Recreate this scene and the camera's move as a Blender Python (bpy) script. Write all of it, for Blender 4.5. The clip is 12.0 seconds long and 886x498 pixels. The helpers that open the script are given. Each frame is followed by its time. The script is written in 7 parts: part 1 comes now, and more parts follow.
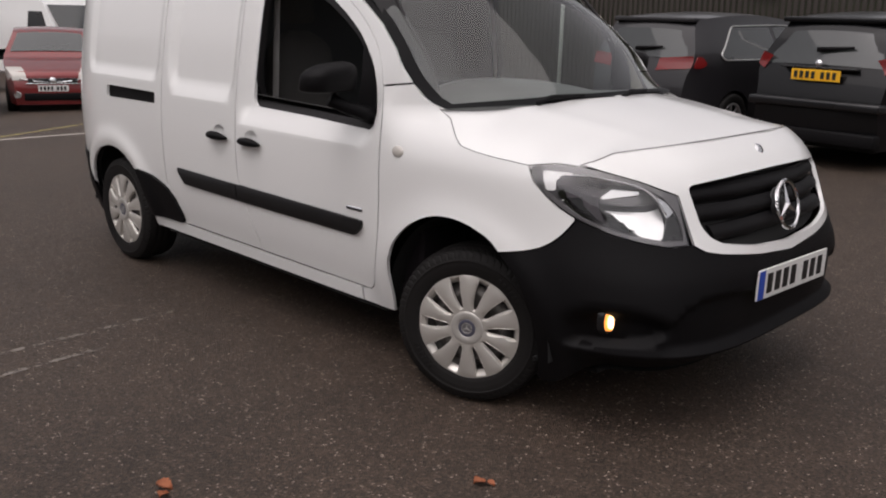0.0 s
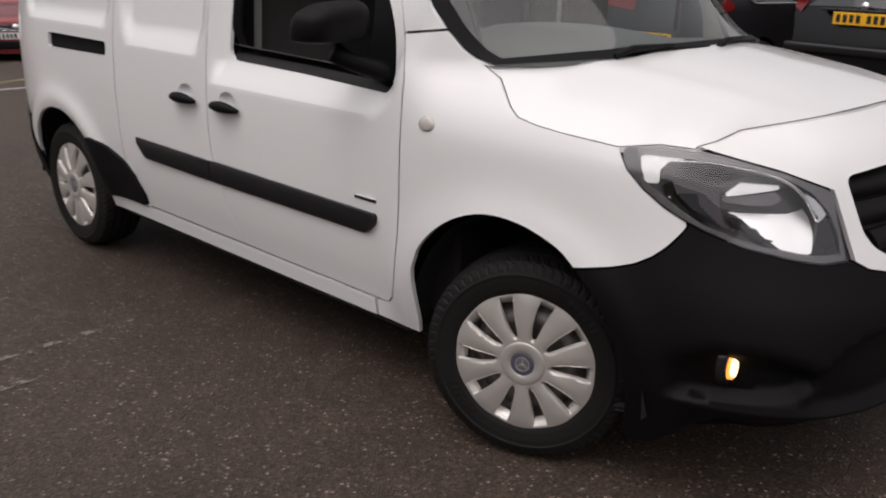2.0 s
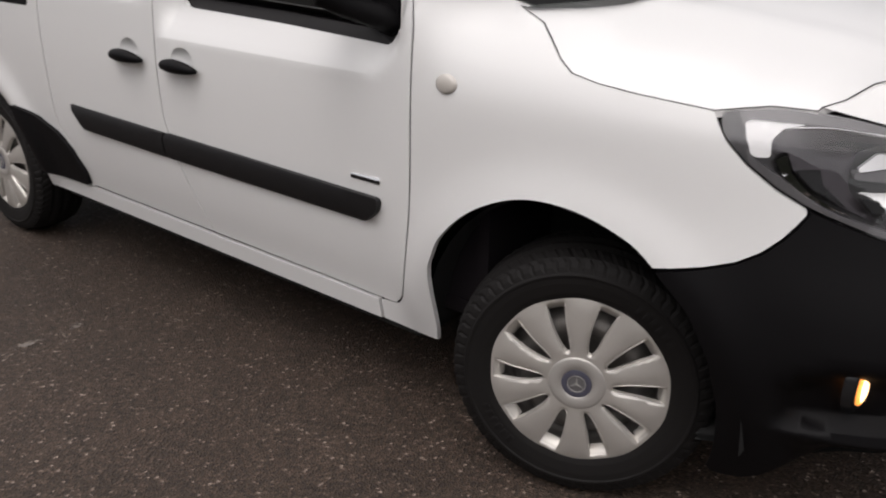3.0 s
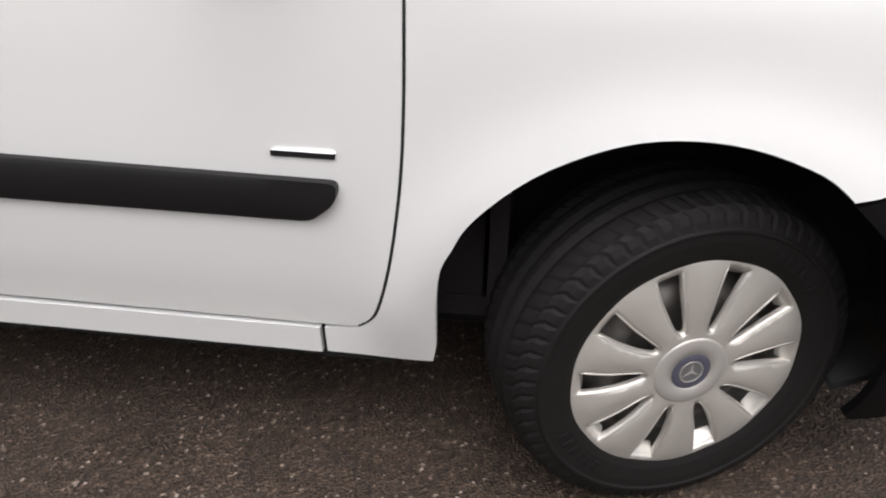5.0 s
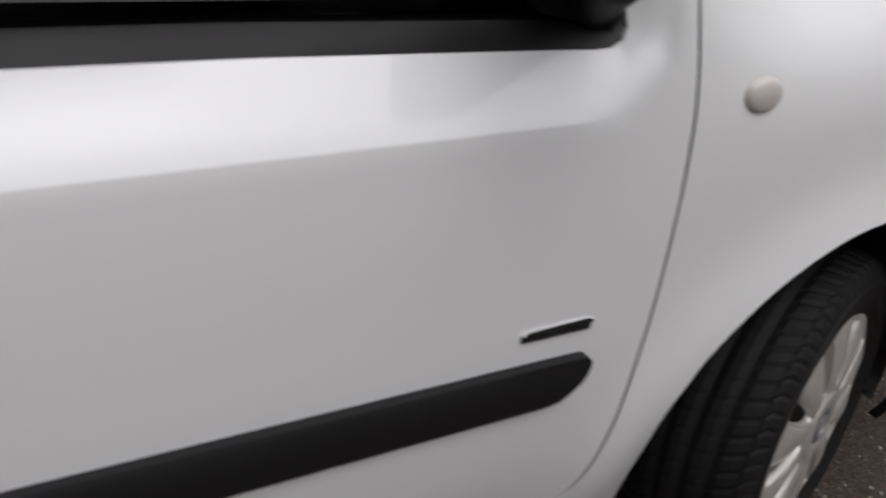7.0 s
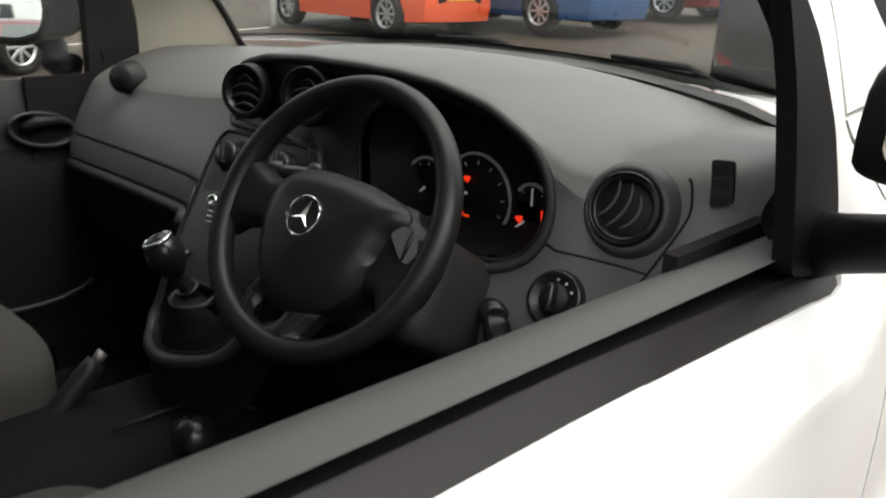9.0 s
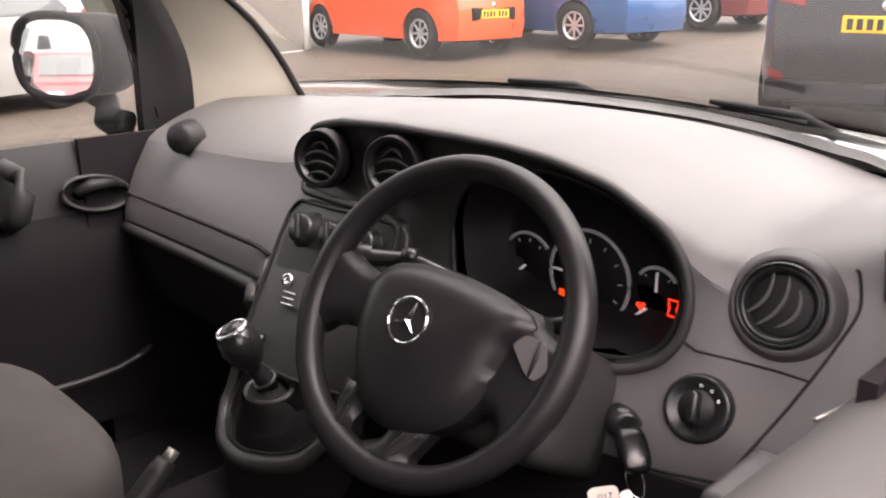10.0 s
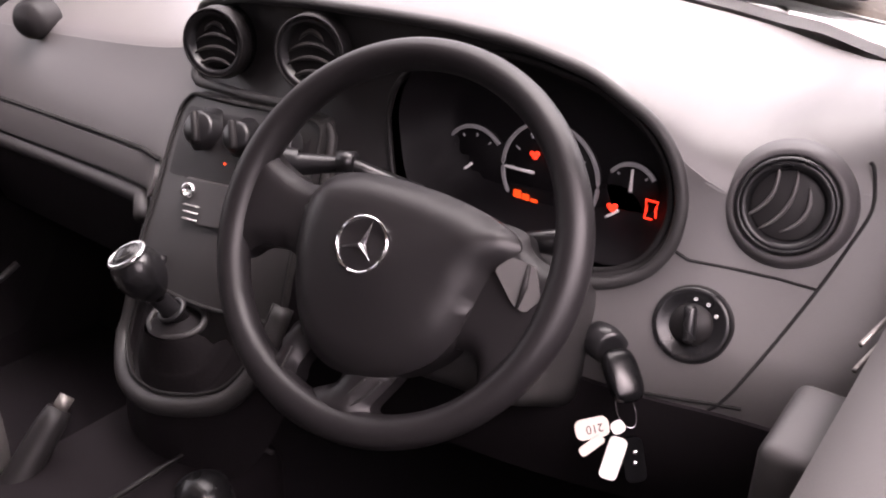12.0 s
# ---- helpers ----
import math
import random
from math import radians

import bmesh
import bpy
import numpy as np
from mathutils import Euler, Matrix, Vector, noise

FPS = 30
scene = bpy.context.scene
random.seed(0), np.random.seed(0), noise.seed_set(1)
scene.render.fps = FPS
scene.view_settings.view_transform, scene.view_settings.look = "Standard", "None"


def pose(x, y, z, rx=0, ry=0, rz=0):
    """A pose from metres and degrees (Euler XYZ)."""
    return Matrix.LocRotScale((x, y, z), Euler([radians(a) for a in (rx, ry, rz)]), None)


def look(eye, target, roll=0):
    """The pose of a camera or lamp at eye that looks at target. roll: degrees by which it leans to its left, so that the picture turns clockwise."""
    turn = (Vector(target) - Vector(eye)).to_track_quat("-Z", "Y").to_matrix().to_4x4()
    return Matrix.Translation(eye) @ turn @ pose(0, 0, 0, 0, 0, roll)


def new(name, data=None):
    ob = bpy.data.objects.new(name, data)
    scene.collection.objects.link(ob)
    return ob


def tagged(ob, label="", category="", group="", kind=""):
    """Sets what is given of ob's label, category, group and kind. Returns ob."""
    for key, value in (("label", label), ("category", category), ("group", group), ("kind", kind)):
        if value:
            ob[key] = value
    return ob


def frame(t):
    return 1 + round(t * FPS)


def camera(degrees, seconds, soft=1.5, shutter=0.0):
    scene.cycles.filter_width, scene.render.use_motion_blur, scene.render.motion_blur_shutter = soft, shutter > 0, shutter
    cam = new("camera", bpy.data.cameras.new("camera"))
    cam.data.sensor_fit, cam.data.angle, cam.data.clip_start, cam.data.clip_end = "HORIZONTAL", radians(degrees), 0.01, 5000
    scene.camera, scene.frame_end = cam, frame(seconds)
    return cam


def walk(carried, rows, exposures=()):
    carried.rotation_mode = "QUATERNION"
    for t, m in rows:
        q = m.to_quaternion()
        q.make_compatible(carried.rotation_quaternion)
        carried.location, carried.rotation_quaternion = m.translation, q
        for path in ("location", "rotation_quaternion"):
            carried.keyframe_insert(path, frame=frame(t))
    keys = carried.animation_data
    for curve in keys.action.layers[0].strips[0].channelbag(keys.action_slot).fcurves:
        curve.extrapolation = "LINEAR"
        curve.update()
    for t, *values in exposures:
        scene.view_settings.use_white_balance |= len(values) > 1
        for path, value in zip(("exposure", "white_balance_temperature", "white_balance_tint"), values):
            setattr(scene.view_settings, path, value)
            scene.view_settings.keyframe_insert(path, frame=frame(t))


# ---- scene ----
cam = camera(54.0, 12.0, 2.0, 0.4)
PATH = [
    (0, (2.104, -3.129, 1.464), (0.759, -1.745, 0.94), 1.5),
    (0.5, (1.959, -3.013, 1.448), (0.64, -1.614, 0.897), 1.6),
    (1, (1.831, -2.812, 1.445), (0.459, -1.48, 0.857), 0.6),
    (1.5, (1.675, -2.717, 1.419), (0.281, -1.417, 0.812), 0.7),
    (2, (1.37, -2.62, 1.392), (0.074, -1.235, 0.756), 1.5),
    (2.5, (1.149, -2.476, 1.356), (-0.097, -1.068, 0.673), 1.2),
    (3, (0.894, -2.346, 1.328), (-0.297, -0.926, 0.577), 0.5),
    (3.2, (0.782, -2.328, 1.33), (-0.338, -0.87, 0.542), 0.3),
    (4.8, (-0.12, -2.058, 1.216), (-0.434, -0.349, 0.213), 0.5),
    (5, (-0.207, -2.035, 1.21), (-0.428, -0.323, 0.199), 0.8),
    (5.5, (-0.424, -1.972, 1.194), (-0.413, -0.259, 0.162), 1.7),
    (6, (-0.606, -1.847, 1.212), (-0.347, -0.146, 0.193), 0.1),
    (6.5, (-0.844, -1.736, 1.214), (-0.258, -0.074, 0.27), 0.3),
    (7, (-1.099, -1.609, 1.236), (-0.249, -0.048, 0.319), 3.9),
    (7.5, (-1.241, -1.425, 1.242), (-0.381, 0.151, 0.362), 0.8),
    (7.7, (-1.287, -1.373, 1.258), (-0.387, 0.199, 0.41), 0.7),
    (9.3, (-1.392, -1.099, 1.335), (0.037, 0.160, 0.726), 1.7),
    (9.5, (-1.372, -1.063, 1.349), (0.059, 0.194, 0.741), 1.4),
    (10, (-1.348, -0.976, 1.370), (-0.007, 0.383, 0.772), 0.0),
    (10.5, (-1.338, -0.896, 1.357), (0.047, 0.372, 0.667), -0.5),
    (11, (-1.307, -0.830, 1.351), (0.146, 0.275, 0.534), -0.1),
    (11.5, (-1.295, -0.814, 1.347), (0.187, 0.226, 0.497), 0.8),
    (12, (-1.289, -0.807, 1.348), (0.170, 0.256, 0.488), 0.8),
]
EXPOSURES = [(0, 0.17, 6650, 17), (2.0, 0.20, 6650, 17), (3.2, 0.34, 6600, 14), (4.8, 0.88, 6500, 13), (5.5, 0.94, 6450, 12), (6.0, 0.87, 6500, 11), (6.5, 0.40, 6400, 12), (7.0, 0.02, 6350, 13), (7.5, -0.06, 6350, 14), (7.7, -0.06, 6350, 14), (9.3, 2.1, 6900, 8), (10.0, 2.82, 7150, 25), (10.5, 2.82, 7050, 28), (11.0, 3.25, 7000, 34), (12.0, 3.15, 7000, 35)]
walk(cam, [(t, look(e, g, r)) for t, e, g, r in PATH], EXPOSURES)

# ---- world and light ----
world = bpy.data.worlds.new("overcast_sky")
scene.world = world
world.use_nodes = True
wn, wl = world.node_tree.nodes, world.node_tree.links
sky = wn.new("ShaderNodeTexSky")
sky.sky_type, sky.sun_disc = "NISHITA", False
sky.sun_elevation, sky.sun_rotation, sky.dust_density = radians(62), radians(170), 4.0
grey = wn.new("ShaderNodeHueSaturation")
grey.inputs["Saturation"].default_value = 0.12
wl.new(sky.outputs[0], grey.inputs["Color"])
wl.new(grey.outputs[0], wn["Background"].inputs["Color"])
wn["Background"].inputs["Strength"].default_value = 0.11
sun = new("sun", bpy.data.lights.new("sun", "SUN"))
sun.data.energy, sun.data.angle, sun.data.color = 1.25, radians(110), (1.0, 0.98, 0.95)
sun.matrix_basis = look((2, -4, 16), (0, 0, 0))


# ---- materials ----
def material(name, colour, rough=0.5, metal=0.0, vary=0.0, scale=8.0, bump=0.0, bump_scale=60.0, coat=0.0, spec=0.5, fine=0.0):
    """A surface with colour variation at a large and a fine scale, and a fine relief."""
    m = bpy.data.materials.new(name)
    m.use_nodes = True
    n, l = m.node_tree.nodes, m.node_tree.links
    b = n["Principled BSDF"]
    b.inputs["Base Color"].default_value = (*colour, 1)
    b.inputs["Roughness"].default_value = rough
    b.inputs["Metallic"].default_value = metal
    b.inputs["Coat Weight"].default_value = coat
    b.inputs["Coat Roughness"].default_value = 0.04
    b.inputs["Specular IOR Level"].default_value = spec
    co = n.new("ShaderNodeTexCoord")
    if vary or fine:
        big = n.new("ShaderNodeTexNoise")
        big.inputs["Scale"].default_value, big.inputs["Detail"].default_value = scale, 5
        l.new(co.outputs["Object"], big.inputs["Vector"])
        small = n.new("ShaderNodeTexNoise")
        small.inputs["Scale"].default_value, small.inputs["Detail"].default_value = bump_scale * 2, 3
        l.new(co.outputs["Object"], small.inputs["Vector"])
        ma = n.new("ShaderNodeMath")
        ma.operation = "MULTIPLY_ADD"
        ma.inputs[1].default_value, ma.inputs[2].default_value = fine * 2, -fine
        l.new(small.outputs["Fac"], ma.inputs[0])
        mb = n.new("ShaderNodeMath")
        mb.operation = "MULTIPLY_ADD"
        mb.inputs[1].default_value = vary * 2
        l.new(big.outputs["Fac"], mb.inputs[0])
        l.new(ma.outputs[0], mb.inputs[2])
        mc = n.new("ShaderNodeMath")
        mc.operation = "ADD"
        mc.inputs[1].default_value = 1.0 - vary
        l.new(mb.outputs[0], mc.inputs[0])
        mul = n.new("ShaderNodeVectorMath")
        mul.operation = "SCALE"
        mul.inputs[0].default_value = colour
        l.new(mc.outputs[0], mul.inputs["Scale"])
        l.new(mul.outputs[0], b.inputs["Base Color"])
        rr = n.new("ShaderNodeMath")
        rr.operation = "MULTIPLY_ADD"
        rr.inputs[1].default_value, rr.inputs[2].default_value = 0.16, rough - 0.08
        l.new(big.outputs["Fac"], rr.inputs[0])
        l.new(rr.outputs[0], b.inputs["Roughness"])
    if bump:
        t = n.new("ShaderNodeTexNoise")
        t.inputs["Scale"].default_value, t.inputs["Detail"].default_value = bump_scale, 6
        l.new(co.outputs["Object"], t.inputs["Vector"])
        bp = n.new("ShaderNodeBump")
        bp.inputs["Strength"].default_value, bp.inputs["Distance"].default_value = bump, 0.004
        l.new(t.outputs["Fac"], bp.inputs["Height"])
        l.new(bp.outputs[0], b.inputs["Normal"])
    return m


def glass(name, colour=(1, 1, 1), rough=0.0, base=0.08):
    """A thin clear pane: straight through, with a mirror's share by angle."""
    m = bpy.data.materials.new(name)
    m.use_nodes = True
    n, l = m.node_tree.nodes, m.node_tree.links
    n.remove(n["Principled BSDF"])
    tr, gl, mx, fr = n.new("ShaderNodeBsdfTransparent"), n.new("ShaderNodeBsdfGlossy"), n.new("ShaderNodeMixShader"), n.new("ShaderNodeLayerWeight")
    tr.inputs["Color"].default_value = (*colour, 1)
    gl.inputs["Roughness"].default_value = rough
    fr.inputs["Blend"].default_value = 0.5
    pw = n.new("ShaderNodeMath")
    pw.operation = "POWER"
    pw.inputs[1].default_value = 5.0
    l.new(fr.outputs["Facing"], pw.inputs[0])
    k = n.new("ShaderNodeMath")
    k.operation = "MULTIPLY_ADD"
    k.inputs[1].default_value, k.inputs[2].default_value = 0.9, base
    l.new(pw.outputs[0], k.inputs[0])
    l.new(k.outputs[0], mx.inputs["Fac"])
    l.new(tr.outputs[0], mx.inputs[1])
    l.new(gl.outputs[0], mx.inputs[2])
    l.new(mx.outputs[0], n["Material Output"].inputs["Surface"])
    return m


def glow(name, colour, strength):
    m = material(name, colour, 0.4)
    b = m.node_tree.nodes["Principled BSDF"]
    b.inputs["Emission Color"].default_value = (*colour, 1)
    b.inputs["Emission Strength"].default_value = strength
    return m


WHITE = material("white_paint", (0.78, 0.78, 0.77), 0.32, 0, 0.015, 1.5, 0.015, 900, 0.9, 0.5, 0.01)
BLACK_TRIM = material("black_textured_plastic", (0.0046, 0.0042, 0.0048), 0.55, 0, 0.12, 5, 0.12, 500, 0, 0.14, 0.08)
STRIP = material("satin_black_strip", (0.011, 0.0105, 0.0112), 0.5, 0, 0.12, 5, 0.12, 500, 0, 0.28, 0.08)
BLACK_GLOSS = material("black_smooth_plastic", (0.012, 0.012, 0.013), 0.28, 0, 0.1, 6)
SEAL = material("window_rubber", (0.0100, 0.0088, 0.0094), 0.45, 0, 0.15, 10, 0.05, 300, 0, 0.25)
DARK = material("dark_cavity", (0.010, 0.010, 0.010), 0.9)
RUBBER = material("tyre_rubber", (0.0080, 0.0071, 0.0068), 0.68, 0, 0.3, 9, 0.1, 400, 0, 0.24, 0.15)
SILVER = material("silver_wheel_paint", (0.60, 0.575, 0.535), 0.36, 0.55, 0.06, 14, 0.02, 400, 0.2, 0.5, 0.03)
CHROME = material("chrome", (0.82, 0.82, 0.83), 0.10, 1.0, 0.02, 20)
STEEL = material("dull_steel", (0.20, 0.19, 0.18), 0.5, 0.8, 0.2, 12)
LENS = glass("clear_lens", (0.97, 0.97, 0.97))
SCREEN = glass("tinted_windscreen", (0.90, 0.97, 0.94), 0.0, 0.12)
FRIT = material("black_screen_print", (0.006, 0.006, 0.0065), 0.5, 0, 0.1, 10, 0, 60, 0, 0.1)
CAR_GLASS = material("dark_car_window", (0.040, 0.044, 0.044), 0.04, 0, 0.1, 6, 0, 60, 0, 1.0)
FOG = glow("lit_fog_lamp", (1.0, 0.62, 0.30), 3.2)
FOG_EDGE = glow("lit_fog_lamp_edge", (1.0, 0.36, 0.07), 1.3)
LAMP_BASE = material("lamp_bezel_base", (0.07, 0.068, 0.070), 0.3, 0.5, 0.2, 20)
REFLECTOR = material("lamp_reflector", (0.93, 0.93, 0.93), 0.38, 0.75, 0.05, 40)
INDICATOR = material("pale_indicator_lens", (0.55, 0.52, 0.48), 0.2, 0, 0.1, 60, 0, 60, 0.5)
PLATE_W = material("white_plate", (0.72, 0.72, 0.70), 0.35, 0, 0.03, 20)
PLATE_Y = material("yellow_plate", (0.82, 0.44, 0.02), 0.35, 0, 0.03, 20)
BLUE = material("blue_plate_band", (0.02, 0.07, 0.42), 0.4)
INK = material("black_ink", (0.012, 0.012, 0.012), 0.5)
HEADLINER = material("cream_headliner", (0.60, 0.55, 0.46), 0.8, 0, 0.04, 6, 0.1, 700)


# ---- mesh helpers ----
def part(name, bm, mat, parent=None, label="", smooth_faces=True, category="", kind="", group=""):
    """One mesh object out of a bmesh, under a thing or under a part."""
    me = bpy.data.meshes.new(name)
    bm.to_mesh(me)
    bm.free()
    if smooth_faces:
        me.shade_smooth()
    for m in (mat if isinstance(mat, (list, tuple)) else [mat]):
        me.materials.append(m)
    ob = new(name, me)
    if parent is not None:
        ob.parent = parent
    return tagged(ob, label, category, group, kind)


def thing(name, label, category, at=(0, 0, 0), turn=0.0, group="", kind=""):
    ob = new(name)
    ob.matrix_basis = pose(*at, 0, 0, turn)
    return tagged(ob, label, category, group, kind)


def dense(poly, step):
    out = []
    for i, p in enumerate(poly):
        q = poly[(i + 1) % len(poly)]
        d = math.hypot(q[0] - p[0], q[1] - p[1])
        k = max(1, math.ceil(d / step))
        out += [(p[0] + (q[0] - p[0]) * j / k, p[1] + (q[1] - p[1]) * j / k) for j in range(k)]
    return out


def rounded(poly, r, n=4):
    """The polygon with its corners rounded to about r."""
    out = []
    m = len(poly)
    for i in range(m):
        a, b, c = Vector(poly[i - 1]), Vector(poly[i]), Vector(poly[(i + 1) % m])
        u, w = a - b, c - b
        k = min(r, u.length * 0.45, w.length * 0.45)
        if k < 1e-4:
            out.append(tuple(b))
            continue
        p, q = b + u.normalized() * k, b + w.normalized() * k
        for j in range(n + 1):
            t = j / n
            out.append(tuple(p * (1 - t) ** 2 + b * 2 * t * (1 - t) + q * t * t))
    return out


def inside(p, poly):
    x, y = p
    hit = False
    for i in range(len(poly)):
        (x1, y1), (x2, y2) = poly[i - 1], poly[i]
        if (y1 > y) != (y2 > y) and x < (x2 - x1) * (y - y1) / (y2 - y1) + x1:
            hit = not hit
    return hit


def near_edge(p, poly, d):
    a = np.array(poly)
    return bool(np.min(np.hypot(a[:, 0] - p[0], a[:, 1] - p[1])) < d)


def region(outer, holes=(), step=0.04, creases=()):
    """Triangles that fill a polygon with holes, with points at even steps."""
    from mathutils.geometry import delaunay_2d_cdt
    loops = [dense(outer, step)] + [dense(h, step) for h in holes]
    verts, edges = [], []
    for loop in loops:
        k = len(verts)
        verts += loop
        edges += [(k + i, k + (i + 1) % len(loop)) for i in range(len(loop))]
    xs, ys = [p[0] for p in outer], [p[1] for p in outer]
    for a in np.arange(min(xs), max(xs), step):
        for b in np.arange(min(ys), max(ys), step):
            p = (float(a), float(b))
            if any(x0 - step < p[0] < x1 + step and abs(p[1] - (zc(p[0]) if callable(zc) else zc)) < step * 0.5 for x0, x1, zc in creases):
                continue
            if inside(p, loops[0]) and not any(inside(p, h) for h in loops[1:]) and not any(near_edge(p, h, step * 0.55) for h in loops):
                verts.append(p)
    for line in [c for c in creases if callable(c[2])]:
        for shift in (-0.006, 0.006):
            keys = [(float(a), line[2](float(a)) + shift) for a in np.arange(line[0], line[1], step * 0.6)]
            keys = [p for p in keys if inside(p, loops[0]) and not any(near_edge(p, h, step * 0.3) for h in loops)]
            edges += [(len(verts) + i, len(verts) + i + 1) for i in range(len(keys) - 1)]
            verts += keys
    for (x0, x1, zc) in [c for c in creases if not callable(c[2])]:
        for b in (zc - 0.002, zc + 0.002):
            last = None
            for a in np.arange(x0, x1, step):
                p = (float(a), b)
                ok = inside(p, loops[0]) and not any(inside(p, h) for h in loops[1:]) and not any(near_edge(p, h, step * 0.3) for h in loops)
                if ok:
                    verts.append(p)
                    if last is not None:
                        edges.append((last, len(verts) - 1))
                last = len(verts) - 1 if ok else None
    v, _, f, _, _, _ = delaunay_2d_cdt([Vector(p) for p in verts], edges, [], 0, 1e-6)
    v = [tuple(p) for p in v]
    keep = []
    for t in f:
        c = (sum(v[i][0] for i in t) / 3, sum(v[i][1] for i in t) / 3)
        a, b, d = (Vector(v[i]) for i in t)
        long = max((a - b).length, (b - d).length, (d - a).length)
        if abs((b - a).cross(d - a)) < 0.012 * long * long:
            continue
        if inside(c, loops[0]) and not any(inside(c, h) for h in loops[1:]):
            keep.append(t)
    return v, keep


def sheet(bm, outer, holes, place, step=0.04, thick=0.012, mirror=False, lift=0.0, creases=()):
    """A panel: a polygon laid on a surface place(a, b, out), with edges turned in by thick."""
    v, f = region(outer, holes, step, creases)
    sign = -1 if mirror else 1
    def put(p, o):
        q = place(p[0], p[1], o + lift)
        return Vector((q.x, q.y * sign, q.z))
    top = [bm.verts.new(put(p, 0)) for p in v]
    c0 = f[0]
    ref = put(v[c0[0]], 0.02) - put(v[c0[0]], 0)
    a, b, c = (top[i].co for i in c0)
    flip = (b - a).cross(c - a).dot(ref) < 0
    count = {}
    for t in f:
        t = t[::-1] if flip else t
        try:
            bm.faces.new([top[i] for i in t])
        except ValueError:
            continue
        for i in range(3):
            e = (t[i], t[(i + 1) % 3])
            count[e] = count.get(e, 0) + 1
    if thick:
        for (i, j) in [e for e in count if (e[1], e[0]) not in count]:
            q = [put(v[i], 0), put(v[i], -thick), put(v[j], -thick), put(v[j], 0)]
            bm.faces.new([bm.verts.new(p) for p in q])
    return bm


def lathe(bm, profile, seg=48, axis="y", at=(0, 0, 0), close=False):
    """Turns (radius, along) pairs round an axis through at."""
    rings = []
    for k in range(seg):
        a = 2 * math.pi * k / seg
        ring = []
        for r, h in profile:
            c, s = r * math.cos(a), r * math.sin(a)
            p = {"y": (c, h, s), "x": (h, c, s), "z": (c, s, h)}[axis]
            ring.append(bm.verts.new((p[0] + at[0], p[1] + at[1], p[2] + at[2])))
        rings.append(ring)
    m = len(profile)
    for k in range(seg):
        a, b = rings[k], rings[(k + 1) % seg]
        for i in range(m if close else m - 1):
            j = (i + 1) % m
            bm.faces.new((a[i], a[j], b[j], b[i]))
    return bm


def grid(bm, fn, nu, nv):
    vs = [[bm.verts.new(fn(i / nu, j / nv)) for j in range(nv + 1)] for i in range(nu + 1)]
    for i in range(nu):
        for j in range(nv):
            bm.faces.new((vs[i][j], vs[i + 1][j], vs[i + 1][j + 1], vs[i][j + 1]))
    return bm


def box(bm, lo, hi, bevel=0.0, m=None, seg=2):
    """A box between two corners, its edges rounded, then set by the matrix m."""
    r = bmesh.ops.create_cube(bm, size=1.0)
    vs = r["verts"]
    for v in vs:
        v.co = Vector([lo[i] + (v.co[i] + 0.5) * (hi[i] - lo[i]) for i in range(3)])
    if bevel:
        es = list({e for v in vs for e in v.link_edges})
        out = bmesh.ops.bevel(bm, geom=es, offset=bevel, segments=seg, affect="EDGES", profile=0.5)
        vs = list({v for f in out["faces"] for v in f.verts} | {v for v in vs if v.is_valid})
    if m is not None:
        done = set()
        for v in vs:
            if v.is_valid and v not in done:
                v.co = m @ v.co
                done.add(v)
    return bm


def tube(bm, pts, r, seg=10, closed=False):
    """A round bar along points; r is one radius or one for each point."""
    pts = [Vector(p) for p in pts]
    n = len(pts)
    rings = []
    up = Vector((0.0, 0.0, 1.0))
    for i, p in enumerate(pts):
        if closed:
            d = pts[(i + 1) % n] - pts[i - 1]
        else:
            d = pts[min(i + 1, n - 1)] - pts[max(i - 1, 0)]
        d.normalize()
        a = d.cross(up)
        if a.length < 1e-3:
            a = d.cross(Vector((1, 0, 0)))
        a.normalize()
        b = a.cross(d)
        rr = r[i] if isinstance(r, (list, tuple)) else r
        rings.append([bm.verts.new(p + (a * math.cos(2 * math.pi * k / seg) + b * math.sin(2 * math.pi * k / seg)) * rr) for k in range(seg)])
    for i in range(n if closed else n - 1):
        x, y = rings[i], rings[(i + 1) % n]
        for k in range(seg):
            bm.faces.new((x[k], x[(k + 1) % seg], y[(k + 1) % seg], y[k]))
    if not closed:
        bm.faces.new(rings[0][::-1])
        bm.faces.new(rings[-1])
    return bm


def disc(bm, centre, normal, profile, seg=40):
    """A turned piece (radius, height) whose axis points along normal from centre."""
    q = Vector(normal).normalized().to_track_quat("Z", "Y").to_matrix().to_4x4()
    m = Matrix.Translation(centre) @ q
    vs0 = set(bm.verts)
    lathe(bm, profile, seg, "z")
    for v in bm.verts:
        if v not in vs0:
            v.co = m @ v.co
    return bm


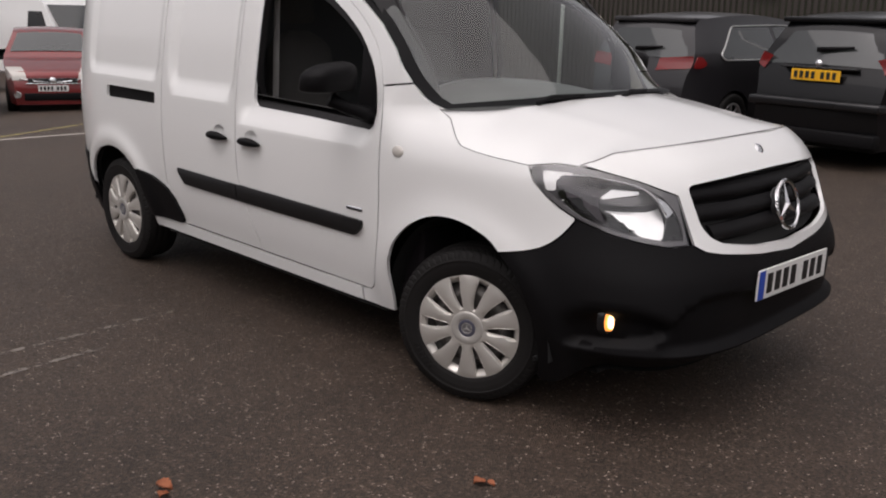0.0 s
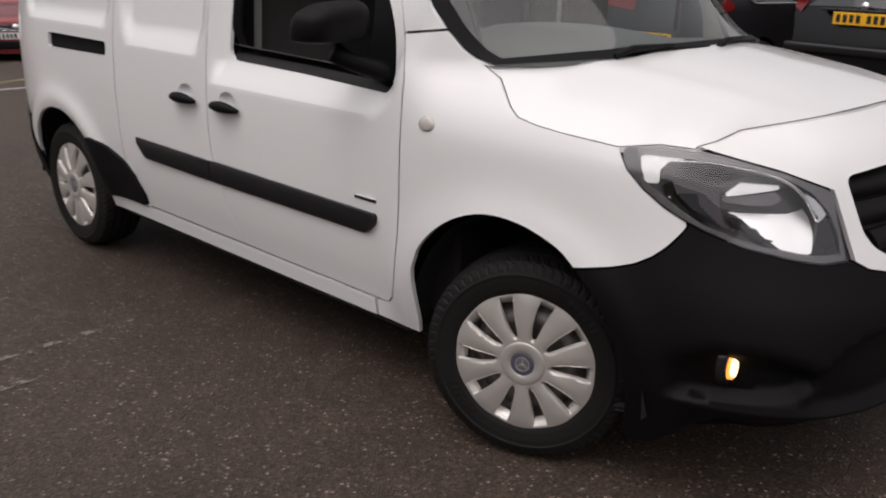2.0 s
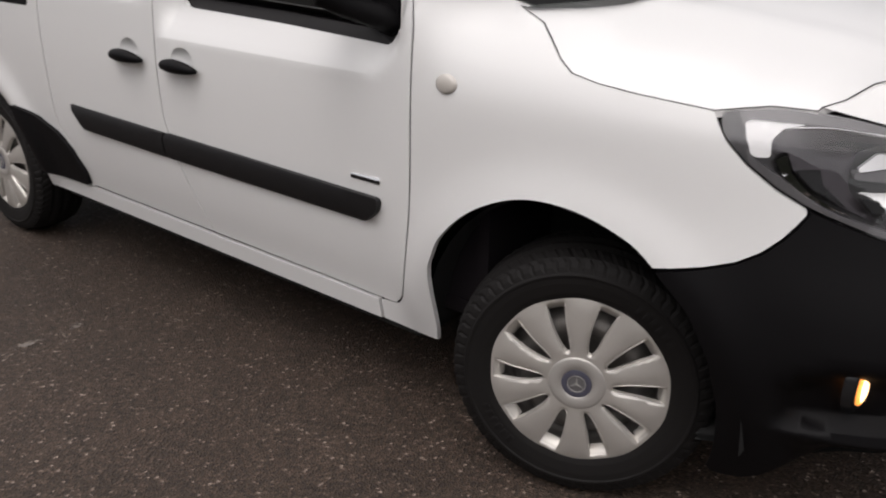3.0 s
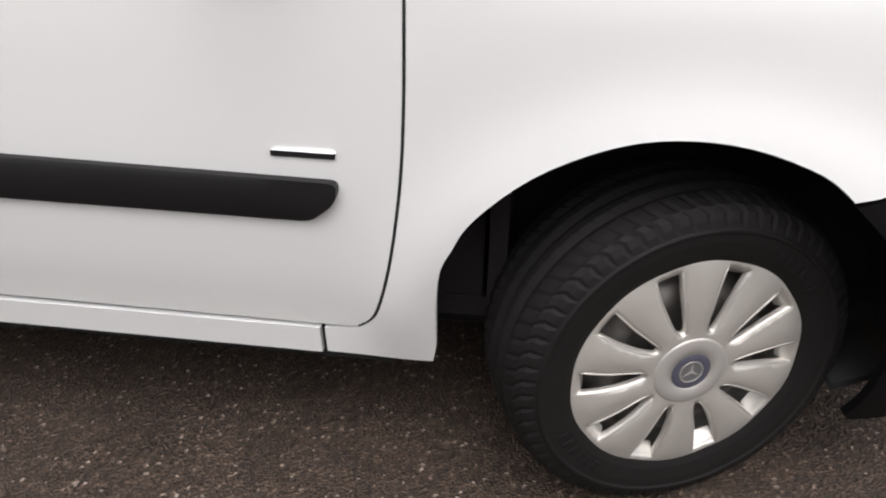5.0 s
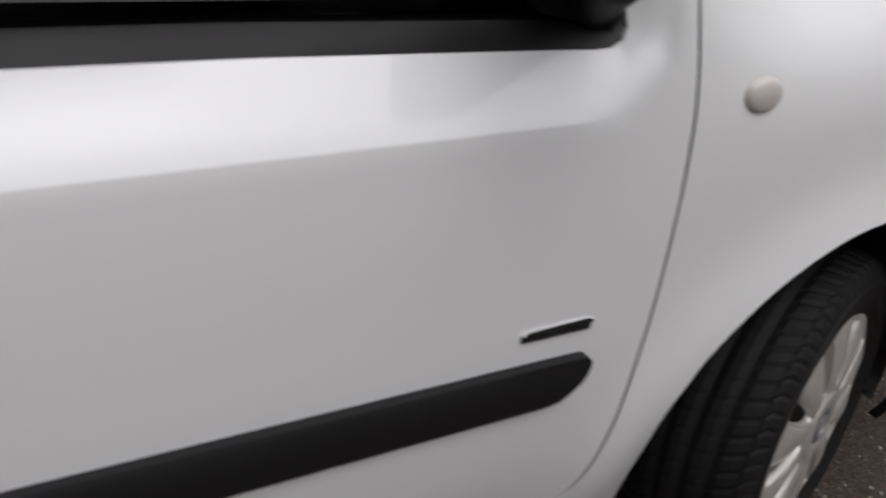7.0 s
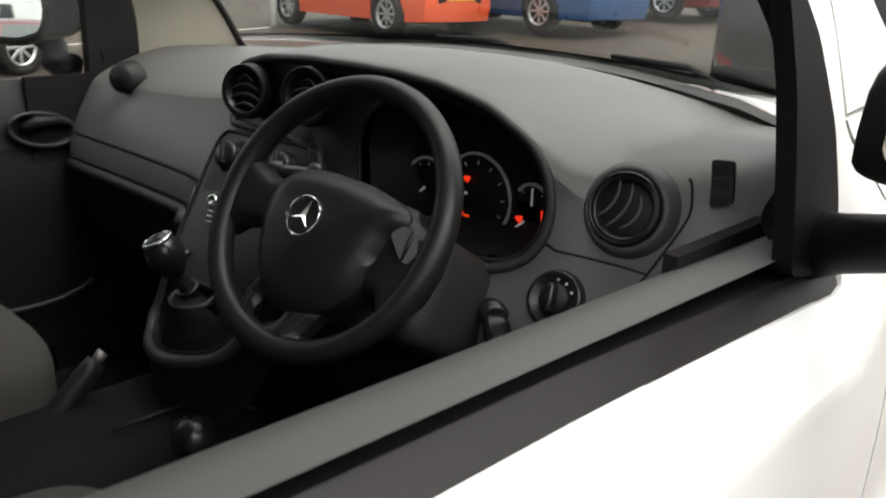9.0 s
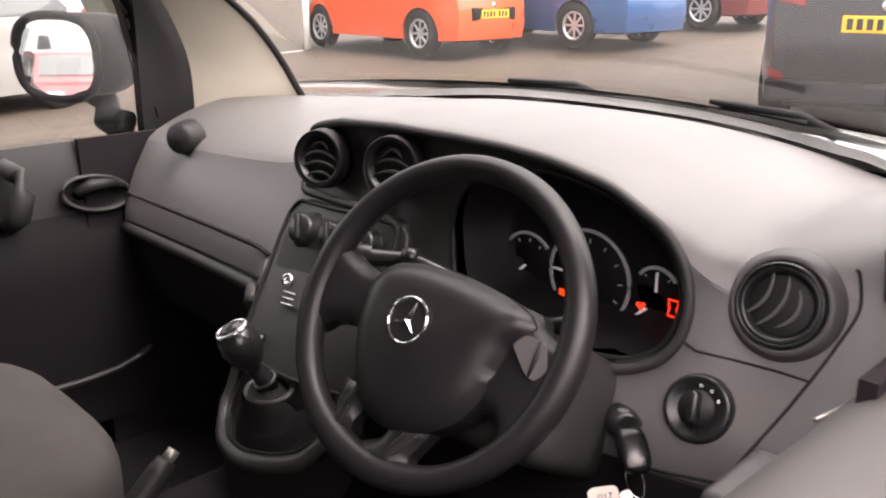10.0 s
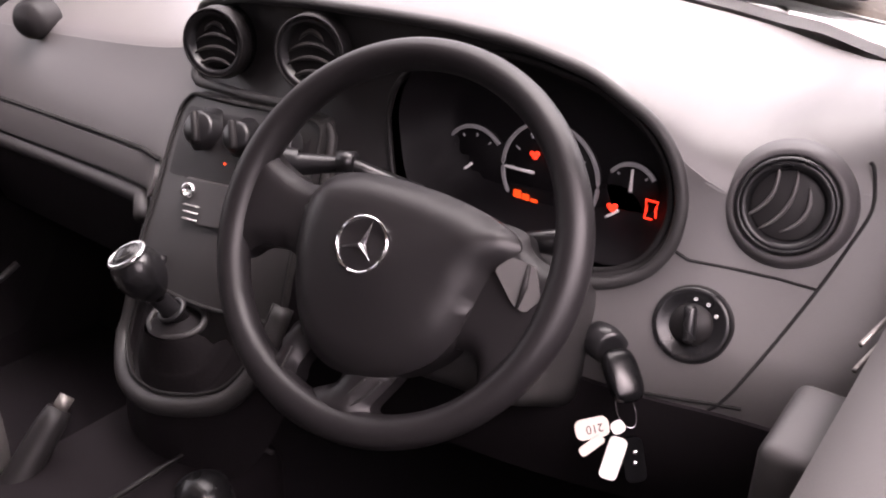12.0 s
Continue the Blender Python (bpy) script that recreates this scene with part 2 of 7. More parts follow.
# ---- body surfaces of the van ----
def lerp_knots(v, knots):
    """A smooth value from (place, value) pairs."""
    n = len(knots)
    if v <= knots[0][0]:
        return knots[0][1]
    if v >= knots[-1][0]:
        return knots[-1][1]
    i = 0
    while knots[i + 1][0] < v:
        i += 1
    (x0, y0), (x1, y1) = knots[i], knots[i + 1]
    h, d = x1 - x0, (y1 - y0) / (x1 - x0)

    def slope(a, b, c):
        p, q = (b[1] - a[1]) / (b[0] - a[0]), (c[1] - b[1]) / (c[0] - b[0])
        return 0.0 if p * q <= 0 else 2 * p * q / (p + q)
    m0 = slope(knots[i - 1], knots[i], knots[i + 1]) if i > 0 else d
    m1 = slope(knots[i], knots[i + 1], knots[i + 2]) if i + 2 < n else d
    t = (v - x0) / h
    return y0 * (2 * t ** 3 - 3 * t * t + 1) + m0 * h * (t ** 3 - 2 * t * t + t) + y1 * (3 * t * t - 2 * t ** 3) + m1 * h * (t ** 3 - t * t)


def smooth(a, b, v):
    t = min(1.0, max(0.0, (v - a) / (b - a)))
    return t * t * (3 - 2 * t)


HALF = [(0.15, 0.80), (0.22, 0.83), (0.28, 0.85), (0.36, 0.864), (0.46, 0.886), (0.58, 0.903), (0.70, 0.911), (0.84, 0.914),
        (0.94, 0.911), (1.05, 0.903), (1.2, 0.884), (1.35, 0.86), (1.5, 0.832), (1.62, 0.80), (1.7, 0.765), (1.76, 0.715), (1.795, 0.64)]
NOSE = [(0.15, 0.76), (0.2, 0.81), (0.27, 0.85), (0.36, 0.868), (0.5, 0.872), (0.6, 0.87), (0.7, 0.845), (0.82, 0.806), (0.92, 0.765), (0.98, 0.72), (1.02, 0.665), (1.05, 0.60), (1.1, 0.45)]
X0, S_MID = -0.3, 1.3
_curve = {}


def plan_table(n):
    """Quarter of a rounded plan outline, by share of its length."""
    key = round(n, 2)
    if key not in _curve:
        a = np.linspace(0, math.pi / 2, 400)
        px, py = np.sin(a) ** (2 / key), np.cos(a) ** (2 / key)
        d = np.concatenate([[0], np.cumsum(np.hypot(np.diff(px), np.diff(py)))])
        _curve[key] = (d / d[-1], px, py)
    return _curve[key]


def ramp(a, b, v):
    return min(1.0, max(0.0, (v - a) / (b - a)))


LEDGES = [(-1.38, -0.56, 0.945), (-1.99, -1.52, 1.03), (-2.92, -2.23, 1.083)]


def sunk(x, z, x0, x1, z0, foot, wall):
    """How deep a point lies in a pressed recess with rounded corners, a sloping foot and steeper walls: 0 outside, 1 on its floor."""
    u = (min(x - x0, x1 - x)) / wall
    w = (z - z0) / foot
    r = 2.6
    if u < r and w < r:
        d = r - math.hypot(r - u, r - w)
    else:
        d = min(u, w)
    return smooth(0.0, 1.0, d) if u < w else ramp(0.0, 1.0, d)


def side_in(x, z):
    """How far the panel lies in from the plain side: ledges under the windows, the shoulder of the wing, the tumblehome of the pillar."""
    v = 0.0
    near, wide = smooth(-0.445, -0.475, x), smooth(-0.15, -0.47, x)
    ledge = 0.046 * ramp(0.945, 1.02, z - 0.075 * max(0.0, min(1.0, (x + 0.55) / 0.10)) ** 2) * (near + (wide - near) * smooth(1.02, 1.20, z)) * smooth(-1.405, -1.375, x)
    v += (0.030 * sunk(x, z, -2.055, -1.452, 1.03, 0.072, 0.026) + 0.020 * sunk(x, z, -2.98, -2.165, 1.083, 0.040, 0.024)) * smooth(1.72, 1.66, z)
    v += max(ledge, lerp_knots(z, [(0.93, 0), (1.0, 0.02), (1.06, 0.055), (1.115, 0.09), (1.2, 0.085), (1.8, 0.085)]) * smooth(-0.5, -0.2, x))
    v += 0.012 * smooth(1.1, 1.6, z) * smooth(-1.25, -0.55, x)
    for cx, r in ((0.0, 0.40), (-2.70, 0.385)):
        d = math.hypot(x - cx, z - 0.32)
        v -= 0.022 * math.exp(-((d - r - 0.02) / 0.06) ** 2) * smooth(0.25, 0.4, z)
    return v


def skin(s, z, out=0.0):
    """A point of the body's outside: s runs along the side (metres of x), then round the nose to its middle at S_MID."""
    w, nose = lerp_knots(z, HALF), lerp_knots(z, NOSE)
    if s <= X0:
        x = s
        t = max(0.0, min(1.0, (-2.85 - x) / 0.58))
        y = (w - side_in(x, z) + out) * (1 - 0.012 * t) - 0.25 * (1 - math.sqrt(max(0.0, 1 - t * t)))
        return Vector((x, -y, z))
    n = lerp_knots(z, [(0.5, 4.0), (0.8, 3.0), (1.1, 2.8)])
    q, px, py = plan_table(n)
    k = (s - X0) / (S_MID - X0)
    if k > 1:
        p = skin(2 * S_MID - s, z, out)
        return Vector((p.x, -p.y, p.z))
    ax, ay = float(np.interp(k, q, px)), float(np.interp(k, q, py))
    x = X0 + (nose - X0) * ax
    y = (w - side_in(x, z) * max(0.0, 1 - 1.2 * ax ** 4)) * ay
    nx, ny = ax ** (n - 1) / (nose - X0), ay ** (n - 1) / w
    m = math.hypot(nx, ny) or 1
    return Vector((x + out * nx / m, -(y + out * ny / m), z))


HOOD_C = [(-0.2, 1.165), (0.0, 1.155), (0.2, 1.13), (0.4, 1.095), (0.55, 1.06), (0.65, 1.022), (0.72, 0.98)]


def s_of_x(x, z):
    if x <= X0:
        return x
    lo, hi = X0, S_MID
    for _ in range(30):
        mid = (lo + hi) / 2
        lo, hi = (mid, hi) if skin(mid, z).x < x else (lo, mid)
    return lo


def in_s(poly):
    return [(s_of_x(x, z), z) for x, z in poly]


def both(poly):
    """Closes an outline that ends at the nose's middle by its mirror image."""
    return poly + [(2 * S_MID - s, z) for s, z in reversed(poly) if s < S_MID - 1e-6]


def spline(pts, n=5):
    """A smooth line through the points."""
    out = []
    for i in range(len(pts) - 1):
        p0, p1, p2, p3 = pts[max(i - 1, 0)], pts[i], pts[i + 1], pts[min(i + 2, len(pts) - 1)]
        for j in range(n):
            t = j / n
            out.append(tuple(0.5 * (2 * p1[k] + (p2[k] - p0[k]) * t + (2 * p0[k] - 5 * p1[k] + 4 * p2[k] - p3[k]) * t * t + (3 * p1[k] - p0[k] - 3 * p2[k] + p3[k]) * t ** 3) for k in (0, 1)))
    return out + [tuple(pts[-1])]


# ---- outlines on the body ----
GAP_FRONT = [(-0.50, 0.355), (-0.467, 0.393), (-0.438, 0.498), (-0.418, 0.64), (-0.41, 0.766), (-0.408, 0.887), (-0.409, 0.96), (-0.414, 1.03), (-0.421, 1.082), (-0.442, 1.128), (-0.468, 1.18)]
PILLAR_DOOR = [(-0.487, 1.245), (-0.518, 1.315), (-0.614, 1.415), (-0.745, 1.506), (-0.86, 1.572), (-1.0, 1.632), (-1.2, 1.67), (-1.405, 1.68)]
GAP_REAR = [(-1.417, 1.5), (-1.418, 1.17), (-1.419, 0.75), (-1.40, 0.65), (-1.366, 0.545), (-1.32, 0.44), (-1.285, 0.36)]
SCREEN_EDGE = [(-0.164, 1.118), (-0.232, 1.135), (-0.268, 1.155), (-0.319, 1.202), (-0.386, 1.279), (-0.424, 1.322), (-0.535, 1.420), (-0.680, 1.512), (-0.78, 1.60), (-0.84, 1.725)]
ARCH = [(-0.366, 0.285), (-0.358, 0.48), (-0.335, 0.55), (-0.303, 0.606), (-0.223, 0.681), (-0.124, 0.732), (-0.034, 0.750), (0.065, 0.742), (0.163, 0.707), (0.215, 0.667)]
HOOD_SIDE = [(-0.165, 1.117), (-0.085, 1.09), (-0.066, 1.064), (-0.047, 1.03), (-0.022, 1.008), (0.03, 0.996), (0.105, 0.986), (0.237, 0.972)]
LAMP_TOP = [(0.247, 0.974), (0.336, 0.986), (0.41, 0.982), (0.469, 0.973), (0.588, 0.942), (0.712, 0.897)]
LAMP_LOW = [(0.712, 0.74), (0.64, 0.735), (0.572, 0.746), (0.47, 0.770), (0.40, 0.798), (0.362, 0.816), (0.318, 0.845), (0.278, 0.882), (0.25, 0.922), (0.242, 0.948)]
SPLIT = [(0.2, 0.687), (0.243, 0.703), (0.283, 0.727), (0.318, 0.757), (0.343, 0.783), (0.362, 0.806)]
HOOD_FRONT = [(0.421, 0.988), (0.47, 1.0), (0.555, 1.024), (0.70, 1.036), (0.87, 1.043), (1.3, 1.047)]
SURROUND = [(0.73, 0.737), (0.77, 0.715), (0.841, 0.701), (1.05, 0.675), (1.3, 0.655)]
WINDOW = rounded([(-1.34, 1.5), (-1.34, 1.030), (-0.9, 1.022), (-0.486, 1.008), (-0.488, 1.10), (-0.502, 1.177), (-0.54, 1.265), (-0.635, 1.372), (-0.74, 1.447), (-0.86, 1.515), (-0.98, 1.565), (-1.1, 1.595), (-1.34, 1.615)], 0.05)



def ahead(pts):
    """The pillar's outlines, set a little forward towards their head."""
    return [(x + 0.042 * smooth(1.1, 1.6, z) * smooth(-1.25, -0.55, x), z) for x, z in pts]


WINDOW_FAR = ahead(rounded([(-1.315, 1.5), (-1.315, 1.035), (-0.9, 1.027), (-0.44, 1.02), (-0.452, 1.10), (-0.487, 1.2), (-0.53, 1.32), (-0.60, 1.42), (-0.74, 1.505), (-0.90, 1.56), (-1.05, 1.6), (-1.315, 1.62)], 0.04))
GAP_FRONT, PILLAR_DOOR, GAP_REAR, ARCH = spline(GAP_FRONT), spline(PILLAR_DOOR, 4), spline(GAP_REAR), spline(ARCH, 4)

van = thing("panel_van", "white panel van with black bumpers and an open driver's window", "van")


def side_panel(name, outer, holes=(), mat=WHITE, label="", step=0.04, thick=0.014, parent=van, lift=0.0, right=True, left=True):
    made = []
    for mirror, on in ((False, right), (True, left)):
        if on:
            made.append(part(name, sheet(bmesh.new(), outer, holes, skin, step, thick, mirror, lift, LEDGES if mat is WHITE else ()), mat, parent, label))
    return made[0] if len(made) == 1 else made


def inset(poly, d):
    """The outline drawn in by d, to leave a gap."""
    out, m = [], len(poly)
    area = sum(poly[i - 1][0] * poly[i][1] - poly[i][0] * poly[i - 1][1] for i in range(m))
    sg = 1 if area > 0 else -1
    for i in range(m):
        a, b, c = Vector(poly[i - 1]), Vector(poly[i]), Vector(poly[(i + 1) % m])
        u, w = (b - a), (c - b)
        if u.length < 1e-6 or w.length < 1e-6:
            continue
        u.normalize(), w.normalize()
        nrm = Vector((-u.y, u.x)) + Vector((-w.y, w.x))
        if nrm.length < 1e-3:
            continue
        nrm.normalize()
        out.append(tuple(b + nrm * d * sg))
    return out


GAP = 0.0027
wing_outline = [(-0.562, 0.285), (-0.372, 0.285)] + in_s(ARCH)[1:] + SPLIT + LAMP_LOW[-5:] + HOOD_SIDE[::-1] + in_s(SCREEN_EDGE[:4]) + [(-0.468, 1.183)] + GAP_FRONT[::-1][1:] + [(-0.562, 0.345)]
wing_r = side_panel("front_wing", inset(wing_outline, GAP), step=0.03)[0]
door_outline = [(-1.285, 0.352), (-0.52, 0.35)] + GAP_FRONT + PILLAR_DOOR + GAP_REAR[:-1]


def dish_hole(x):
    return [(x + 0.051 * math.cos(a), 0.89 + 0.035 * math.sin(a)) for a in np.linspace(0, 2 * math.pi, 28, endpoint=False)]


door_r = side_panel("front_door", inset(door_outline, GAP), [WINDOW, dish_hole(-1.288)], step=0.022, left=False)
door_l = side_panel("front_door", inset(door_outline, GAP), [WINDOW_FAR], step=0.04, right=False)
pillar_outline = [(-0.468, 1.187), (s_of_x(-0.321, 1.206), 1.206)] + in_s(SCREEN_EDGE[4:]) + [(-1.405, 1.735), (-1.405, 1.684)] + PILLAR_DOOR[::-1][1:]
side_panel("windscreen_pillar", inset(pillar_outline, GAP * 0.6), step=0.03)
REAR_ARCH = [(-2.70 + 0.365 * math.cos(a), 0.318 + 0.368 * math.sin(a)) for a in np.linspace(-0.12, math.pi + 0.12, 22)]
slide_outline = [(-1.29, 0.352)] + GAP_REAR[::-1] + [(-1.418, 1.733), (-2.115, 1.733), (-2.115, 0.56), (-2.06, 0.50), (-2.0, 0.352)]
side_panel("sliding_door", inset(slide_outline, GAP), [dish_hole(-1.560)], step=0.022)
quarter_outline = [(-2.118, 1.735)] + [(-2.118, 0.56), (-2.062, 0.50), (-2.005, 0.40), (-2.003, 0.345), (-2.335, 0.30)] + REAR_ARCH + [(-3.08, 0.42), (-3.415, 0.42), (-3.415, 1.735)]
SLOT = rounded([(-2.735, 1.028), (-2.185, 1.026), (-2.185, 0.968), (-2.735, 0.962)], 0.018)
side_panel("rear_quarter", inset(quarter_outline, GAP), [SLOT], step=0.022)
side_panel("door_rail", [(-2.75, 1.04), (-2.17, 1.04), (-2.17, 0.95), (-2.75, 0.95)], (), BLACK_TRIM, "black sliding door rail", 0.05, 0, lift=-0.02)
side_panel("sill", inset([(-2.33, 0.285), (-0.566, 0.285), (-0.566, 0.346), (-2.0, 0.346), (-2.33, 0.33)], GAP), step=0.05, lift=0.004)
TRIM = rounded([(-2.34, 0.345), (-2.005, 0.352), (-2.0, 0.40), (-2.055, 0.485), (-2.12, 0.535), (-2.25, 0.575), (-2.40, 0.60), (-2.352, 0.52), (-2.335, 0.43)], 0.02)
side_panel("arch_trim", TRIM, (), BLACK_TRIM, "black textured arch trim", 0.03, 0.02, lift=0.016)
side_panel("rear_bumper_end", rounded([(-3.05, 0.42), (-3.03, 0.22), (-3.415, 0.22), (-3.415, 0.60), (-3.10, 0.60)], 0.03), (), BLACK_TRIM, "black rear bumper end", 0.05, 0.02, lift=0.012)


# dark tubes sunk in the door gaps, drawing their shade as a line
for ms in (1, -1):
    for line in ([(s, z) for s, z in GAP_FRONT], [(-1.418, 1.66)] + GAP_REAR, [(-2.1165, 1.70), (-2.1165, 0.56), (-2.061, 0.50), (-2.004, 0.40)]):
        part("door_seal", tube(bmesh.new(), [(p.x, p.y * ms, p.z) for p in (skin(s, z, -0.0055) for s, z in line)], 0.0034, 6), DARK, van)
# dark sheet added behind the panels, its colour standing for shade in the gaps
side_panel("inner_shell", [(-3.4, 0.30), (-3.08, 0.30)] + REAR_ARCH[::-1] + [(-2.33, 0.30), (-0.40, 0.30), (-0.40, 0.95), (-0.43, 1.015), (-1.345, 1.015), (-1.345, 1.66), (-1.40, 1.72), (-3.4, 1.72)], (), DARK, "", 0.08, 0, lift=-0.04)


# ---- bumper, lamps and grille ----
def pocket_foot(k):
    return lerp_knots(k, [(0.28, 0.41), (0.31, 0.388), (0.40, 0.40), (0.52, 0.415), (0.592, 0.449), (0.63, 0.497)])


def intake_top(k):
    k = k if k <= S_MID else 2 * S_MID - k
    return lerp_knots(k, [(0.55, 0.43), (0.629, 0.498), (0.694, 0.544), (0.815, 0.566), (1.0, 0.552), (1.3, 0.545)])


def bumper_at(s, z, out=0.0):
    k = s if s <= S_MID else 2 * S_MID - s
    if z < 0.33:
        z = 0.33 - (0.33 - z) * (1 - 0.65 * smooth(0.26, 0.36, k))
    floor_z, brow = pocket_foot(k), lerp_knots(k, [(0.29, 0.45), (0.303, 0.487), (0.351, 0.522), (0.40, 0.537), (0.47, 0.537), (0.56, 0.52), (0.62, 0.50)])
    d = 0.05 * smooth(0.29, 0.33, k) * smooth(0.63, 0.56, k) * smooth(floor_z - 0.006, floor_z + 0.006, z) * smooth(brow, brow - 0.05, z)
    top = intake_top(k)
    d += 0.026 * smooth(0.56, 0.63, k) * smooth(top + 0.006, top - 0.006, z) * smooth(0.379, 0.391, z)
    d -= 0.010 * smooth(0.391, 0.381, z) * smooth(0.33, 0.37, z) * smooth(0.28, 0.34, k)
    d += 1.3 * max(0.0, 0.366 - z) * smooth(0.30, 0.42, k)
    return skin(s, z, out - d)


ARCH_FRONT = [(0.218, 0.662), (0.29, 0.59), (0.335, 0.5), (0.352, 0.40), (0.35, 0.30), (0.33, 0.215)]
bumper_outline = both([(s_of_x(0.34, 0.2), 0.2)] + in_s(ARCH_FRONT)[::-1] + SPLIT + [(0.363, 0.813)] + LAMP_LOW[:5][::-1] + SURROUND)
bumper = part("front_bumper", sheet(bmesh.new(), inset(bumper_outline, GAP), (), bumper_at, 0.024, 0.02, creases=[(0.29, 0.6, pocket_foot), (2.0, 2.31, lambda k: pocket_foot(2 * S_MID - k)), (0.6, 2.0, intake_top), (0.34, 2.26, lambda k: 0.385)]), BLACK_TRIM, van, "black textured plastic front bumper")
GR = [(1.3, 0.948), (1.05, 0.945), (0.88, 0.937), (0.756, 0.926), (0.773, 0.80), (0.80, 0.762), (0.853, 0.735), (1.05, 0.705), (1.3, 0.69)]
grille_hole = rounded(GR + [(2 * S_MID - s, z) for s, z in GR[1:-1][::-1]], 0.03)
front_right = HOOD_FRONT[::-1] + LAMP_TOP[3:] + SURROUND
front_all = front_right + [(2 * S_MID - s, z) for s, z in front_right[1:-1][::-1]]
part("front_panel", sheet(bmesh.new(), inset(front_all, GAP), [grille_hole], skin, 0.03, 0.016), WHITE, van)
grille = part("grille", sheet(bmesh.new(), inset(grille_hole, -0.01), (), lambda s, z, o=0.0: skin(s, z, o - 0.045), 0.05, 0), DARK, van, "black radiator grille")
for zc in (0.895, 0.832, 0.77):
    def slat_at(s, v, out=0.0, zc=zc):
        k = abs(s - S_MID)
        zz = zc + 0.028 * v - 0.012 * (k / 0.55) ** 2 * (1 if zc < 0.8 else 0.2)
        return skin(s, zz, out - 0.012 - 0.018 * v * v)
    w = {0.895: 0.53, 0.832: 0.525, 0.77: 0.47}[zc]
    part("grille_slat", sheet(bmesh.new(), [(S_MID - w, -1), (S_MID + w, -1), (S_MID + w, 1), (S_MID - w, 1)], (), slat_at, 0.25, 0.02), BLACK_TRIM, grille)


def star_mesh(centre, normal, r, tube_r, lift=0.0):
    """A three-pointed star in a ring, facing along normal."""
    nrm = Vector(normal).normalized()
    up = (Vector((0, 0, 1)) - nrm * nrm.z).normalized()
    right = up.cross(nrm)
    c = Vector(centre) + nrm * lift
    bm = bmesh.new()
    tube(bm, [c + (right * math.cos(a) + up * math.sin(a)) * r for a in np.linspace(0, 2 * math.pi, 48, endpoint=False)], tube_r, 8, True)
    top = bm.verts.new(c + nrm * tube_r * 1.2)
    tips, dips = [], []
    for k in range(3):
        a = math.pi / 2 + k * 2 * math.pi / 3
        tips.append(bm.verts.new(c + (right * math.cos(a) + up * math.sin(a)) * r))
        a += math.pi / 3
        dips.append(bm.verts.new(c + (right * math.cos(a) + up * math.sin(a)) * r * 0.16))
    for k in range(3):
        bm.faces.new((top, tips[k], dips[k]))
        bm.faces.new((top, dips[k], tips[(k + 1) % 3]))
    return bm


emblem_c = Vector((0.822, 0, 0.818))
part("emblem_disc", disc(bmesh.new(), emblem_c - Vector((0.02, 0, 0)), (1, 0, 0.28), [(0.0, 0.002), (0.055, 0.002), (0.065, -0.015)], 40), BLACK_GLOSS, grille)
part("emblem", star_mesh(emblem_c, (1, 0, 0.28), 0.087, 0.0082), CHROME, grille, "chrome star in a ring", smooth_faces=False)
bp = skin(S_MID, 1.005)
part("bonnet_badge", disc(bmesh.new(), bp, (0.8, 0, 0.6), [(0.0, 0.007), (0.018, 0.006), (0.024, 0.0)], 24), CHROME, van)

# number plate, its characters as plain bars
def plate(parent, at, turn, mat, width=0.52, height=0.111, band=True):
    m = Matrix.Translation(at) @ Matrix.Rotation(radians(turn), 4, "Z")
    p = part("number_plate", box(bmesh.new(), (-0.004, -width / 2, -height / 2), (0.004, width / 2, height / 2), 0.003, m), mat, parent, smooth_faces=False)
    x = -width / 2 + (0.062 if band else 0.03)
    pitch = (width - (0.08 if band else 0.05)) / 7.6
    for i in range(7):
        k = x + i * pitch + (pitch * 0.6 if i > 3 else 0)
        part("character_bar", box(bmesh.new(), (0.004, k, -0.036), (0.006, k + pitch * 0.62, 0.036), 0.0, m), INK, p, smooth_faces=False)
    if band:
        part("blue_band", box(bmesh.new(), (0.004, -width / 2 + 0.002, -height / 2 + 0.003), (0.0055, -width / 2 + 0.042, height / 2 - 0.003), 0.0, m), BLUE, p, smooth_faces=False)
    return p


plate(bumper, (0.890, -0.035, 0.574), -3, PLATE_W)

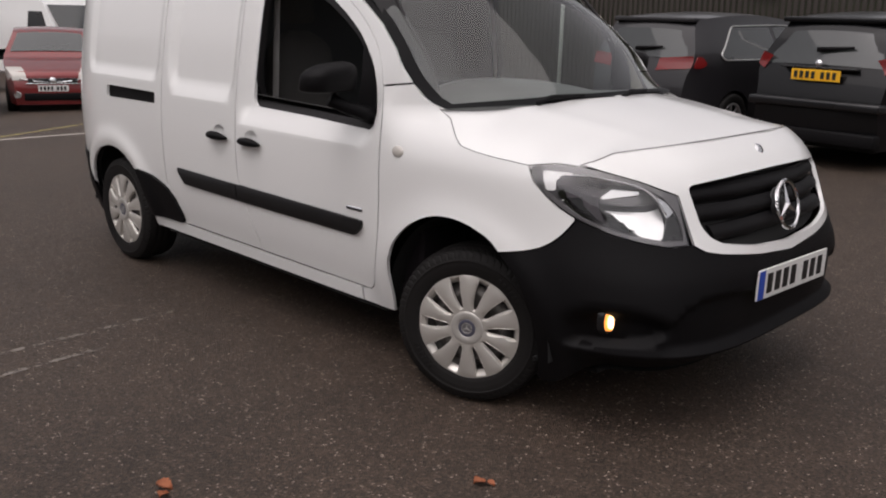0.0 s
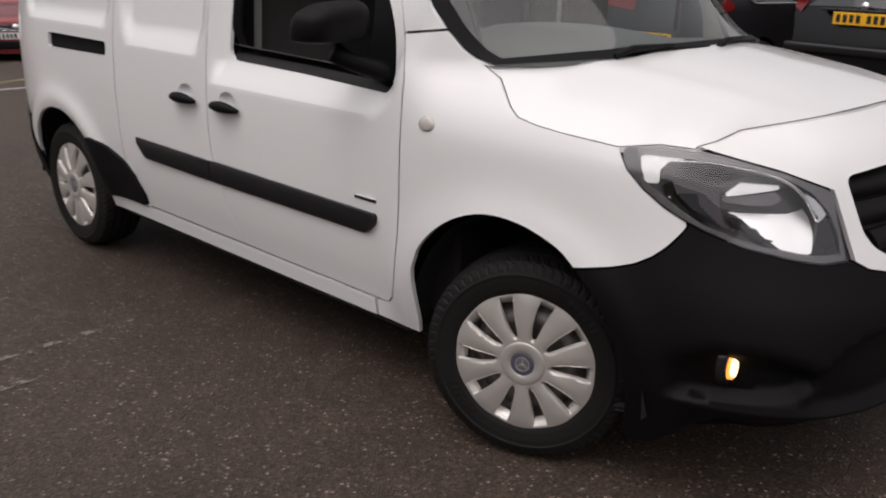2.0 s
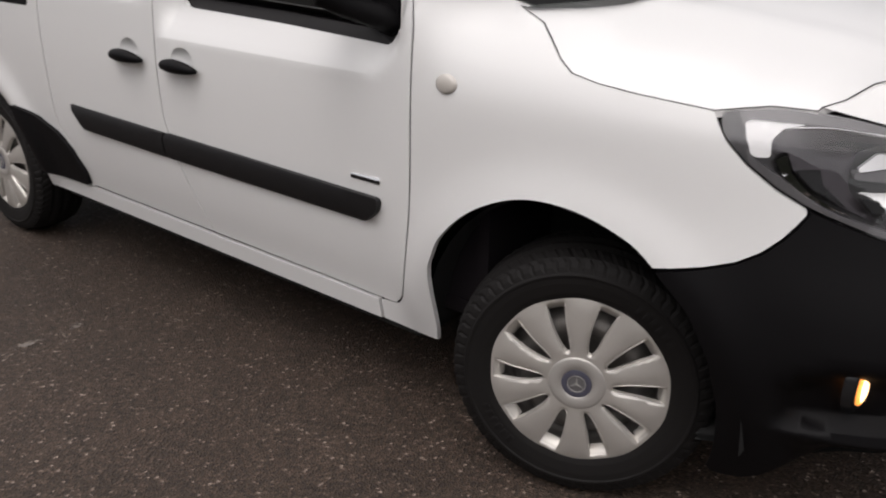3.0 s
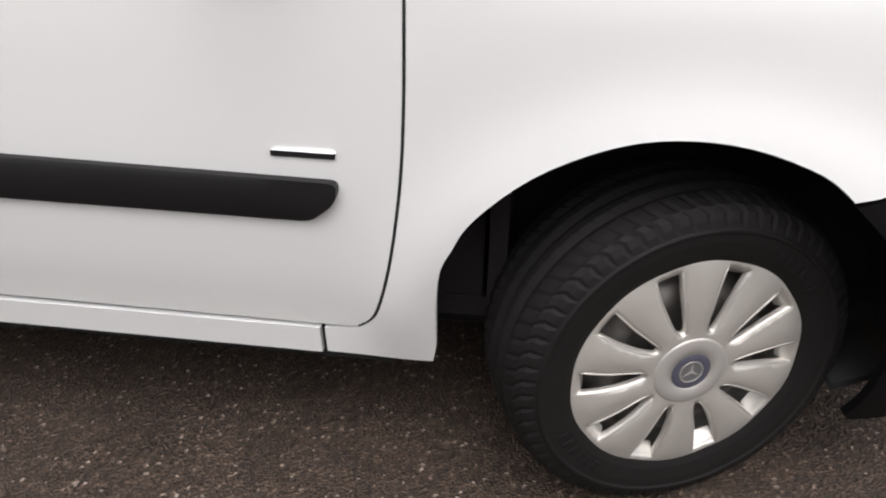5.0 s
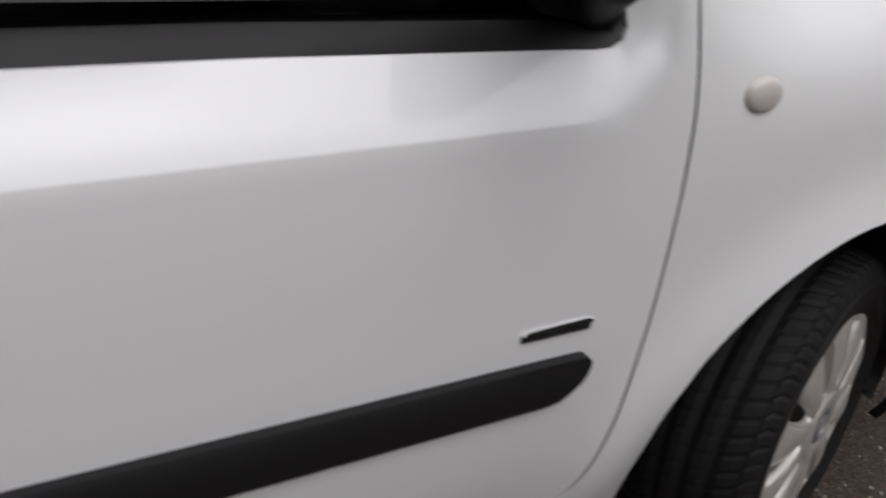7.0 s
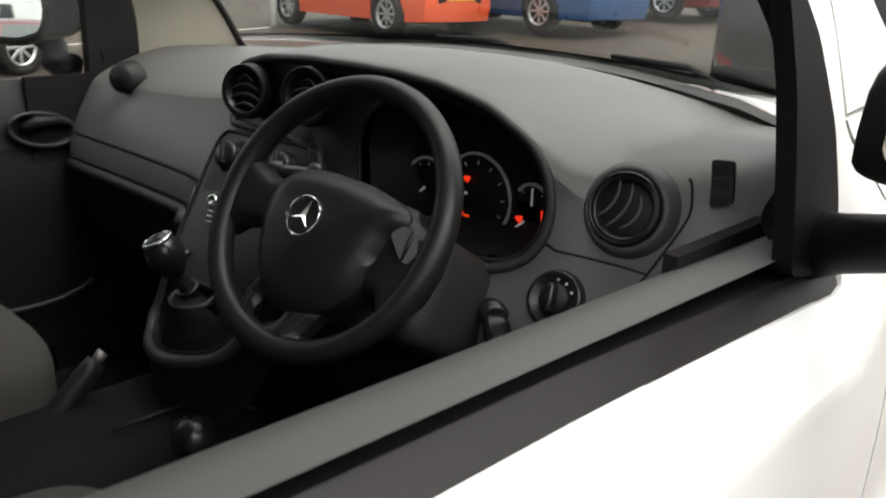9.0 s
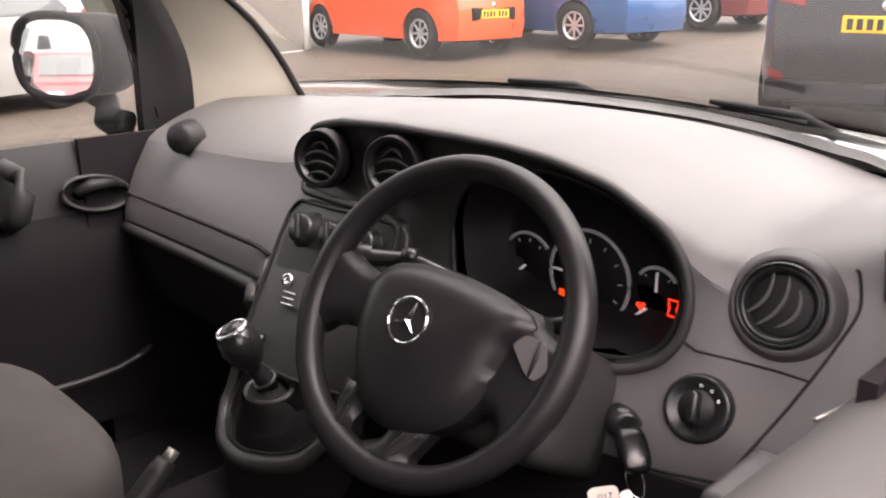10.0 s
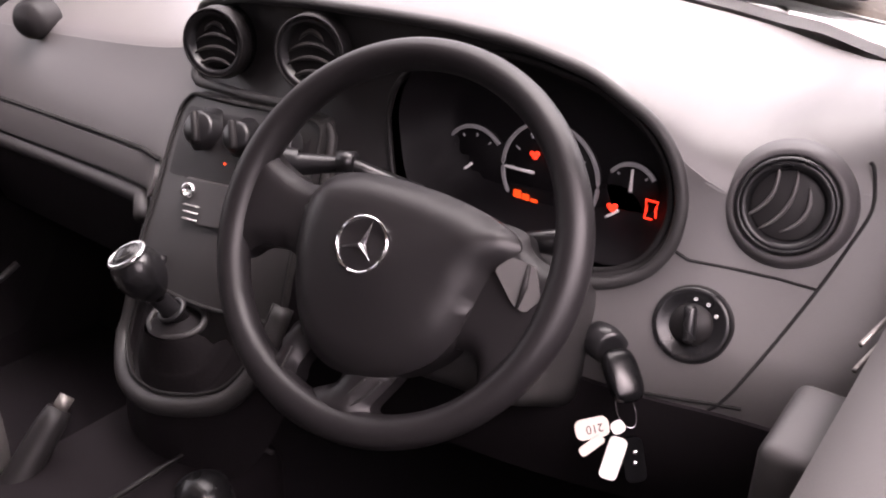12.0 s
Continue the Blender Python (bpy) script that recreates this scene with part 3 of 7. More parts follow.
for side in (1, -1):
    mir = side < 0
    lamp_out = rounded(LAMP_TOP + LAMP_LOW, 0.012)
    lamp = part("headlight", sheet(bmesh.new(), inset(lamp_out, 0.002), (), lambda s, z, o=0.0: skin(s, z, o - 0.05 * smooth(0.25, 0.40, s)), 0.03, 0), LAMP_BASE, van, "clear-lensed headlight with a dark bezel")
    if mir:
        for v in lamp.data.vertices:
            v.co.y *= -1
        lamp.data.flip_normals()
    rim_hole = rounded([(0.272, 0.944), (0.290, 0.963), (0.384, 0.960), (0.444, 0.956), (0.518, 0.946), (0.60, 0.924), (0.655, 0.893), (0.688, 0.85), (0.700, 0.80), (0.698, 0.753), (0.62, 0.754), (0.50, 0.776), (0.42, 0.804), (0.385, 0.819), (0.352, 0.843), (0.325, 0.868), (0.290, 0.893), (0.274, 0.919)], 0.010)
    part("lamp_rim", sheet(bmesh.new(), inset(lamp_out, 0.003), [rim_hole], skin, 0.016, 0.012, mir, -0.005), material("satin_lamp_rim", (0.15, 0.145, 0.15), 0.35, 0.5, 0.1, 30), lamp, "satin grey lamp rim")
    ind = rounded([(0.270, 0.944), (0.288, 0.962), (0.339, 0.962), (0.384, 0.958), (0.343, 0.950), (0.320, 0.930), (0.314, 0.899), (0.286, 0.898), (0.273, 0.919)], 0.008)
    part("indicator", sheet(bmesh.new(), ind, (), skin, 0.012, 0.01, mir, -0.007), material("white_indicator_lens", (0.92, 0.92, 0.92), 0.25, 0.0, 0.1, 60, 0, 60, 0.4), lamp, "white indicator lens")
    part("indicator_tail", sheet(bmesh.new(), rounded([(0.320, 0.896), (0.342, 0.906), (0.343, 0.876), (0.367, 0.841), (0.408, 0.814), (0.431, 0.806), (0.389, 0.818), (0.352, 0.842), (0.329, 0.869)], 0.004), (), skin, 0.010, 0.008, mir, -0.010), CHROME, lamp, "bright curved strip")
    ref = rounded([(0.494, 0.920), (0.555, 0.919), (0.609, 0.903), (0.636, 0.868), (0.654, 0.829), (0.645, 0.794), (0.622, 0.755), (0.558, 0.763), (0.51, 0.801), (0.473, 0.832), (0.443, 0.838), (0.437, 0.862), (0.455, 0.888)], 0.010)
    def bowl(s, z, o=0.0):
        return skin(s, z, o - 0.014 - 0.050 * smooth(0.745, 0.885, z) + 0.10 * max(0.0, s - 0.60))
    part("reflector", sheet(bmesh.new(), ref, (), bowl, 0.010, 0.0, mir), REFLECTOR, lamp, "bright silvered reflector bowl")
    part("upper_reflector", sheet(bmesh.new(), rounded([(0.454, 0.887), (0.492, 0.912), (0.582, 0.907), (0.580, 0.899), (0.454, 0.880)], 0.003), (), skin, 0.02, 0.008, mir, -0.018), REFLECTOR, lamp)
    part("bulb_shield", sheet(bmesh.new(), rounded([(0.446, 0.877), (0.572, 0.892), (0.584, 0.876), (0.560, 0.862), (0.507, 0.860), (0.446, 0.866)], 0.006), (), skin, 0.02, 0.02, mir, -0.024), material("grey_bulb_shield", (0.17, 0.165, 0.17), 0.35, 0.5, 0.2, 30), lamp, "grey bulb shield")
    for sa, za in ((0.470, 0.822), (0.500, 0.800), (0.530, 0.778)):
        part("reflector_step", sheet(bmesh.new(), [(sa - 0.018, za + 0.012), (sa + 0.012, za + 0.006), (sa + 0.022, za - 0.016), (sa - 0.004, za - 0.014)], (), skin, 0.02, 0.012, mir, -0.022), BLACK_GLOSS, lamp)
    band = spline([(0.343, 0.950), (0.418, 0.954), (0.495, 0.945), (0.575, 0.927), (0.626, 0.895), (0.656, 0.835)], 4)
    part("chrome_strip", tube(bmesh.new(), [Vector((p.x, p.y * side, p.z)) for p in (skin(s, z, -0.010) for s, z in band)], [0.0015 + 0.0025 * min(1.0, i / 12) for i in range(len(band))], 8), CHROME, lamp)
    part("side_reflector", sheet(bmesh.new(), rounded([(0.637, 0.893), (0.671, 0.871), (0.684, 0.844), (0.656, 0.824), (0.645, 0.870)], 0.004), (), skin, 0.015, 0.008, mir, -0.010), CHROME, lamp)
    def fin_at(s, z, o=0.0):
        return skin(s, z, o - 0.035 * smooth(0.33, 0.47, s) * smooth(0.955, 0.90, z))
    fin = rounded([(0.319, 0.928), (0.348, 0.949), (0.444, 0.952), (0.518, 0.942), (0.576, 0.926), (0.512, 0.924), (0.465, 0.907), (0.440, 0.868), (0.438, 0.840), (0.468, 0.800), (0.494, 0.774), (0.428, 0.808), (0.373, 0.846), (0.346, 0.881), (0.343, 0.912), (0.318, 0.903)], 0.008)
    fin_part = part("bezel_fin", sheet(bmesh.new(), fin, (), fin_at, 0.012, 0.02, mir, -0.012), material("smoked_bezel", (0.085, 0.078, 0.085), 0.25, 0.5, 0.3, 15), lamp, "smoky grey inner fin")
    # black pieces laid on the fin stand for the darkness of its hollows
    for poly in ([(0.403, 0.926), (0.439, 0.932), (0.512, 0.925), (0.465, 0.908), (0.440, 0.918)], [(0.350, 0.880), (0.392, 0.880), (0.393, 0.853), (0.430, 0.811), (0.376, 0.846)]):
        part("fin_recess", sheet(bmesh.new(), rounded(poly, 0.004), (), fin_at, 0.012, 0.004, mir, -0.009), BLACK_GLOSS, fin_part)
    part("inner_bezel", sheet(bmesh.new(), rounded([(0.657, 0.826), (0.691, 0.834), (0.700, 0.80), (0.698, 0.750), (0.62, 0.746), (0.500, 0.768), (0.520, 0.776), (0.556, 0.762), (0.622, 0.754), (0.645, 0.795)], 0.004), (), skin, 0.02, 0.01, mir, -0.012), BLACK_GLOSS, lamp)
    lens = part("lens", sheet(bmesh.new(), inset(lamp_out, 0.001), (), skin, 0.03, 0.006, mir, 0.003), LENS, lamp)
    lens.visible_shadow = False
    c = skin(0.424, 0.482, -0.050)
    c.y *= side
    out = Vector((1.0, -0.06 * side, 0.0))
    def tall(bm, c=c):
        for v in bm.verts:
            v.co.z = c.z + (v.co.z - c.z) * 1.22
        return bm
    fog = part("fog_lamp", tall(disc(bmesh.new(), c, out, [(0.0, 0.010), (0.016, 0.009), (0.026, 0.006)], 28)), FOG, bumper, "lit fog lamp")
    part("fog_lamp_edge", tall(disc(bmesh.new(), c, out, [(0.026, 0.006), (0.032, 0.003), (0.034, -0.01)], 28)), FOG_EDGE, fog, "amber-tinted lamp edge")
    part("fog_surround", tall(disc(bmesh.new(), c, out, [(0.0365, -0.012), (0.038, 0.002), (0.045, -0.002), (0.050, -0.02)], 28)), BLACK_GLOSS, fog)
# ---- bonnet, windscreen, roof ----
edge_pts = [skin(s, z) for s, z in HOOD_SIDE + LAMP_TOP[:3] + HOOD_FRONT]
hx = [p.x for p in edge_pts]
order = sorted(range(len(hx)), key=lambda i: hx[i])
EX = [hx[i] for i in order]
EY = [abs(edge_pts[i].y) for i in order]
EZ = [edge_pts[i].z for i in order]


def bonnet_at(x, y, out=0.0):
    yb, zb, zc = float(np.interp(x, EX, EY)), float(np.interp(x, EX, EZ)), lerp_knots(x, HOOD_C)
    k = min(1.0, abs(y) / max(yb, 0.05))
    z = zc - (zc - zb) * k ** 2.6
    crease = 0.006 * math.exp(-((abs(y) - 0.52 + 0.12 * x) / 0.05) ** 2) * smooth(0.6, 0.3, x)
    return Vector((x, y, z + crease + out))


rear_edge = [(-0.17, 0.775), (-0.118, 0.70), (-0.058, 0.58), (0.003, 0.40), (0.034, 0.2), (0.042, 0.0)]
right_edge = [(p.x, p.y) for p in edge_pts]
bonnet_outline = right_edge + [(x, -y) for x, y in right_edge[::-1][1:]] + rear_edge + [(x, -y) for x, y in rear_edge[::-1][1:]]
# dark tube under the bonnet's edge, standing for the shade in its gap
for ms in (1, -1):
    line = [skin(s, z, -0.003) for s, z in HOOD_SIDE + LAMP_TOP[:3] + HOOD_FRONT]
    part("bonnet_seal", tube(bmesh.new(), [(p.x, p.y * ms, p.z) for p in line], 0.0015, 8), DARK, van)
part("bonnet", sheet(bmesh.new(), inset(bonnet_outline, 0.0018), (), bonnet_at, 0.035, 0.014), WHITE, van)
SE = [skin(s_of_x(x, z), z, -0.006) for x, z in SCREEN_EDGE]
SC = [Vector(p) for p in ((0.065, 0, 1.135), (-0.10, 0, 1.25), (-0.30, 0, 1.42), (-0.46, 0, 1.545), (-0.80, 0, 1.76))]


def along(pts, v):
    """The point at share v of a polyline's length."""
    lens = [(b - a).length for a, b in zip(pts, pts[1:])]
    rest = v * sum(lens)
    for a, b, n in zip(pts, pts[1:], lens):
        if rest <= n or b is pts[-1]:
            return a.lerp(b, rest / n)
        rest -= n


def screen_at(u, v, out=0.0):
    """The windscreen: u from -1 (driver's side) to 1, v from its foot to its head."""
    e, c = along(SE, v), along(SC, v)
    a = abs(u) ** 2.2
    return Vector((c.x + (e.x - c.x) * a + out * 0.5, -e.y * u, c.z + (e.z - c.z) * a + out * 0.8))


pane = part("windscreen", grid(bmesh.new(), lambda a, b: screen_at(2 * a - 1, b), 30, 30), SCREEN, van, "raked windscreen with black border")
pane.visible_shadow = False
bd = bmesh.new()
def border(u0, u1, v0, v1, n, m):
    grid(bd, lambda a, b: screen_at(u0 + (u1 - u0) * a, v0 + (v1 - v0) * b, 0.004), n, m)
border(-1, 1, 0.0, 0.042, 30, 2)
border(-1, 1, 0.95, 1.0, 30, 2)
border(-1, -0.945, 0.02, 0.95, 2, 30)
border(0.955, 1, 0.02, 0.95, 2, 30)
part("screen_border", bd, FRIT, pane, "black printed screen border")
rf = bmesh.new()


def roof_at(a, b):
    x = -0.80 + (-3.40 + 0.80) * a
    w = lerp_knots(x, [(-3.42, 0.50), (-3.38, 0.589), (-3.3, 0.648), (-3.2, 0.692), (-3.05, 0.730), (-2.85, 0.747), (-1.2, 0.747), (-0.86, 0.735), (-0.8, 0.73)])
    y = w * (2 * b - 1)
    zr = lerp_knots(x, [(-3.4, 1.74), (-3.2, 1.80), (-2.2, 1.83), (-1.2, 1.81), (-0.95, 1.785), (-0.8, 1.755)])
    k = abs(2 * b - 1)
    return Vector((x, y, zr - (zr - 1.735) * k ** 4))


part("roof", grid(rf, roof_at, 40, 24), WHITE, van, "white ribbed roof")
part("headliner", grid(bmesh.new(), lambda a, b: roof_at(a, b) * 1.0 - Vector((0, 0, 0.03)), 30, 16), HEADLINER, van)
rd = bmesh.new()
grid(rd, lambda a, b: Vector((-3.415, (2 * a - 1) * 0.60, 0.5 + 1.24 * b)), 8, 8)
part("rear_doors", rd, WHITE, van)
part("rear_bumper", box(bmesh.new(), (-3.5, -0.62, 0.25), (-3.40, 0.62, 0.56), 0.03), BLACK_TRIM, van)
ub = bmesh.new()
box(ub, (-3.35, -0.60, 0.20), (0.45, 0.60, 0.32))
box(ub, (-2.25, -0.83, 0.26), (-0.45, 0.83, 0.33))
part("underbody", ub, DARK, van, smooth_faces=False)
# dark double sheet added behind the bumper's foot, to deepen the shade below
ut = bmesh.new()
rim_pts = [bumper_at(0.36 + (2 * S_MID - 0.72) * i / 24, 0.29, -0.07) for i in range(25)]
for z in (0.262, 0.275):
    ut.faces.new([ut.verts.new((0.30, -0.80, z))] + [ut.verts.new((p.x, p.y, z)) for p in rim_pts] + [ut.verts.new((0.30, 0.80, z))])
part("undertray", ut, DARK, van, "added dark sheet that keeps light from under the bumper", smooth_faces=False)
for sx, x0, x1 in ((0, -0.43, 0.43), (0, -3.12, -2.28)):
    for sg in (1, -1):
        fw = bmesh.new()
        xs = (x0 + x1) / 2
        grid(fw, lambda a, b, xs=xs, sg=sg, x0=x0: Vector((xs + 0.415 * math.cos(math.pi * a), sg * (0.52 + 0.335 * b), 0.30 + 0.446 * math.sin(math.pi * a))), 20, 3)
        grid(fw, lambda a, b, xs=xs, sg=sg: Vector((xs - 0.42 + 0.84 * a, sg * 0.53, 0.25 + 0.5 * b)), 2, 2)
        part("wheel_well", fw, DARK, van)
bulk = bmesh.new()
box(bulk, (-1.62, -0.735, 0.33), (-1.58, 0.735, 1.72))
part("bulkhead", bulk, material("bulkhead_panel", (0.018, 0.018, 0.019), 0.7, 0, 0.1, 5), van, smooth_faces=False)


# ---- wheels ----
def tyre_mesh():
    """A road tyre: a ridged sidewall, shoulder blocks cut by curved grooves, three bands round the tread."""
    bm = bmesh.new()
    R = 0.303
    side = [(0.192, -0.088), (0.199, -0.094), (0.215, -0.100), (0.238, -0.104), (0.252, -0.1045), (0.255, -0.1065), (0.259, -0.1065), (0.262, -0.103), (0.274, -0.0995), (0.285, -0.0935), (0.2925, -0.0865)]
    n = 13
    tread = [(R - 0.010 * abs(2 * i / (n - 1) - 1) ** 3.5, -0.081 + 0.162 * i / (n - 1)) for i in range(n)]
    prof = side + tread + [(r, -h) for r, h in side[::-1]]
    first, seg = len(side), 256
    rings = []
    for k in range(seg):
        ring = []
        for i, (r, h) in enumerate(prof):
            j = i - first
            off = min(8, abs(j - 6))
            sweep = (0.25 * off + 0.07 * off * off) * 2 * math.pi / seg * (1 if j > 6 else -1)
            cut = k % 4 == 0
            if 0 <= j < n:
                if j in (3, 6, 9):
                    r -= 0.006
                elif cut:
                    r -= 0.0026 if off >= 4 else 0.001
            elif cut and min(i, len(prof) - 1 - i) >= 8:
                r -= 0.0028
                h *= 0.985
            a = 2 * math.pi * k / seg + sweep
            ring.append(bm.verts.new((r * math.cos(a), h, r * math.sin(a))))
        rings.append(ring)
    for k in range(seg):
        a, b = rings[k], rings[(k + 1) % seg]
        for i in range(len(prof) - 1):
            bm.faces.new((a[i], a[i + 1], b[i + 1], b[i]))
    return bm


def sidewall_bar(a):
    """A raised plain bar on the sidewall, where its moulded writing stands."""
    m = Matrix.Rotation(-a, 4, "Y") @ Matrix.Translation((0.231, -0.1035, 0))
    return box(bmesh.new(), (-0.010, -0.0012, -0.0055), (0.010, 0.001, 0.0055), 0.0004, m)


def cover_at(x, z, out=0.0):
    r = math.hypot(x, z)
    a = math.atan2(z, x)
    h = lerp_knots(r, [(0, 0.017), (0.07, 0.0165), (0.12, 0.0155), (0.165, 0.012), (0.19, 0.008), (0.205, 0.004), (0.216, -0.005)])
    k = smooth(0.06, 0.10, r) * smooth(0.205, 0.17, r)
    h -= 0.0030 * k * math.cos(10 * a)
    return Vector((x, -(h + out), z))


SLOT_EDGE = [(0.0745, 0.0036), (0.085, 0.0078), (0.105, 0.0115), (0.13, 0.0145), (0.150, 0.0168), (0.170, 0.0190), (0.1840, 0.0200)]


def slot_point(k, r, off):
    """A point of slot k: r out along its bent middle line, off across it."""
    a = 2 * math.pi * k / 10
    off = off + 0.004 * math.sin(math.pi * (r - 0.075) / 0.122)
    return (r * math.cos(a) - off * math.sin(a), r * math.sin(a) + off * math.cos(a))


def cover_mesh():
    outer = [(0.216 * math.cos(a), 0.216 * math.sin(a)) for a in np.linspace(0, 2 * math.pi, 96, endpoint=False)]
    holes = []
    for k in range(10):
        loop = [slot_point(k, r, w) for r, w in SLOT_EDGE] + [slot_point(k, r, -w) for r, w in SLOT_EDGE[::-1]]
        holes.append(rounded(loop, 0.003))
    bm = sheet(bmesh.new(), outer, holes, cover_at, 0.009, 0.013)
    bmesh.ops.remove_doubles(bm, verts=list(bm.verts), dist=1e-5)
    return bm


def slot_floor(k):
    """The sloping end wall of a slot, falling inwards from the rim of the cover."""
    bm = bmesh.new()
    def at(a, b):
        r = 0.1847 - 0.017 * a
        w = float(np.interp(r, [e[0] for e in SLOT_EDGE], [e[1] for e in SLOT_EDGE]))
        x, z = slot_point(k, r, w * (2 * b - 1) * 1.02)
        return cover_at(x, z, -0.003 - 0.021 * a ** 1.4)
    grid(bm, at, 5, 4)
    return bm


tyre_data = tyre_mesh()
wheel_first = None
wheels = []
for (wx, wy, steer) in ((0.02, -0.778, 21), (-2.70, -0.775, 0), (0.0, 0.775, 21), (-2.70, 0.775, 0)):
    hub = new("wheel")
    hub.parent = van
    hub.matrix_basis = pose(wx - (0.008 if wy < 0 and wx > -1 else 0.0), wy, 0.334 if wx > -1 else 0.309, 0, 0, steer + (180 if wy > 0 else 0))
    if wheel_first is None:
        wheel_first = [part("tyre", tyre_data, RUBBER, hub, "black road tyre", False)]
        wheel_first.append(part("wheel_cover", cover_mesh(), SILVER, hub, "silver ten-blade wheel cover"))
        wheel_first[1].location.y = -0.088
        wheel_first[1].scale = (1.03, 1.0, 1.03)
        for k in range(10):
            for sg in (1, -1):
                edge = [cover_at(*slot_point(k, r, sg * (w + 0.0012)), -0.0003) for r, w in SLOT_EDGE]
                part("cover_lip", tube(bmesh.new(), edge, [0.0007, 0.0013, 0.0016, 0.0018, 0.0018, 0.0016, 0.0007], 6), SILVER, wheel_first[1])
            part("slot_end", slot_floor(k), SILVER, wheel_first[1])
        rim = bmesh.new()
        lathe(rim, [(0.0, -0.045), (0.085, -0.048), (0.10, -0.060), (0.118, -0.072), (0.134, -0.072), (0.150, -0.055), (0.160, -0.035), (0.172, -0.022), (0.185, -0.04), (0.193, -0.088), (0.197, -0.09), (0.193, 0.08)], 48, "y")
        wheel_first.append(part("steel_rim", rim, material("dull_rim_metal", (0.15, 0.14, 0.13), 0.5, 0.4, 0.6, 22), hub))
        for a in [q + 0.085 * i for q in (0.6, 3.6) for i in range(6)]:
            part("sidewall_bar", sidewall_bar(a), RUBBER, wheel_first[0])
        cap = bmesh.new()
        disc(cap, (0, -0.1050, 0), (0, -1, 0), [(0.034, 0.0005), (0.036, 0.003), (0.060, 0.0020), (0.064, 0.0), (0.065, -0.003)], 40)
        wheel_first.append(part("hub_cap", cap, material("silver_hub_cap", (0.52, 0.50, 0.47), 0.4, 0.5, 0.06, 40), hub))
        wheel_first.append(part("hub_emblem", disc(bmesh.new(), (0, -0.1065, 0), (0, -1, 0), [(0.021, 0.0012), (0.024, 0.0018), (0.032, 0.0014), (0.034, 0.0002)], 32), material("dark_blue_emblem", (0.10, 0.10, 0.135), 0.35, 0.3, 0.15, 60), hub, "blue-grey emblem ring"))
        wheel_first.append(part("emblem_centre", disc(bmesh.new(), (0, -0.1065, 0), (0, -1, 0), [(0, 0.001), (0.0215, 0.0008)], 28), material("emblem_grey", (0.20, 0.195, 0.20), 0.4, 0.5, 0.1, 60), hub))
        wheel_first.append(part("hub_star", star_mesh((0, -0.1080, 0), (0, -1, 0), 0.020, 0.0012), material("worn_star_metal", (0.42, 0.41, 0.39), 0.4, 0.6, 0.1, 60), hub, smooth_faces=False))
    else:
        for o in wheel_first:
            c = o.copy()
            scene.collection.objects.link(c)
            c.parent = hub
            for r in o.children:
                e = r.copy()
                scene.collection.objects.link(e)
                e.parent = c
    wheels.append(hub)

# ---- trim on the sides ----
def rub(x0, x1, cut0, cut1, right=True):
    out = rounded([(x0 + cut0, 0.577), (x1 - cut1, 0.577), (x1 - 0.006, 0.615), (x1, 0.648), (x0, 0.657)], 0.016)
    def at(s, z, o=0.0):
        e = min(1.0, min(z - 0.57, 0.662 - z) / 0.02)
        return skin(s, z, o + 0.018 * max(0.2, e) ** 0.5)
    return out, at


o, at = rub(-1.413, -0.507, 0.004, 0.05)
part("rub_strip", sheet(bmesh.new(), o, (), at, 0.022, 0.02), STRIP, door_r, "black textured rub strip")
o, at = rub(-1.976, -1.432, 0.075, 0.0)
o = [(-1.90, 0.583), (-1.418, 0.577), (-1.421, 0.654), (-1.972, 0.66), (-1.955, 0.64)]
part("rub_strip", sheet(bmesh.new(), o, (), at, 0.022, 0.02), STRIP, van, "black textured rub strip")


def handle(parent, x):
    hb = bmesh.new()
    def dish(a, b):
        r, t = a, b * 2 * math.pi
        px, pz = x + 0.052 * r * math.cos(t), 0.89 + 0.036 * r * math.sin(t)
        return skin(px, pz, -0.020 * (1 - r ** 3))
    grid(hb, dish, 6, 28)
    d = part("handle_dish", hb, WHITE, parent)
    g = bmesh.new()
    pts, rad = [], []
    for i in range(13):
        t = i / 12
        px = x - 0.085 + 0.17 * t
        pts.append(skin(px, 0.868 + 0.008 * math.sin(t * math.pi) , 0.014 + 0.016 * math.sin(t * math.pi)))
        rad.append(0.006 + 0.014 * math.sin(min(1, t * 1.02) * math.pi) ** 0.6)
    tube(g, pts, rad, 10)
    part("door_handle", g, BLACK_TRIM, parent, "black pull handle")


handle(door_r, -1.288)
handle(van, -1.560)
bd = bmesh.new()
bo = rounded([(-0.608, 0.6925), (-0.600, 0.6965), (-0.516, 0.6980), (-0.508, 0.6945), (-0.512, 0.6925)], 0.0015)
badge = part("door_badge", sheet(bd, bo, (), lambda x, z, o=0.0: skin(x, z, o + 0.5 * (0.698 - z)), 0.008, 0.004, False, 0.002), CHROME, door_r, "slim chrome badge")
# black strip under the chrome, drawing the shade below it
part("badge_base", sheet(bmesh.new(), [(-0.608, 0.6920), (-0.510, 0.6920), (-0.512, 0.6825), (-0.608, 0.6825)], (), skin, 0.01, 0.004, False, 0.003), BLACK_GLOSS, badge)
bl = bmesh.new()
disc(bl, skin(-0.307, 0.953, 0.0), (0, -1, 0.06), [(0, 0.010), (0.018, 0.0095), (0.024, 0.006), (0.026, 0.0)], 28)
for v in bl.verts:
    v.co.x = -0.307 + (v.co.x + 0.307) * 1.12
    v.co.z = 0.953 + (v.co.z - 0.953) * 0.85
part("side_repeater", bl, INDICATOR, wing_r, "pale oval indicator")

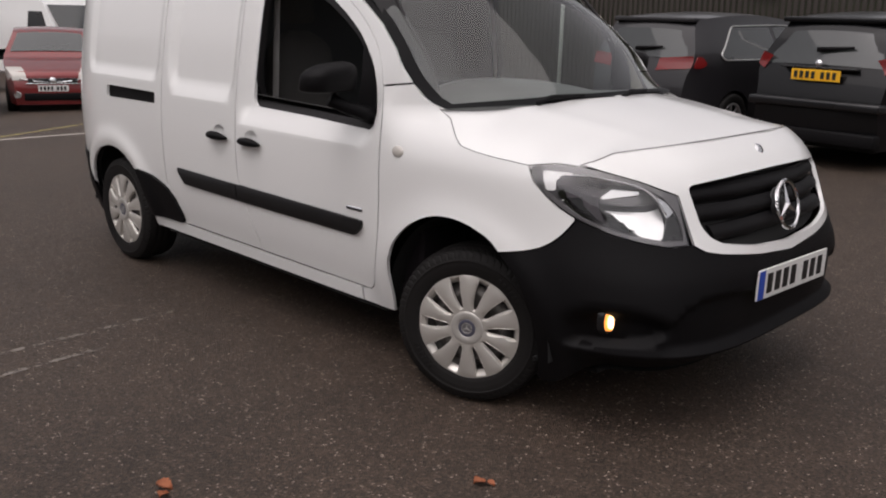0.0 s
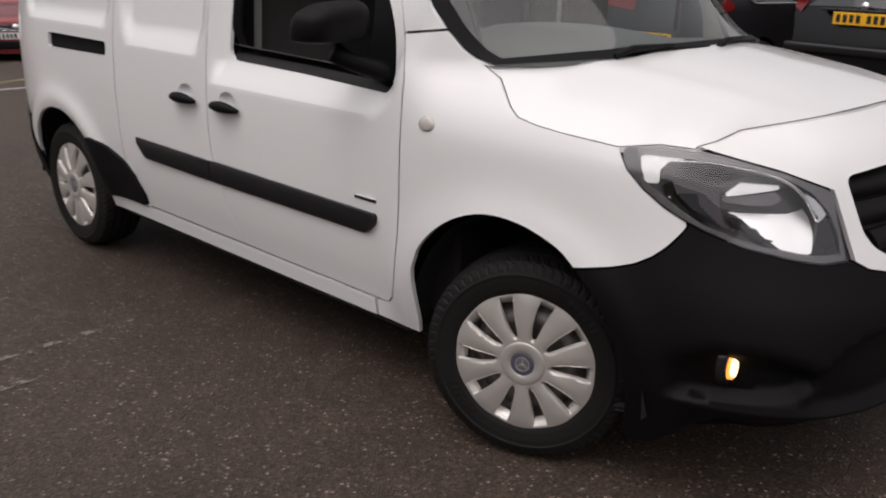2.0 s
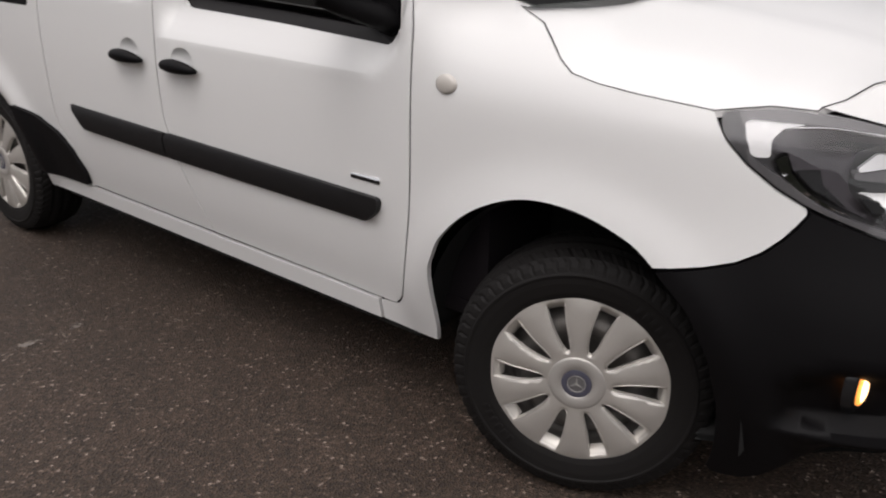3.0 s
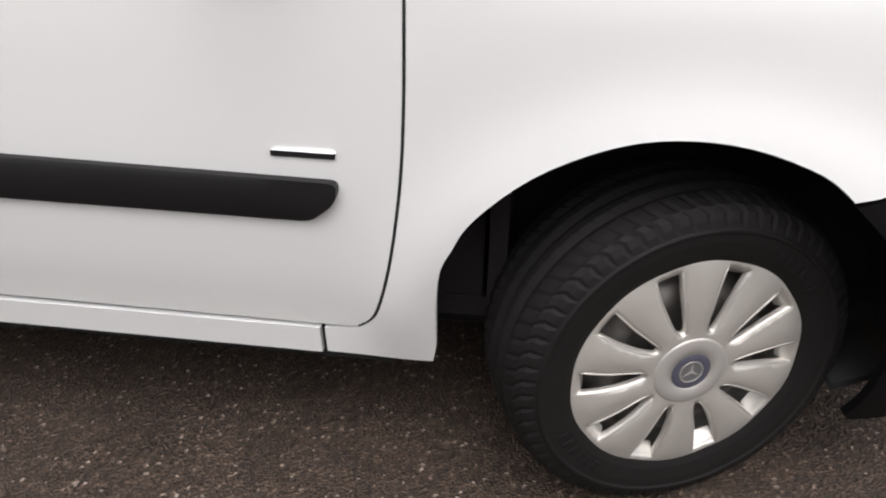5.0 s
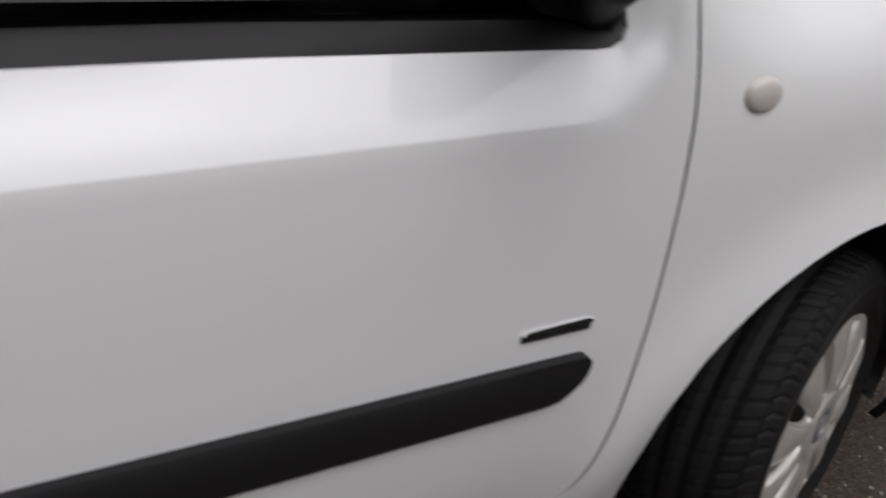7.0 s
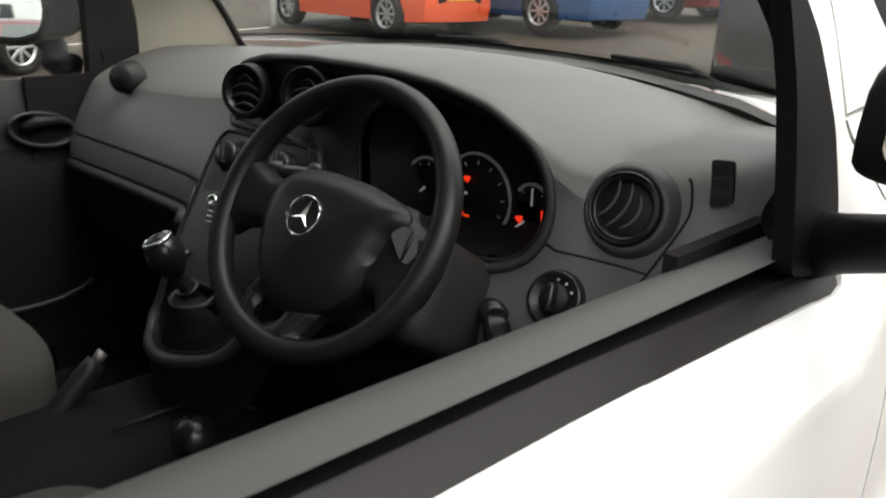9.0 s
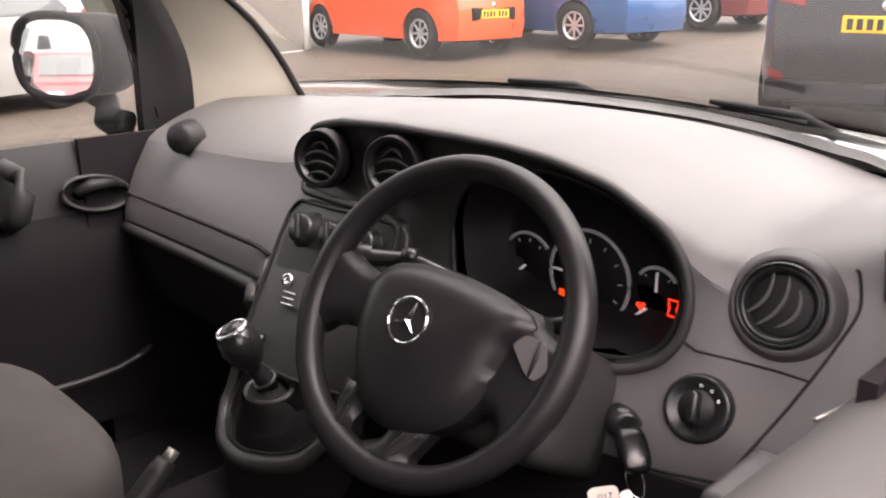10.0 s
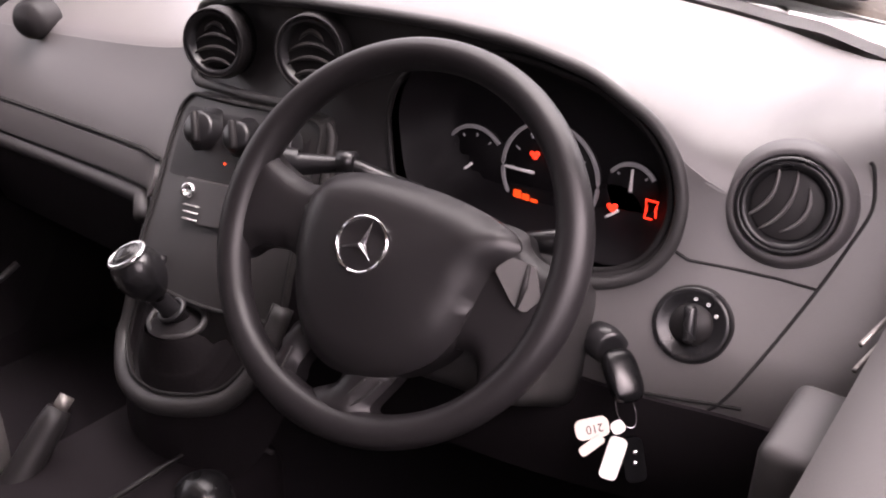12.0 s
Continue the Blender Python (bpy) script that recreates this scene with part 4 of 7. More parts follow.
# window frame, seal and door mirror on the driver's side
for mirror, door in ((False, door_r), (True, door_l)):
    hole2 = rounded([(-1.334, 1.5), (-1.334, 1.056), (-0.9, 1.049), (-0.515, 1.036), (-0.515, 1.12), (-0.53, 1.19), (-0.568, 1.27), (-0.655, 1.36), (-0.755, 1.425), (-0.87, 1.488), (-0.99, 1.537), (-1.1, 1.565), (-1.334, 1.585)], 0.03)
    if mirror:
        hole2 = inset(WINDOW_FAR, 0.016)
    part("window_seal", sheet(bmesh.new(), inset(WINDOW_FAR if mirror else WINDOW, -0.003), [hole2], lambda s, z, o=0.0: skin(s, z, o - 0.004 - 0.035 * smooth(1.02, 1.075, z) * smooth(1.15, 1.07, z)), 0.022, 0.03, mirror), SEAL, door, "black rubber window surround")
    ms = -1 if mirror else 1
    dx, dz = (0.07, 0.0) if mirror else (0.0, 0.0)
    def mir_p(p, ms=ms):
        return Vector((p[0], p[1] * ms, p[2]))
    mb = bmesh.new()
    bmesh.ops.create_uvsphere(mb, u_segments=28, v_segments=16, radius=1.0)
    for v in mb.verts:
        x, y, z = v.co
        sx = math.copysign(abs(x) ** 0.8, x) * (0.085 if x > 0 else 0.05)
        sy = math.copysign(abs(y) ** 0.55, y) * 0.118
        sz = math.copysign(abs(z) ** (0.55 if z > 0 or mirror else 0.30), z) * ((0.105 if z > 0 else 0.072) if mirror else (0.084 * (1 - 0.38 * smooth(-0.6, 1.0, -y)) if z > 0 else 0.040))
        v.co = mir_p((-0.60 + dx + sx + 0.02 * (sz / 0.1), -1.015 + sy, (1.19 if mirror else 1.195) + dz + sz))
    turn_m = Matrix.Translation((-0.53, 0.995, 1.19)) @ Matrix.Rotation(radians(28), 4, "Z") @ Matrix.Translation((0.53, -1.015, -1.19))
    if mirror:
        mb.transform(turn_m)
    mirror_part = part("door_mirror", mb, BLACK_TRIM, door, "black textured mirror housing")
    arm = bmesh.new()
    tube(arm, [mir_p((-0.52, -0.84, 1.06)), mir_p((-0.54, -0.88, 1.075)), mir_p((-0.575 + dx, -0.95, 1.10 + dz * 0.6)), mir_p((-0.595 + dx, -1.0, 1.13 + dz))], [0.036, 0.030, 0.026, 0.030], 14)
    part("mirror_arm", arm, BLACK_TRIM, mirror_part)
    gl = bmesh.new()
    grid(gl, lambda a, b: mir_p(((-0.684 + dx + 0.003 * (2 * b - 1)) if ms < 0 else -0.650 + 0.02 * (2 * b - 1), -1.015 + (2 * a - 1) * (0.098 if ms < 0 else 0.082) * math.sqrt(max(0.05, 1 - abs(2 * b - 1) ** 4)), 1.205 + dz + (2 * b - 1) * (0.080 if ms < 0 else 0.034))), 10, 10)
    if mirror:
        gl.transform(turn_m)
        rim_m = tube(bmesh.new(), [turn_m @ Vector((-0.684 + dx, 1.015 + 0.104 * math.copysign(abs(math.cos(t)) ** 0.7, math.cos(t)), 1.205 + dz + 0.088 * math.copysign(abs(math.sin(t)) ** 0.7, math.sin(t)))) for t in np.linspace(0, 2 * math.pi, 40, endpoint=False)], 0.010, 8, True)
        part("mirror_rim", rim_m, BLACK_TRIM, mirror_part)
    part("mirror_glass", gl, material("mirror_silver", (0.85, 0.87, 0.88), 0.02, 1.0), mirror_part)
    sail = rounded([(-0.605, 1.05), (-0.495, 1.03), (-0.494, 1.10), (-0.508, 1.18), (-0.546, 1.268), (-0.605, 1.34), (-0.612, 1.32), (-0.60, 1.22)], 0.015)
    if mirror:
        continue
    part("mirror_sail", sheet(bmesh.new(), sail, (), skin, 0.03, 0.02, mirror, 0.004), BLACK_TRIM, door)
if True:
    sg = part("window_glass", sheet(bmesh.new(), [(-1.29, 1.05), (-0.5, 1.05), (-0.5, 1.2), (-0.57, 1.33), (-0.66, 1.43), (-0.78, 1.5), (-0.92, 1.55), (-1.29, 1.6)], (), skin, 0.08, 0, True, -0.03), SCREEN, door_l)
    sg.visible_shadow = False


# ---- cabin ----
CAB_X = 0.05  # the cabin's fittings, drawn about the steering column, sit this far forward in the body


def cpart(name, bm, mat, parent=van, label="", smooth_faces=True):
    for v in bm.verts:
        v.co.x += CAB_X
    return part(name, bm, mat, parent, label, smooth_faces)


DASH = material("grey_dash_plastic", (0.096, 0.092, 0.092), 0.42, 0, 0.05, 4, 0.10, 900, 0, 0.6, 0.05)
DOOR_TRIM = material("grey_door_plastic", (0.031, 0.030, 0.0305), 0.5, 0, 0.06, 4, 0.1, 900, 0, 0.4, 0.05)
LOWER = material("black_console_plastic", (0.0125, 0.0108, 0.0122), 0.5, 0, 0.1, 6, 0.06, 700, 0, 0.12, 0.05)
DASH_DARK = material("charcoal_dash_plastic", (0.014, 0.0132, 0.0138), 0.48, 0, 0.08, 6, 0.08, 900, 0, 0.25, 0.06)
CONSOLE_GREY = material("dark_grey_console_plastic", (0.030, 0.029, 0.029), 0.45, 0, 0.06, 5, 0.08, 900, 0, 0.4, 0.05)
WHEEL_SKIN = material("steering_wheel_foam", (0.0125, 0.0113, 0.0123), 0.40, 0, 0.06, 9, 0.05, 1200, 0, 0.4, 0.05)
CLUSTER = material("instrument_black", (0.012, 0.0110, 0.0125), 0.5, 0, 0.1, 8, 0, 60, 0, 0.12)
DIAL = glow("dial_grey_ring", (0.20, 0.20, 0.21), 0.045)
DIAL_MARK = glow("dial_mark", (0.55, 0.55, 0.56), 0.06)
RED = glow("red_warning_light", (1.0, 0.040, 0.014), 0.26)
RED_SCREEN = glow("orange_display", (0.95, 0.070, 0.010), 0.16)
SEAT = material("grey_seat_cloth", (0.062, 0.058, 0.056), 0.9, 0, 0.12, 20, 0.3, 700, 0, 0.2, 0.12)
CARPET = material("black_floor_mat", (0.0155, 0.0130, 0.0150), 0.95, 0, 0.2, 12, 0, 60, 0, 0.1)

FZ = [1.192, 1.122, 1.052, 0.972, 0.892, 0.812, 0.692]
FY = [-0.77, -0.70, -0.622, -0.555, -0.46, -0.2, 0.0, 0.13, 0.19, 0.74]
FX = [(-0.464, -0.474, -0.504, -0.569, -0.611, -0.611, -0.569), (-0.514, -0.519, -0.544, -0.589, -0.637, -0.632, -0.589), (-0.542, -0.547, -0.562, -0.604, -0.652, -0.652, -0.609),
      (-0.587, -0.592, -0.604, -0.624, -0.664, -0.667, -0.629), (-0.614, -0.614, -0.619, -0.639, -0.669, -0.679, -0.659), (-0.629, -0.629, -0.631, -0.657, -0.694, -0.714, -0.699),
      (-0.609, -0.609, -0.624, -0.674, -0.724, -0.759, -0.764), (-0.579, -0.579, -0.604, -0.661, -0.714, -0.754, -0.764), (-0.574, -0.576, -0.599, -0.644, -0.669, -0.659, -0.619), (-0.524, -0.539, -0.569, -0.614, -0.639, -0.629, -0.589)]


def face_x(y, z):
    return lerp_knots(y, [(fy, lerp_knots(-z, [(-fz, fx) for fz, fx in zip(FZ, row)])) for fy, row in zip(FY, FX)])


def edge_z(y):
    return lerp_knots(y, [(-0.77, 1.095), (-0.70, 1.108), (-0.655, 1.114), (-0.62, 1.112), (-0.585, 1.100), (-0.55, 1.106), (-0.515, 1.126), (-0.45, 1.164), (-0.38, 1.181), (-0.30, 1.190), (-0.21, 1.191), (-0.10, 1.188), (0.036, 1.178), (0.11, 1.162), (0.16, 1.105), (0.22, 1.092), (0.49, 1.075), (0.74, 1.066)])


def face_at(y, z, out=0.0):
    return Vector((face_x(y, z) - out, y, z))


def brow(y):
    """How far down the rounded front edge of the dash top reaches."""
    return lerp_knots(y, [(-0.77, 0.03), (-0.70, 0.045), (-0.60, 0.05), (-0.54, 0.03), (-0.47, 0.012), (0.10, 0.010), (0.17, 0.018), (0.74, 0.022)])


def top_at(a, b):
    y = 0.74 - 1.505 * a
    ze, zb = edge_z(y), 1.120
    xe, xb = face_x(y, ze), 0.02 - 0.30 * y * y
    zb = zb - 0.03 * smooth(0.2, 0.74, abs(y))
    bulge = 0.030 * smooth(0.10, 0.40, y)
    def height(t):
        return zb + (ze - zb) * (1 - (1 - t) ** 1.6) + (0.012 + bulge) * math.sin(math.pi * t)
    p = Vector((xb + (xe - xb) * b - 0.006 * math.sin(math.pi * b), y, height(b)))
    s0 = 0.78
    if b > s0:
        k, r = (b - s0) / (1 - s0), brow(y)
        a0 = Vector((xb + (xe - xb) * s0 - 0.006 * math.sin(math.pi * s0), y, height(s0)))
        c0 = Vector((xe + 0.004, y, ze))
        p = a0 * (1 - k) ** 2 + c0 * 2 * k * (1 - k) + face_at(y, ze - r) * k * k
    return p


FASCIA = rounded([(0.150, 1.140), (0.111, 1.152), (0.037, 1.166), (-0.10, 1.177), (-0.214, 1.179), (-0.297, 1.177), (-0.37, 1.170), (-0.45, 1.151), (-0.511, 1.115), (-0.537, 1.080), (-0.549, 1.040), (-0.547, 1.003), (-0.531, 0.975), (-0.50, 0.958), (-0.42, 0.945), (-0.25, 0.94), (-0.145, 0.95), (-0.135, 1.04), (-0.05, 1.053), (0.145, 1.045)], 0.02)
HOOD = rounded([(-0.202, 1.06), (-0.212, 1.098), (-0.235, 1.122), (-0.275, 1.146), (-0.36, 1.155), (-0.45, 1.136), (-0.505, 1.10), (-0.530, 1.06), (-0.536, 1.02), (-0.522, 0.98), (-0.49, 0.962), (-0.40, 0.952), (-0.25, 0.955), (-0.215, 1.01)], 0.025)
dash = cpart("dashboard", grid(bmesh.new(), top_at, 90, 26), DASH, van, "grey moulded plastic dashboard")


def behind_screen(ob):
    """Keeps a piece of the dash top behind the windscreen."""
    for v in ob.data.vertices:
        u = min(1.0, abs(v.co.y) / abs(SE[0].y))
        foot_x, foot_z = SC[0].x + (SE[0].x - SC[0].x) * u ** 2.2, SC[0].z + (SE[0].z - SC[0].z) * u ** 2.2
        v.co.x = min(v.co.x, foot_x - 0.03 - 1.4 * max(0.0, v.co.z - foot_z))


behind_screen(dash)
ytop = list(np.linspace(0.74, -0.765, 42))
face_outline = [(float(y), edge_z(float(y)) - brow(float(y)) + 0.002) for y in ytop] + [(-0.765, 0.72), (0.74, 0.72)]
cpart("dash_face", sheet(bmesh.new(), face_outline, [FASCIA], face_at, 0.03, 0.02), DASH, dash)
HOOD_EDGE = dense(HOOD, 0.01)


def fascia_at(y, z, out=0.0):
    d = min(math.hypot(y - a, z - b) for a, b in FASCIA)
    return Vector((face_x(y, z) + 0.014 * min(1.0, d / 0.02) ** 0.6 - out, y, z))


def cavity_at(y, z, out=0.0):
    d = min(math.hypot(y - a, z - b) for a, b in HOOD_EDGE)
    x0 = face_x(y, z) + 0.014
    return Vector((x0 + (-0.536 - x0) * min(1.0, d / 0.03) ** 0.6 - out, y, z))


cpart("instrument_surround", sheet(bmesh.new(), inset(FASCIA, -0.003), [HOOD], fascia_at, 0.018, 0), material("charcoal_instrument_surround", (0.024, 0.0225, 0.0235), 0.45, 0, 0.06, 6, 0.08, 900, 0, 0.3, 0.05), dash, "charcoal instrument surround")
cpart("instrument_binnacle", sheet(bmesh.new(), inset(HOOD, -0.003), (), cavity_at, 0.016, 0), CLUSTER, dash, "black instrument recess")
cpart("binnacle_rim", tube(bmesh.new(), [face_at(y, z, 0.002) for y, z in dense(FASCIA, 0.02)], 0.0065, 8, True), DOOR_TRIM, dash)
cpart("hood_rim", tube(bmesh.new(), [face_at(y, z, -0.012) for y, z in dense(HOOD, 0.02)], 0.004, 8, True), DASH_DARK, dash)

CX = -0.543


def ring_arc(y, z, r, a0, a1, w=0.0024, n=36):
    """An arc on the dial face; angles run from the driver's right upwards."""
    return tube(bmesh.new(), [(CX, y - r * math.cos(t), z + r * math.sin(t)) for t in np.linspace(radians(a0), radians(a1), n)], w, 6)


def needle(y, z, r0, r1, a, w=0.0014):
    t = radians(a)
    return tube(bmesh.new(), [(CX - 0.002, y - k * math.cos(t), z + k * math.sin(t)) for k in (r0, r1)], [w * 1.4, w], 6)


for (y, z, r, a0, a1, na, r0, r1, marks) in ((-0.271, 1.005, 0.042, 40, 260, 222, 0.004, 0.034, 7), (-0.370, 1.010, 0.060, -40, 220, 180, 0.018, 0.056, 9), (-0.468, 1.016, 0.029, 35, 145, 90, 0.0, 0.024, 3), (-0.452, 0.988, 0.030, -170, -55, -140, -0.006, 0.022, 3)):
    d = cpart("dial", disc(bmesh.new(), (CX + 0.004, y, z), (-1, 0, 0.0), [(0, 0.001), (r, 0.001), (r + 0.002, -0.004)], 40), CLUSTER, dash, "round black instrument dial")
    cpart("dial_ring", ring_arc(y, z, r, a0, a1), DIAL, d)
    cpart("needle", needle(y, z, r0, r1, na), DIAL_MARK, d)
    for t in np.linspace(a0 + 12, a1 - 12, marks):
        tt = radians(float(t))
        cpart("dial_mark", tube(bmesh.new(), [(CX - 0.001, y - k * math.cos(tt), z + k * math.sin(tt)) for k in (r * 0.74, r * 0.84)], 0.0011, 5), DIAL, d)
trip = cpart("trip_display", box(bmesh.new(), (CX - 0.004, -0.380, 0.960), (CX - 0.001, -0.322, 0.992), 0.001), CLUSTER, dash, "dark trip display with orange figures", False)
for (y, z, w, h) in ((-0.334, 0.980, 0.010, 0.013), (-0.345, 0.977, 0.0095, 0.014), (-0.356, 0.974, 0.0095, 0.013), (-0.3455, 0.968, 0.034, 0.004), (-0.368, 0.968, 0.005, 0.005)):
    cpart("display_figure", box(bmesh.new(), (CX - 0.0062, y - w / 2, z - h / 2), (CX - 0.0044, y + w / 2, z + h / 2), 0.0008), RED_SCREEN, trip, smooth_faces=False)
for (y, z) in ((-0.354, 1.031), (-0.451, 0.994)):
    wl_b = bmesh.new()
    for dy, dz, r in ((0.0, 0.0, 0.0042), (0.0035, 0.002, 0.003), (-0.003, 0.003, 0.0032)):
        disc(wl_b, (CX - 0.005, y + dy, z + dz), (-1, 0, 0), [(0, 0.0015), (r * 0.8, 0.0014), (r, 0)], 14)
    cpart("warning_light", wl_b, RED, dash, "red warning light")
wl_c = (CX - 0.005, -0.494, 1.003)
cpart("warning_light", tube(bmesh.new(), [(wl_c[0], wl_c[1] + a, wl_c[2] + b) for a, b in ((-0.0065, -0.010), (0.0065, -0.010), (0.005, 0.0), (0.0065, 0.010), (-0.0065, 0.010), (-0.005, 0.0))], 0.0014, 5, True), RED, dash, "red outlined door warning light")


def vent(parent, c, nrm, r, slats, label="round black air vent", spin=0.0, pod=0.0):
    """A round vent with curved blades; pod: how far its barrel reaches back."""
    c, nrm = Vector(c), Vector(nrm).normalized()
    v = cpart("air_vent", disc(bmesh.new(), c, nrm, [(0, -0.009), (r * 0.80, -0.009), (r * 0.84, 0.003), (r * 0.96, 0.007), (r, 0.004), (r * 1.04, -0.02)] + ([(r * 1.12, -pod)] if pod else []), 40), BLACK_GLOSS, parent, label)
    cpart("vent_ring", disc(bmesh.new(), c, nrm, [(r * 0.985, 0.004), (r * 1.02, 0.009), (r * 1.08, 0.006), (r * 1.14, -0.012)], 40), DASH_DARK if pod else BLACK_GLOSS, v)
    q = nrm.to_track_quat("Z", "Y").to_matrix().to_4x4()
    m = Matrix.Translation(c) @ q @ Matrix.Rotation(radians(spin), 4, "Z")
    cpart("vent_plate", disc(bmesh.new(), c + nrm * -0.004, nrm, [(0, 0.0015), (r * 0.6, 0.001), (r * 0.78, -0.001)], 32), DASH_DARK, v)
    for k in slats:
        half = math.sqrt(max(0.04, 0.60 - (k + 0.08) ** 2))
        pts, rad = [], []
        for i in range(13):
            t = -1 + i / 6
            pts.append(m @ Vector(((k - 0.26 * t * t) * r, t * half * r, 0.0)))
            rad.append(0.0004 + (0.0026 if pod else 0.0017) * (1 - t * t) ** 0.6)
        cpart("vent_slat", tube(bmesh.new(), pts, rad, 6), CONSOLE_GREY if pod else DASH, v)
    return v


vent(dash, (-0.629, 0.066, 1.110), (-0.93, -0.30, 0.12), 0.040, (-0.50, -0.12, 0.26, 0.60), spin=90, pod=0.06)
vent(dash, (-0.642, -0.113, 1.125), (-0.93, -0.30, 0.12), 0.040, (-0.50, -0.12, 0.26, 0.60), spin=90, pod=0.06)
VENT_N = Vector((-0.92, -0.16, 0.32)).normalized()
VENT_R = Vector((-0.568, -0.630, 1.050)) + VENT_N * 0.015
vent(dash, VENT_R, VENT_N, 0.040, (-0.40, 0.02, 0.44), spin=-22)
cpart("vent_cowl", disc(bmesh.new(), VENT_R, VENT_N, [(0.045, -0.001), (0.047, 0.002), (0.052, -0.002), (0.058, -0.014), (0.063, -0.05)], 48), material("grey_vent_cowl", (0.074, 0.070, 0.072), 0.45, 0, 0.05, 5, 0.08, 900, 0, 0.4, 0.05), dash, "dark grey vent cowl")
cpart("end_seam", tube(bmesh.new(), [face_at(y, z, 0.0) for y, z in spline([(-0.683, 1.093), (-0.688, 1.086), (-0.695, 1.055), (-0.686, 1.022), (-0.673, 0.985), (-0.653, 0.937), (-0.628, 0.885), (-0.615, 0.868)], 4)], 0.0018, 6), DARK, dash)
sv = cpart("side_vent", sheet(bmesh.new(), rounded([(-0.703, 1.118), (-0.724, 1.118), (-0.734, 1.070), (-0.714, 1.066)], 0.005), (), face_at, 0.02, 0.006, False, 0.006), DASH_DARK, dash, "black slotted demister vent")
for k in range(3):
    cpart("vent_slot", sheet(bmesh.new(), [(-0.706 - 0.003 * k, 1.113 - 0.016 * k), (-0.722 - 0.003 * k, 1.113 - 0.016 * k), (-0.725 - 0.003 * k, 1.102 - 0.016 * k), (-0.709 - 0.003 * k, 1.102 - 0.016 * k)], (), face_at, 0.02, 0.002, False, 0.0075), DARK, sv, smooth_faces=False)
behind_screen(cpart("demister_slot", grid(bmesh.new(), lambda a, b: (lambda q: Vector((q.x, q.y, q.z + 0.004)))(top_at((0.74 - (0.10 - 0.50 * a)) / 1.505, 0.150 + 0.028 * b + 0.02 * a)), 30, 2), SEAL, dash))
# light switch
SW_C, SW_N = Vector((-0.636, -0.582, 0.940)), Vector((-0.88, -0.12, 0.46)).normalized()
sw = cpart("light_switch", disc(bmesh.new(), SW_C, SW_N, [(0, 0.003), (0.026, 0.003), (0.030, 0.007), (0.034, 0.007), (0.036, 0.004), (0.038, -0.004)], 44), BLACK_GLOSS, dash, "round rotary light switch")
m = Matrix.Translation(SW_C + SW_N * 0.004) @ SW_N.to_track_quat("Z", "Y").to_matrix().to_4x4() @ Matrix.Rotation(radians(8), 4, "Z")
cpart("switch_dial", disc(bmesh.new(), SW_C + SW_N * 0.004, SW_N, [(0, 0.005), (0.018, 0.004), (0.020, 0.0)], 30), DASH_DARK, sw)
cpart("switch_grip", box(bmesh.new(), (-0.0055, -0.018, 0.0), (0.0055, 0.018, 0.017), 0.004, m), BLACK_GLOSS, sw)
for a in (84, 54, 24):
    t = radians(a)
    cpart("switch_mark", disc(bmesh.new(), m @ Vector((0.024 * math.cos(t), 0.024 * math.sin(t), 0.0005)), SW_N, [(0.0008, 0.0006), (0.0018, 0.0006)], 10), PLATE_W, sw)


def seam(pts, r=0.0015):
    cpart("dash_seam", tube(bmesh.new(), [face_at(y, z, 0.0) for y, z in pts], r, 6), DARK, dash)


seam([(-0.541, 1.004), (-0.552, 0.998), (-0.563, 0.993), (-0.60, 0.990), (-0.64, 0.9875), (-0.674, 0.985)])
seam([(-0.545 - 0.014 * i, 0.868 + 0.0015 * i) for i in range(8)], 0.002)
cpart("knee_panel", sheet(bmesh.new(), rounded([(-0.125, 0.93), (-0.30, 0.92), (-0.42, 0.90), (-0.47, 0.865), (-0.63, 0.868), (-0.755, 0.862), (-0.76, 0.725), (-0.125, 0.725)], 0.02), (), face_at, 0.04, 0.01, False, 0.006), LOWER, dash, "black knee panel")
# glovebox: lid, and the ledge under it
cpart("glovebox_lid", sheet(bmesh.new(), rounded([(0.72, 0.940), (0.16, 0.944), (0.142, 0.930), (0.14, 0.905), (0.72, 0.892)], 0.012), (), face_at, 0.03, 0.014, False, 0.006), DASH, dash, "grey glovebox lid")
cpart("glovebox_gap", tube(bmesh.new(), [face_at(0.73 - 0.0575 * i, 0.943 + 0.0006 * i, 0.004) for i in range(11)], 0.0034, 6), DARK, dash)
cpart("glovebox_ledge", tube(bmesh.new(), [face_at(0.73 - 0.0585 * i, 0.874 + 0.001 * i, 0.004) for i in range(11)], 0.013, 10), DOOR_TRIM, dash)
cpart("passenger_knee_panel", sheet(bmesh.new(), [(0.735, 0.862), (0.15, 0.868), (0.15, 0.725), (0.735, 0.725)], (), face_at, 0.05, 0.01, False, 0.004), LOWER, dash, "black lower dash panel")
# centre console
CONSOLE = rounded([(0.132, 1.022), (0.118, 1.038), (-0.044, 1.048), (-0.13, 1.05), (-0.14, 0.83), (0.058, 0.832), (0.104, 0.850), (0.109, 0.927)], 0.016)
console = cpart("centre_console", sheet(bmesh.new(), CONSOLE, (), face_at, 0.03, 0.035, False, 0.016), CONSOLE_GREY, dash, "dark grey centre console panel")
INNER = inset(CONSOLE, 0.014)
cpart("console_well", sheet(bmesh.new(), INNER, (), lambda y, z, o=0.0: face_at(y, z, o + 0.0175 - 0.004 * smooth(0.99, 0.90, z)), 0.025, 0.0), DASH_DARK, console)
cpart("console_rim", tube(bmesh.new(), [face_at(y, z, 0.018) for y, z in dense(CONSOLE, 0.025)], 0.0028, 6, True), DARK, console)
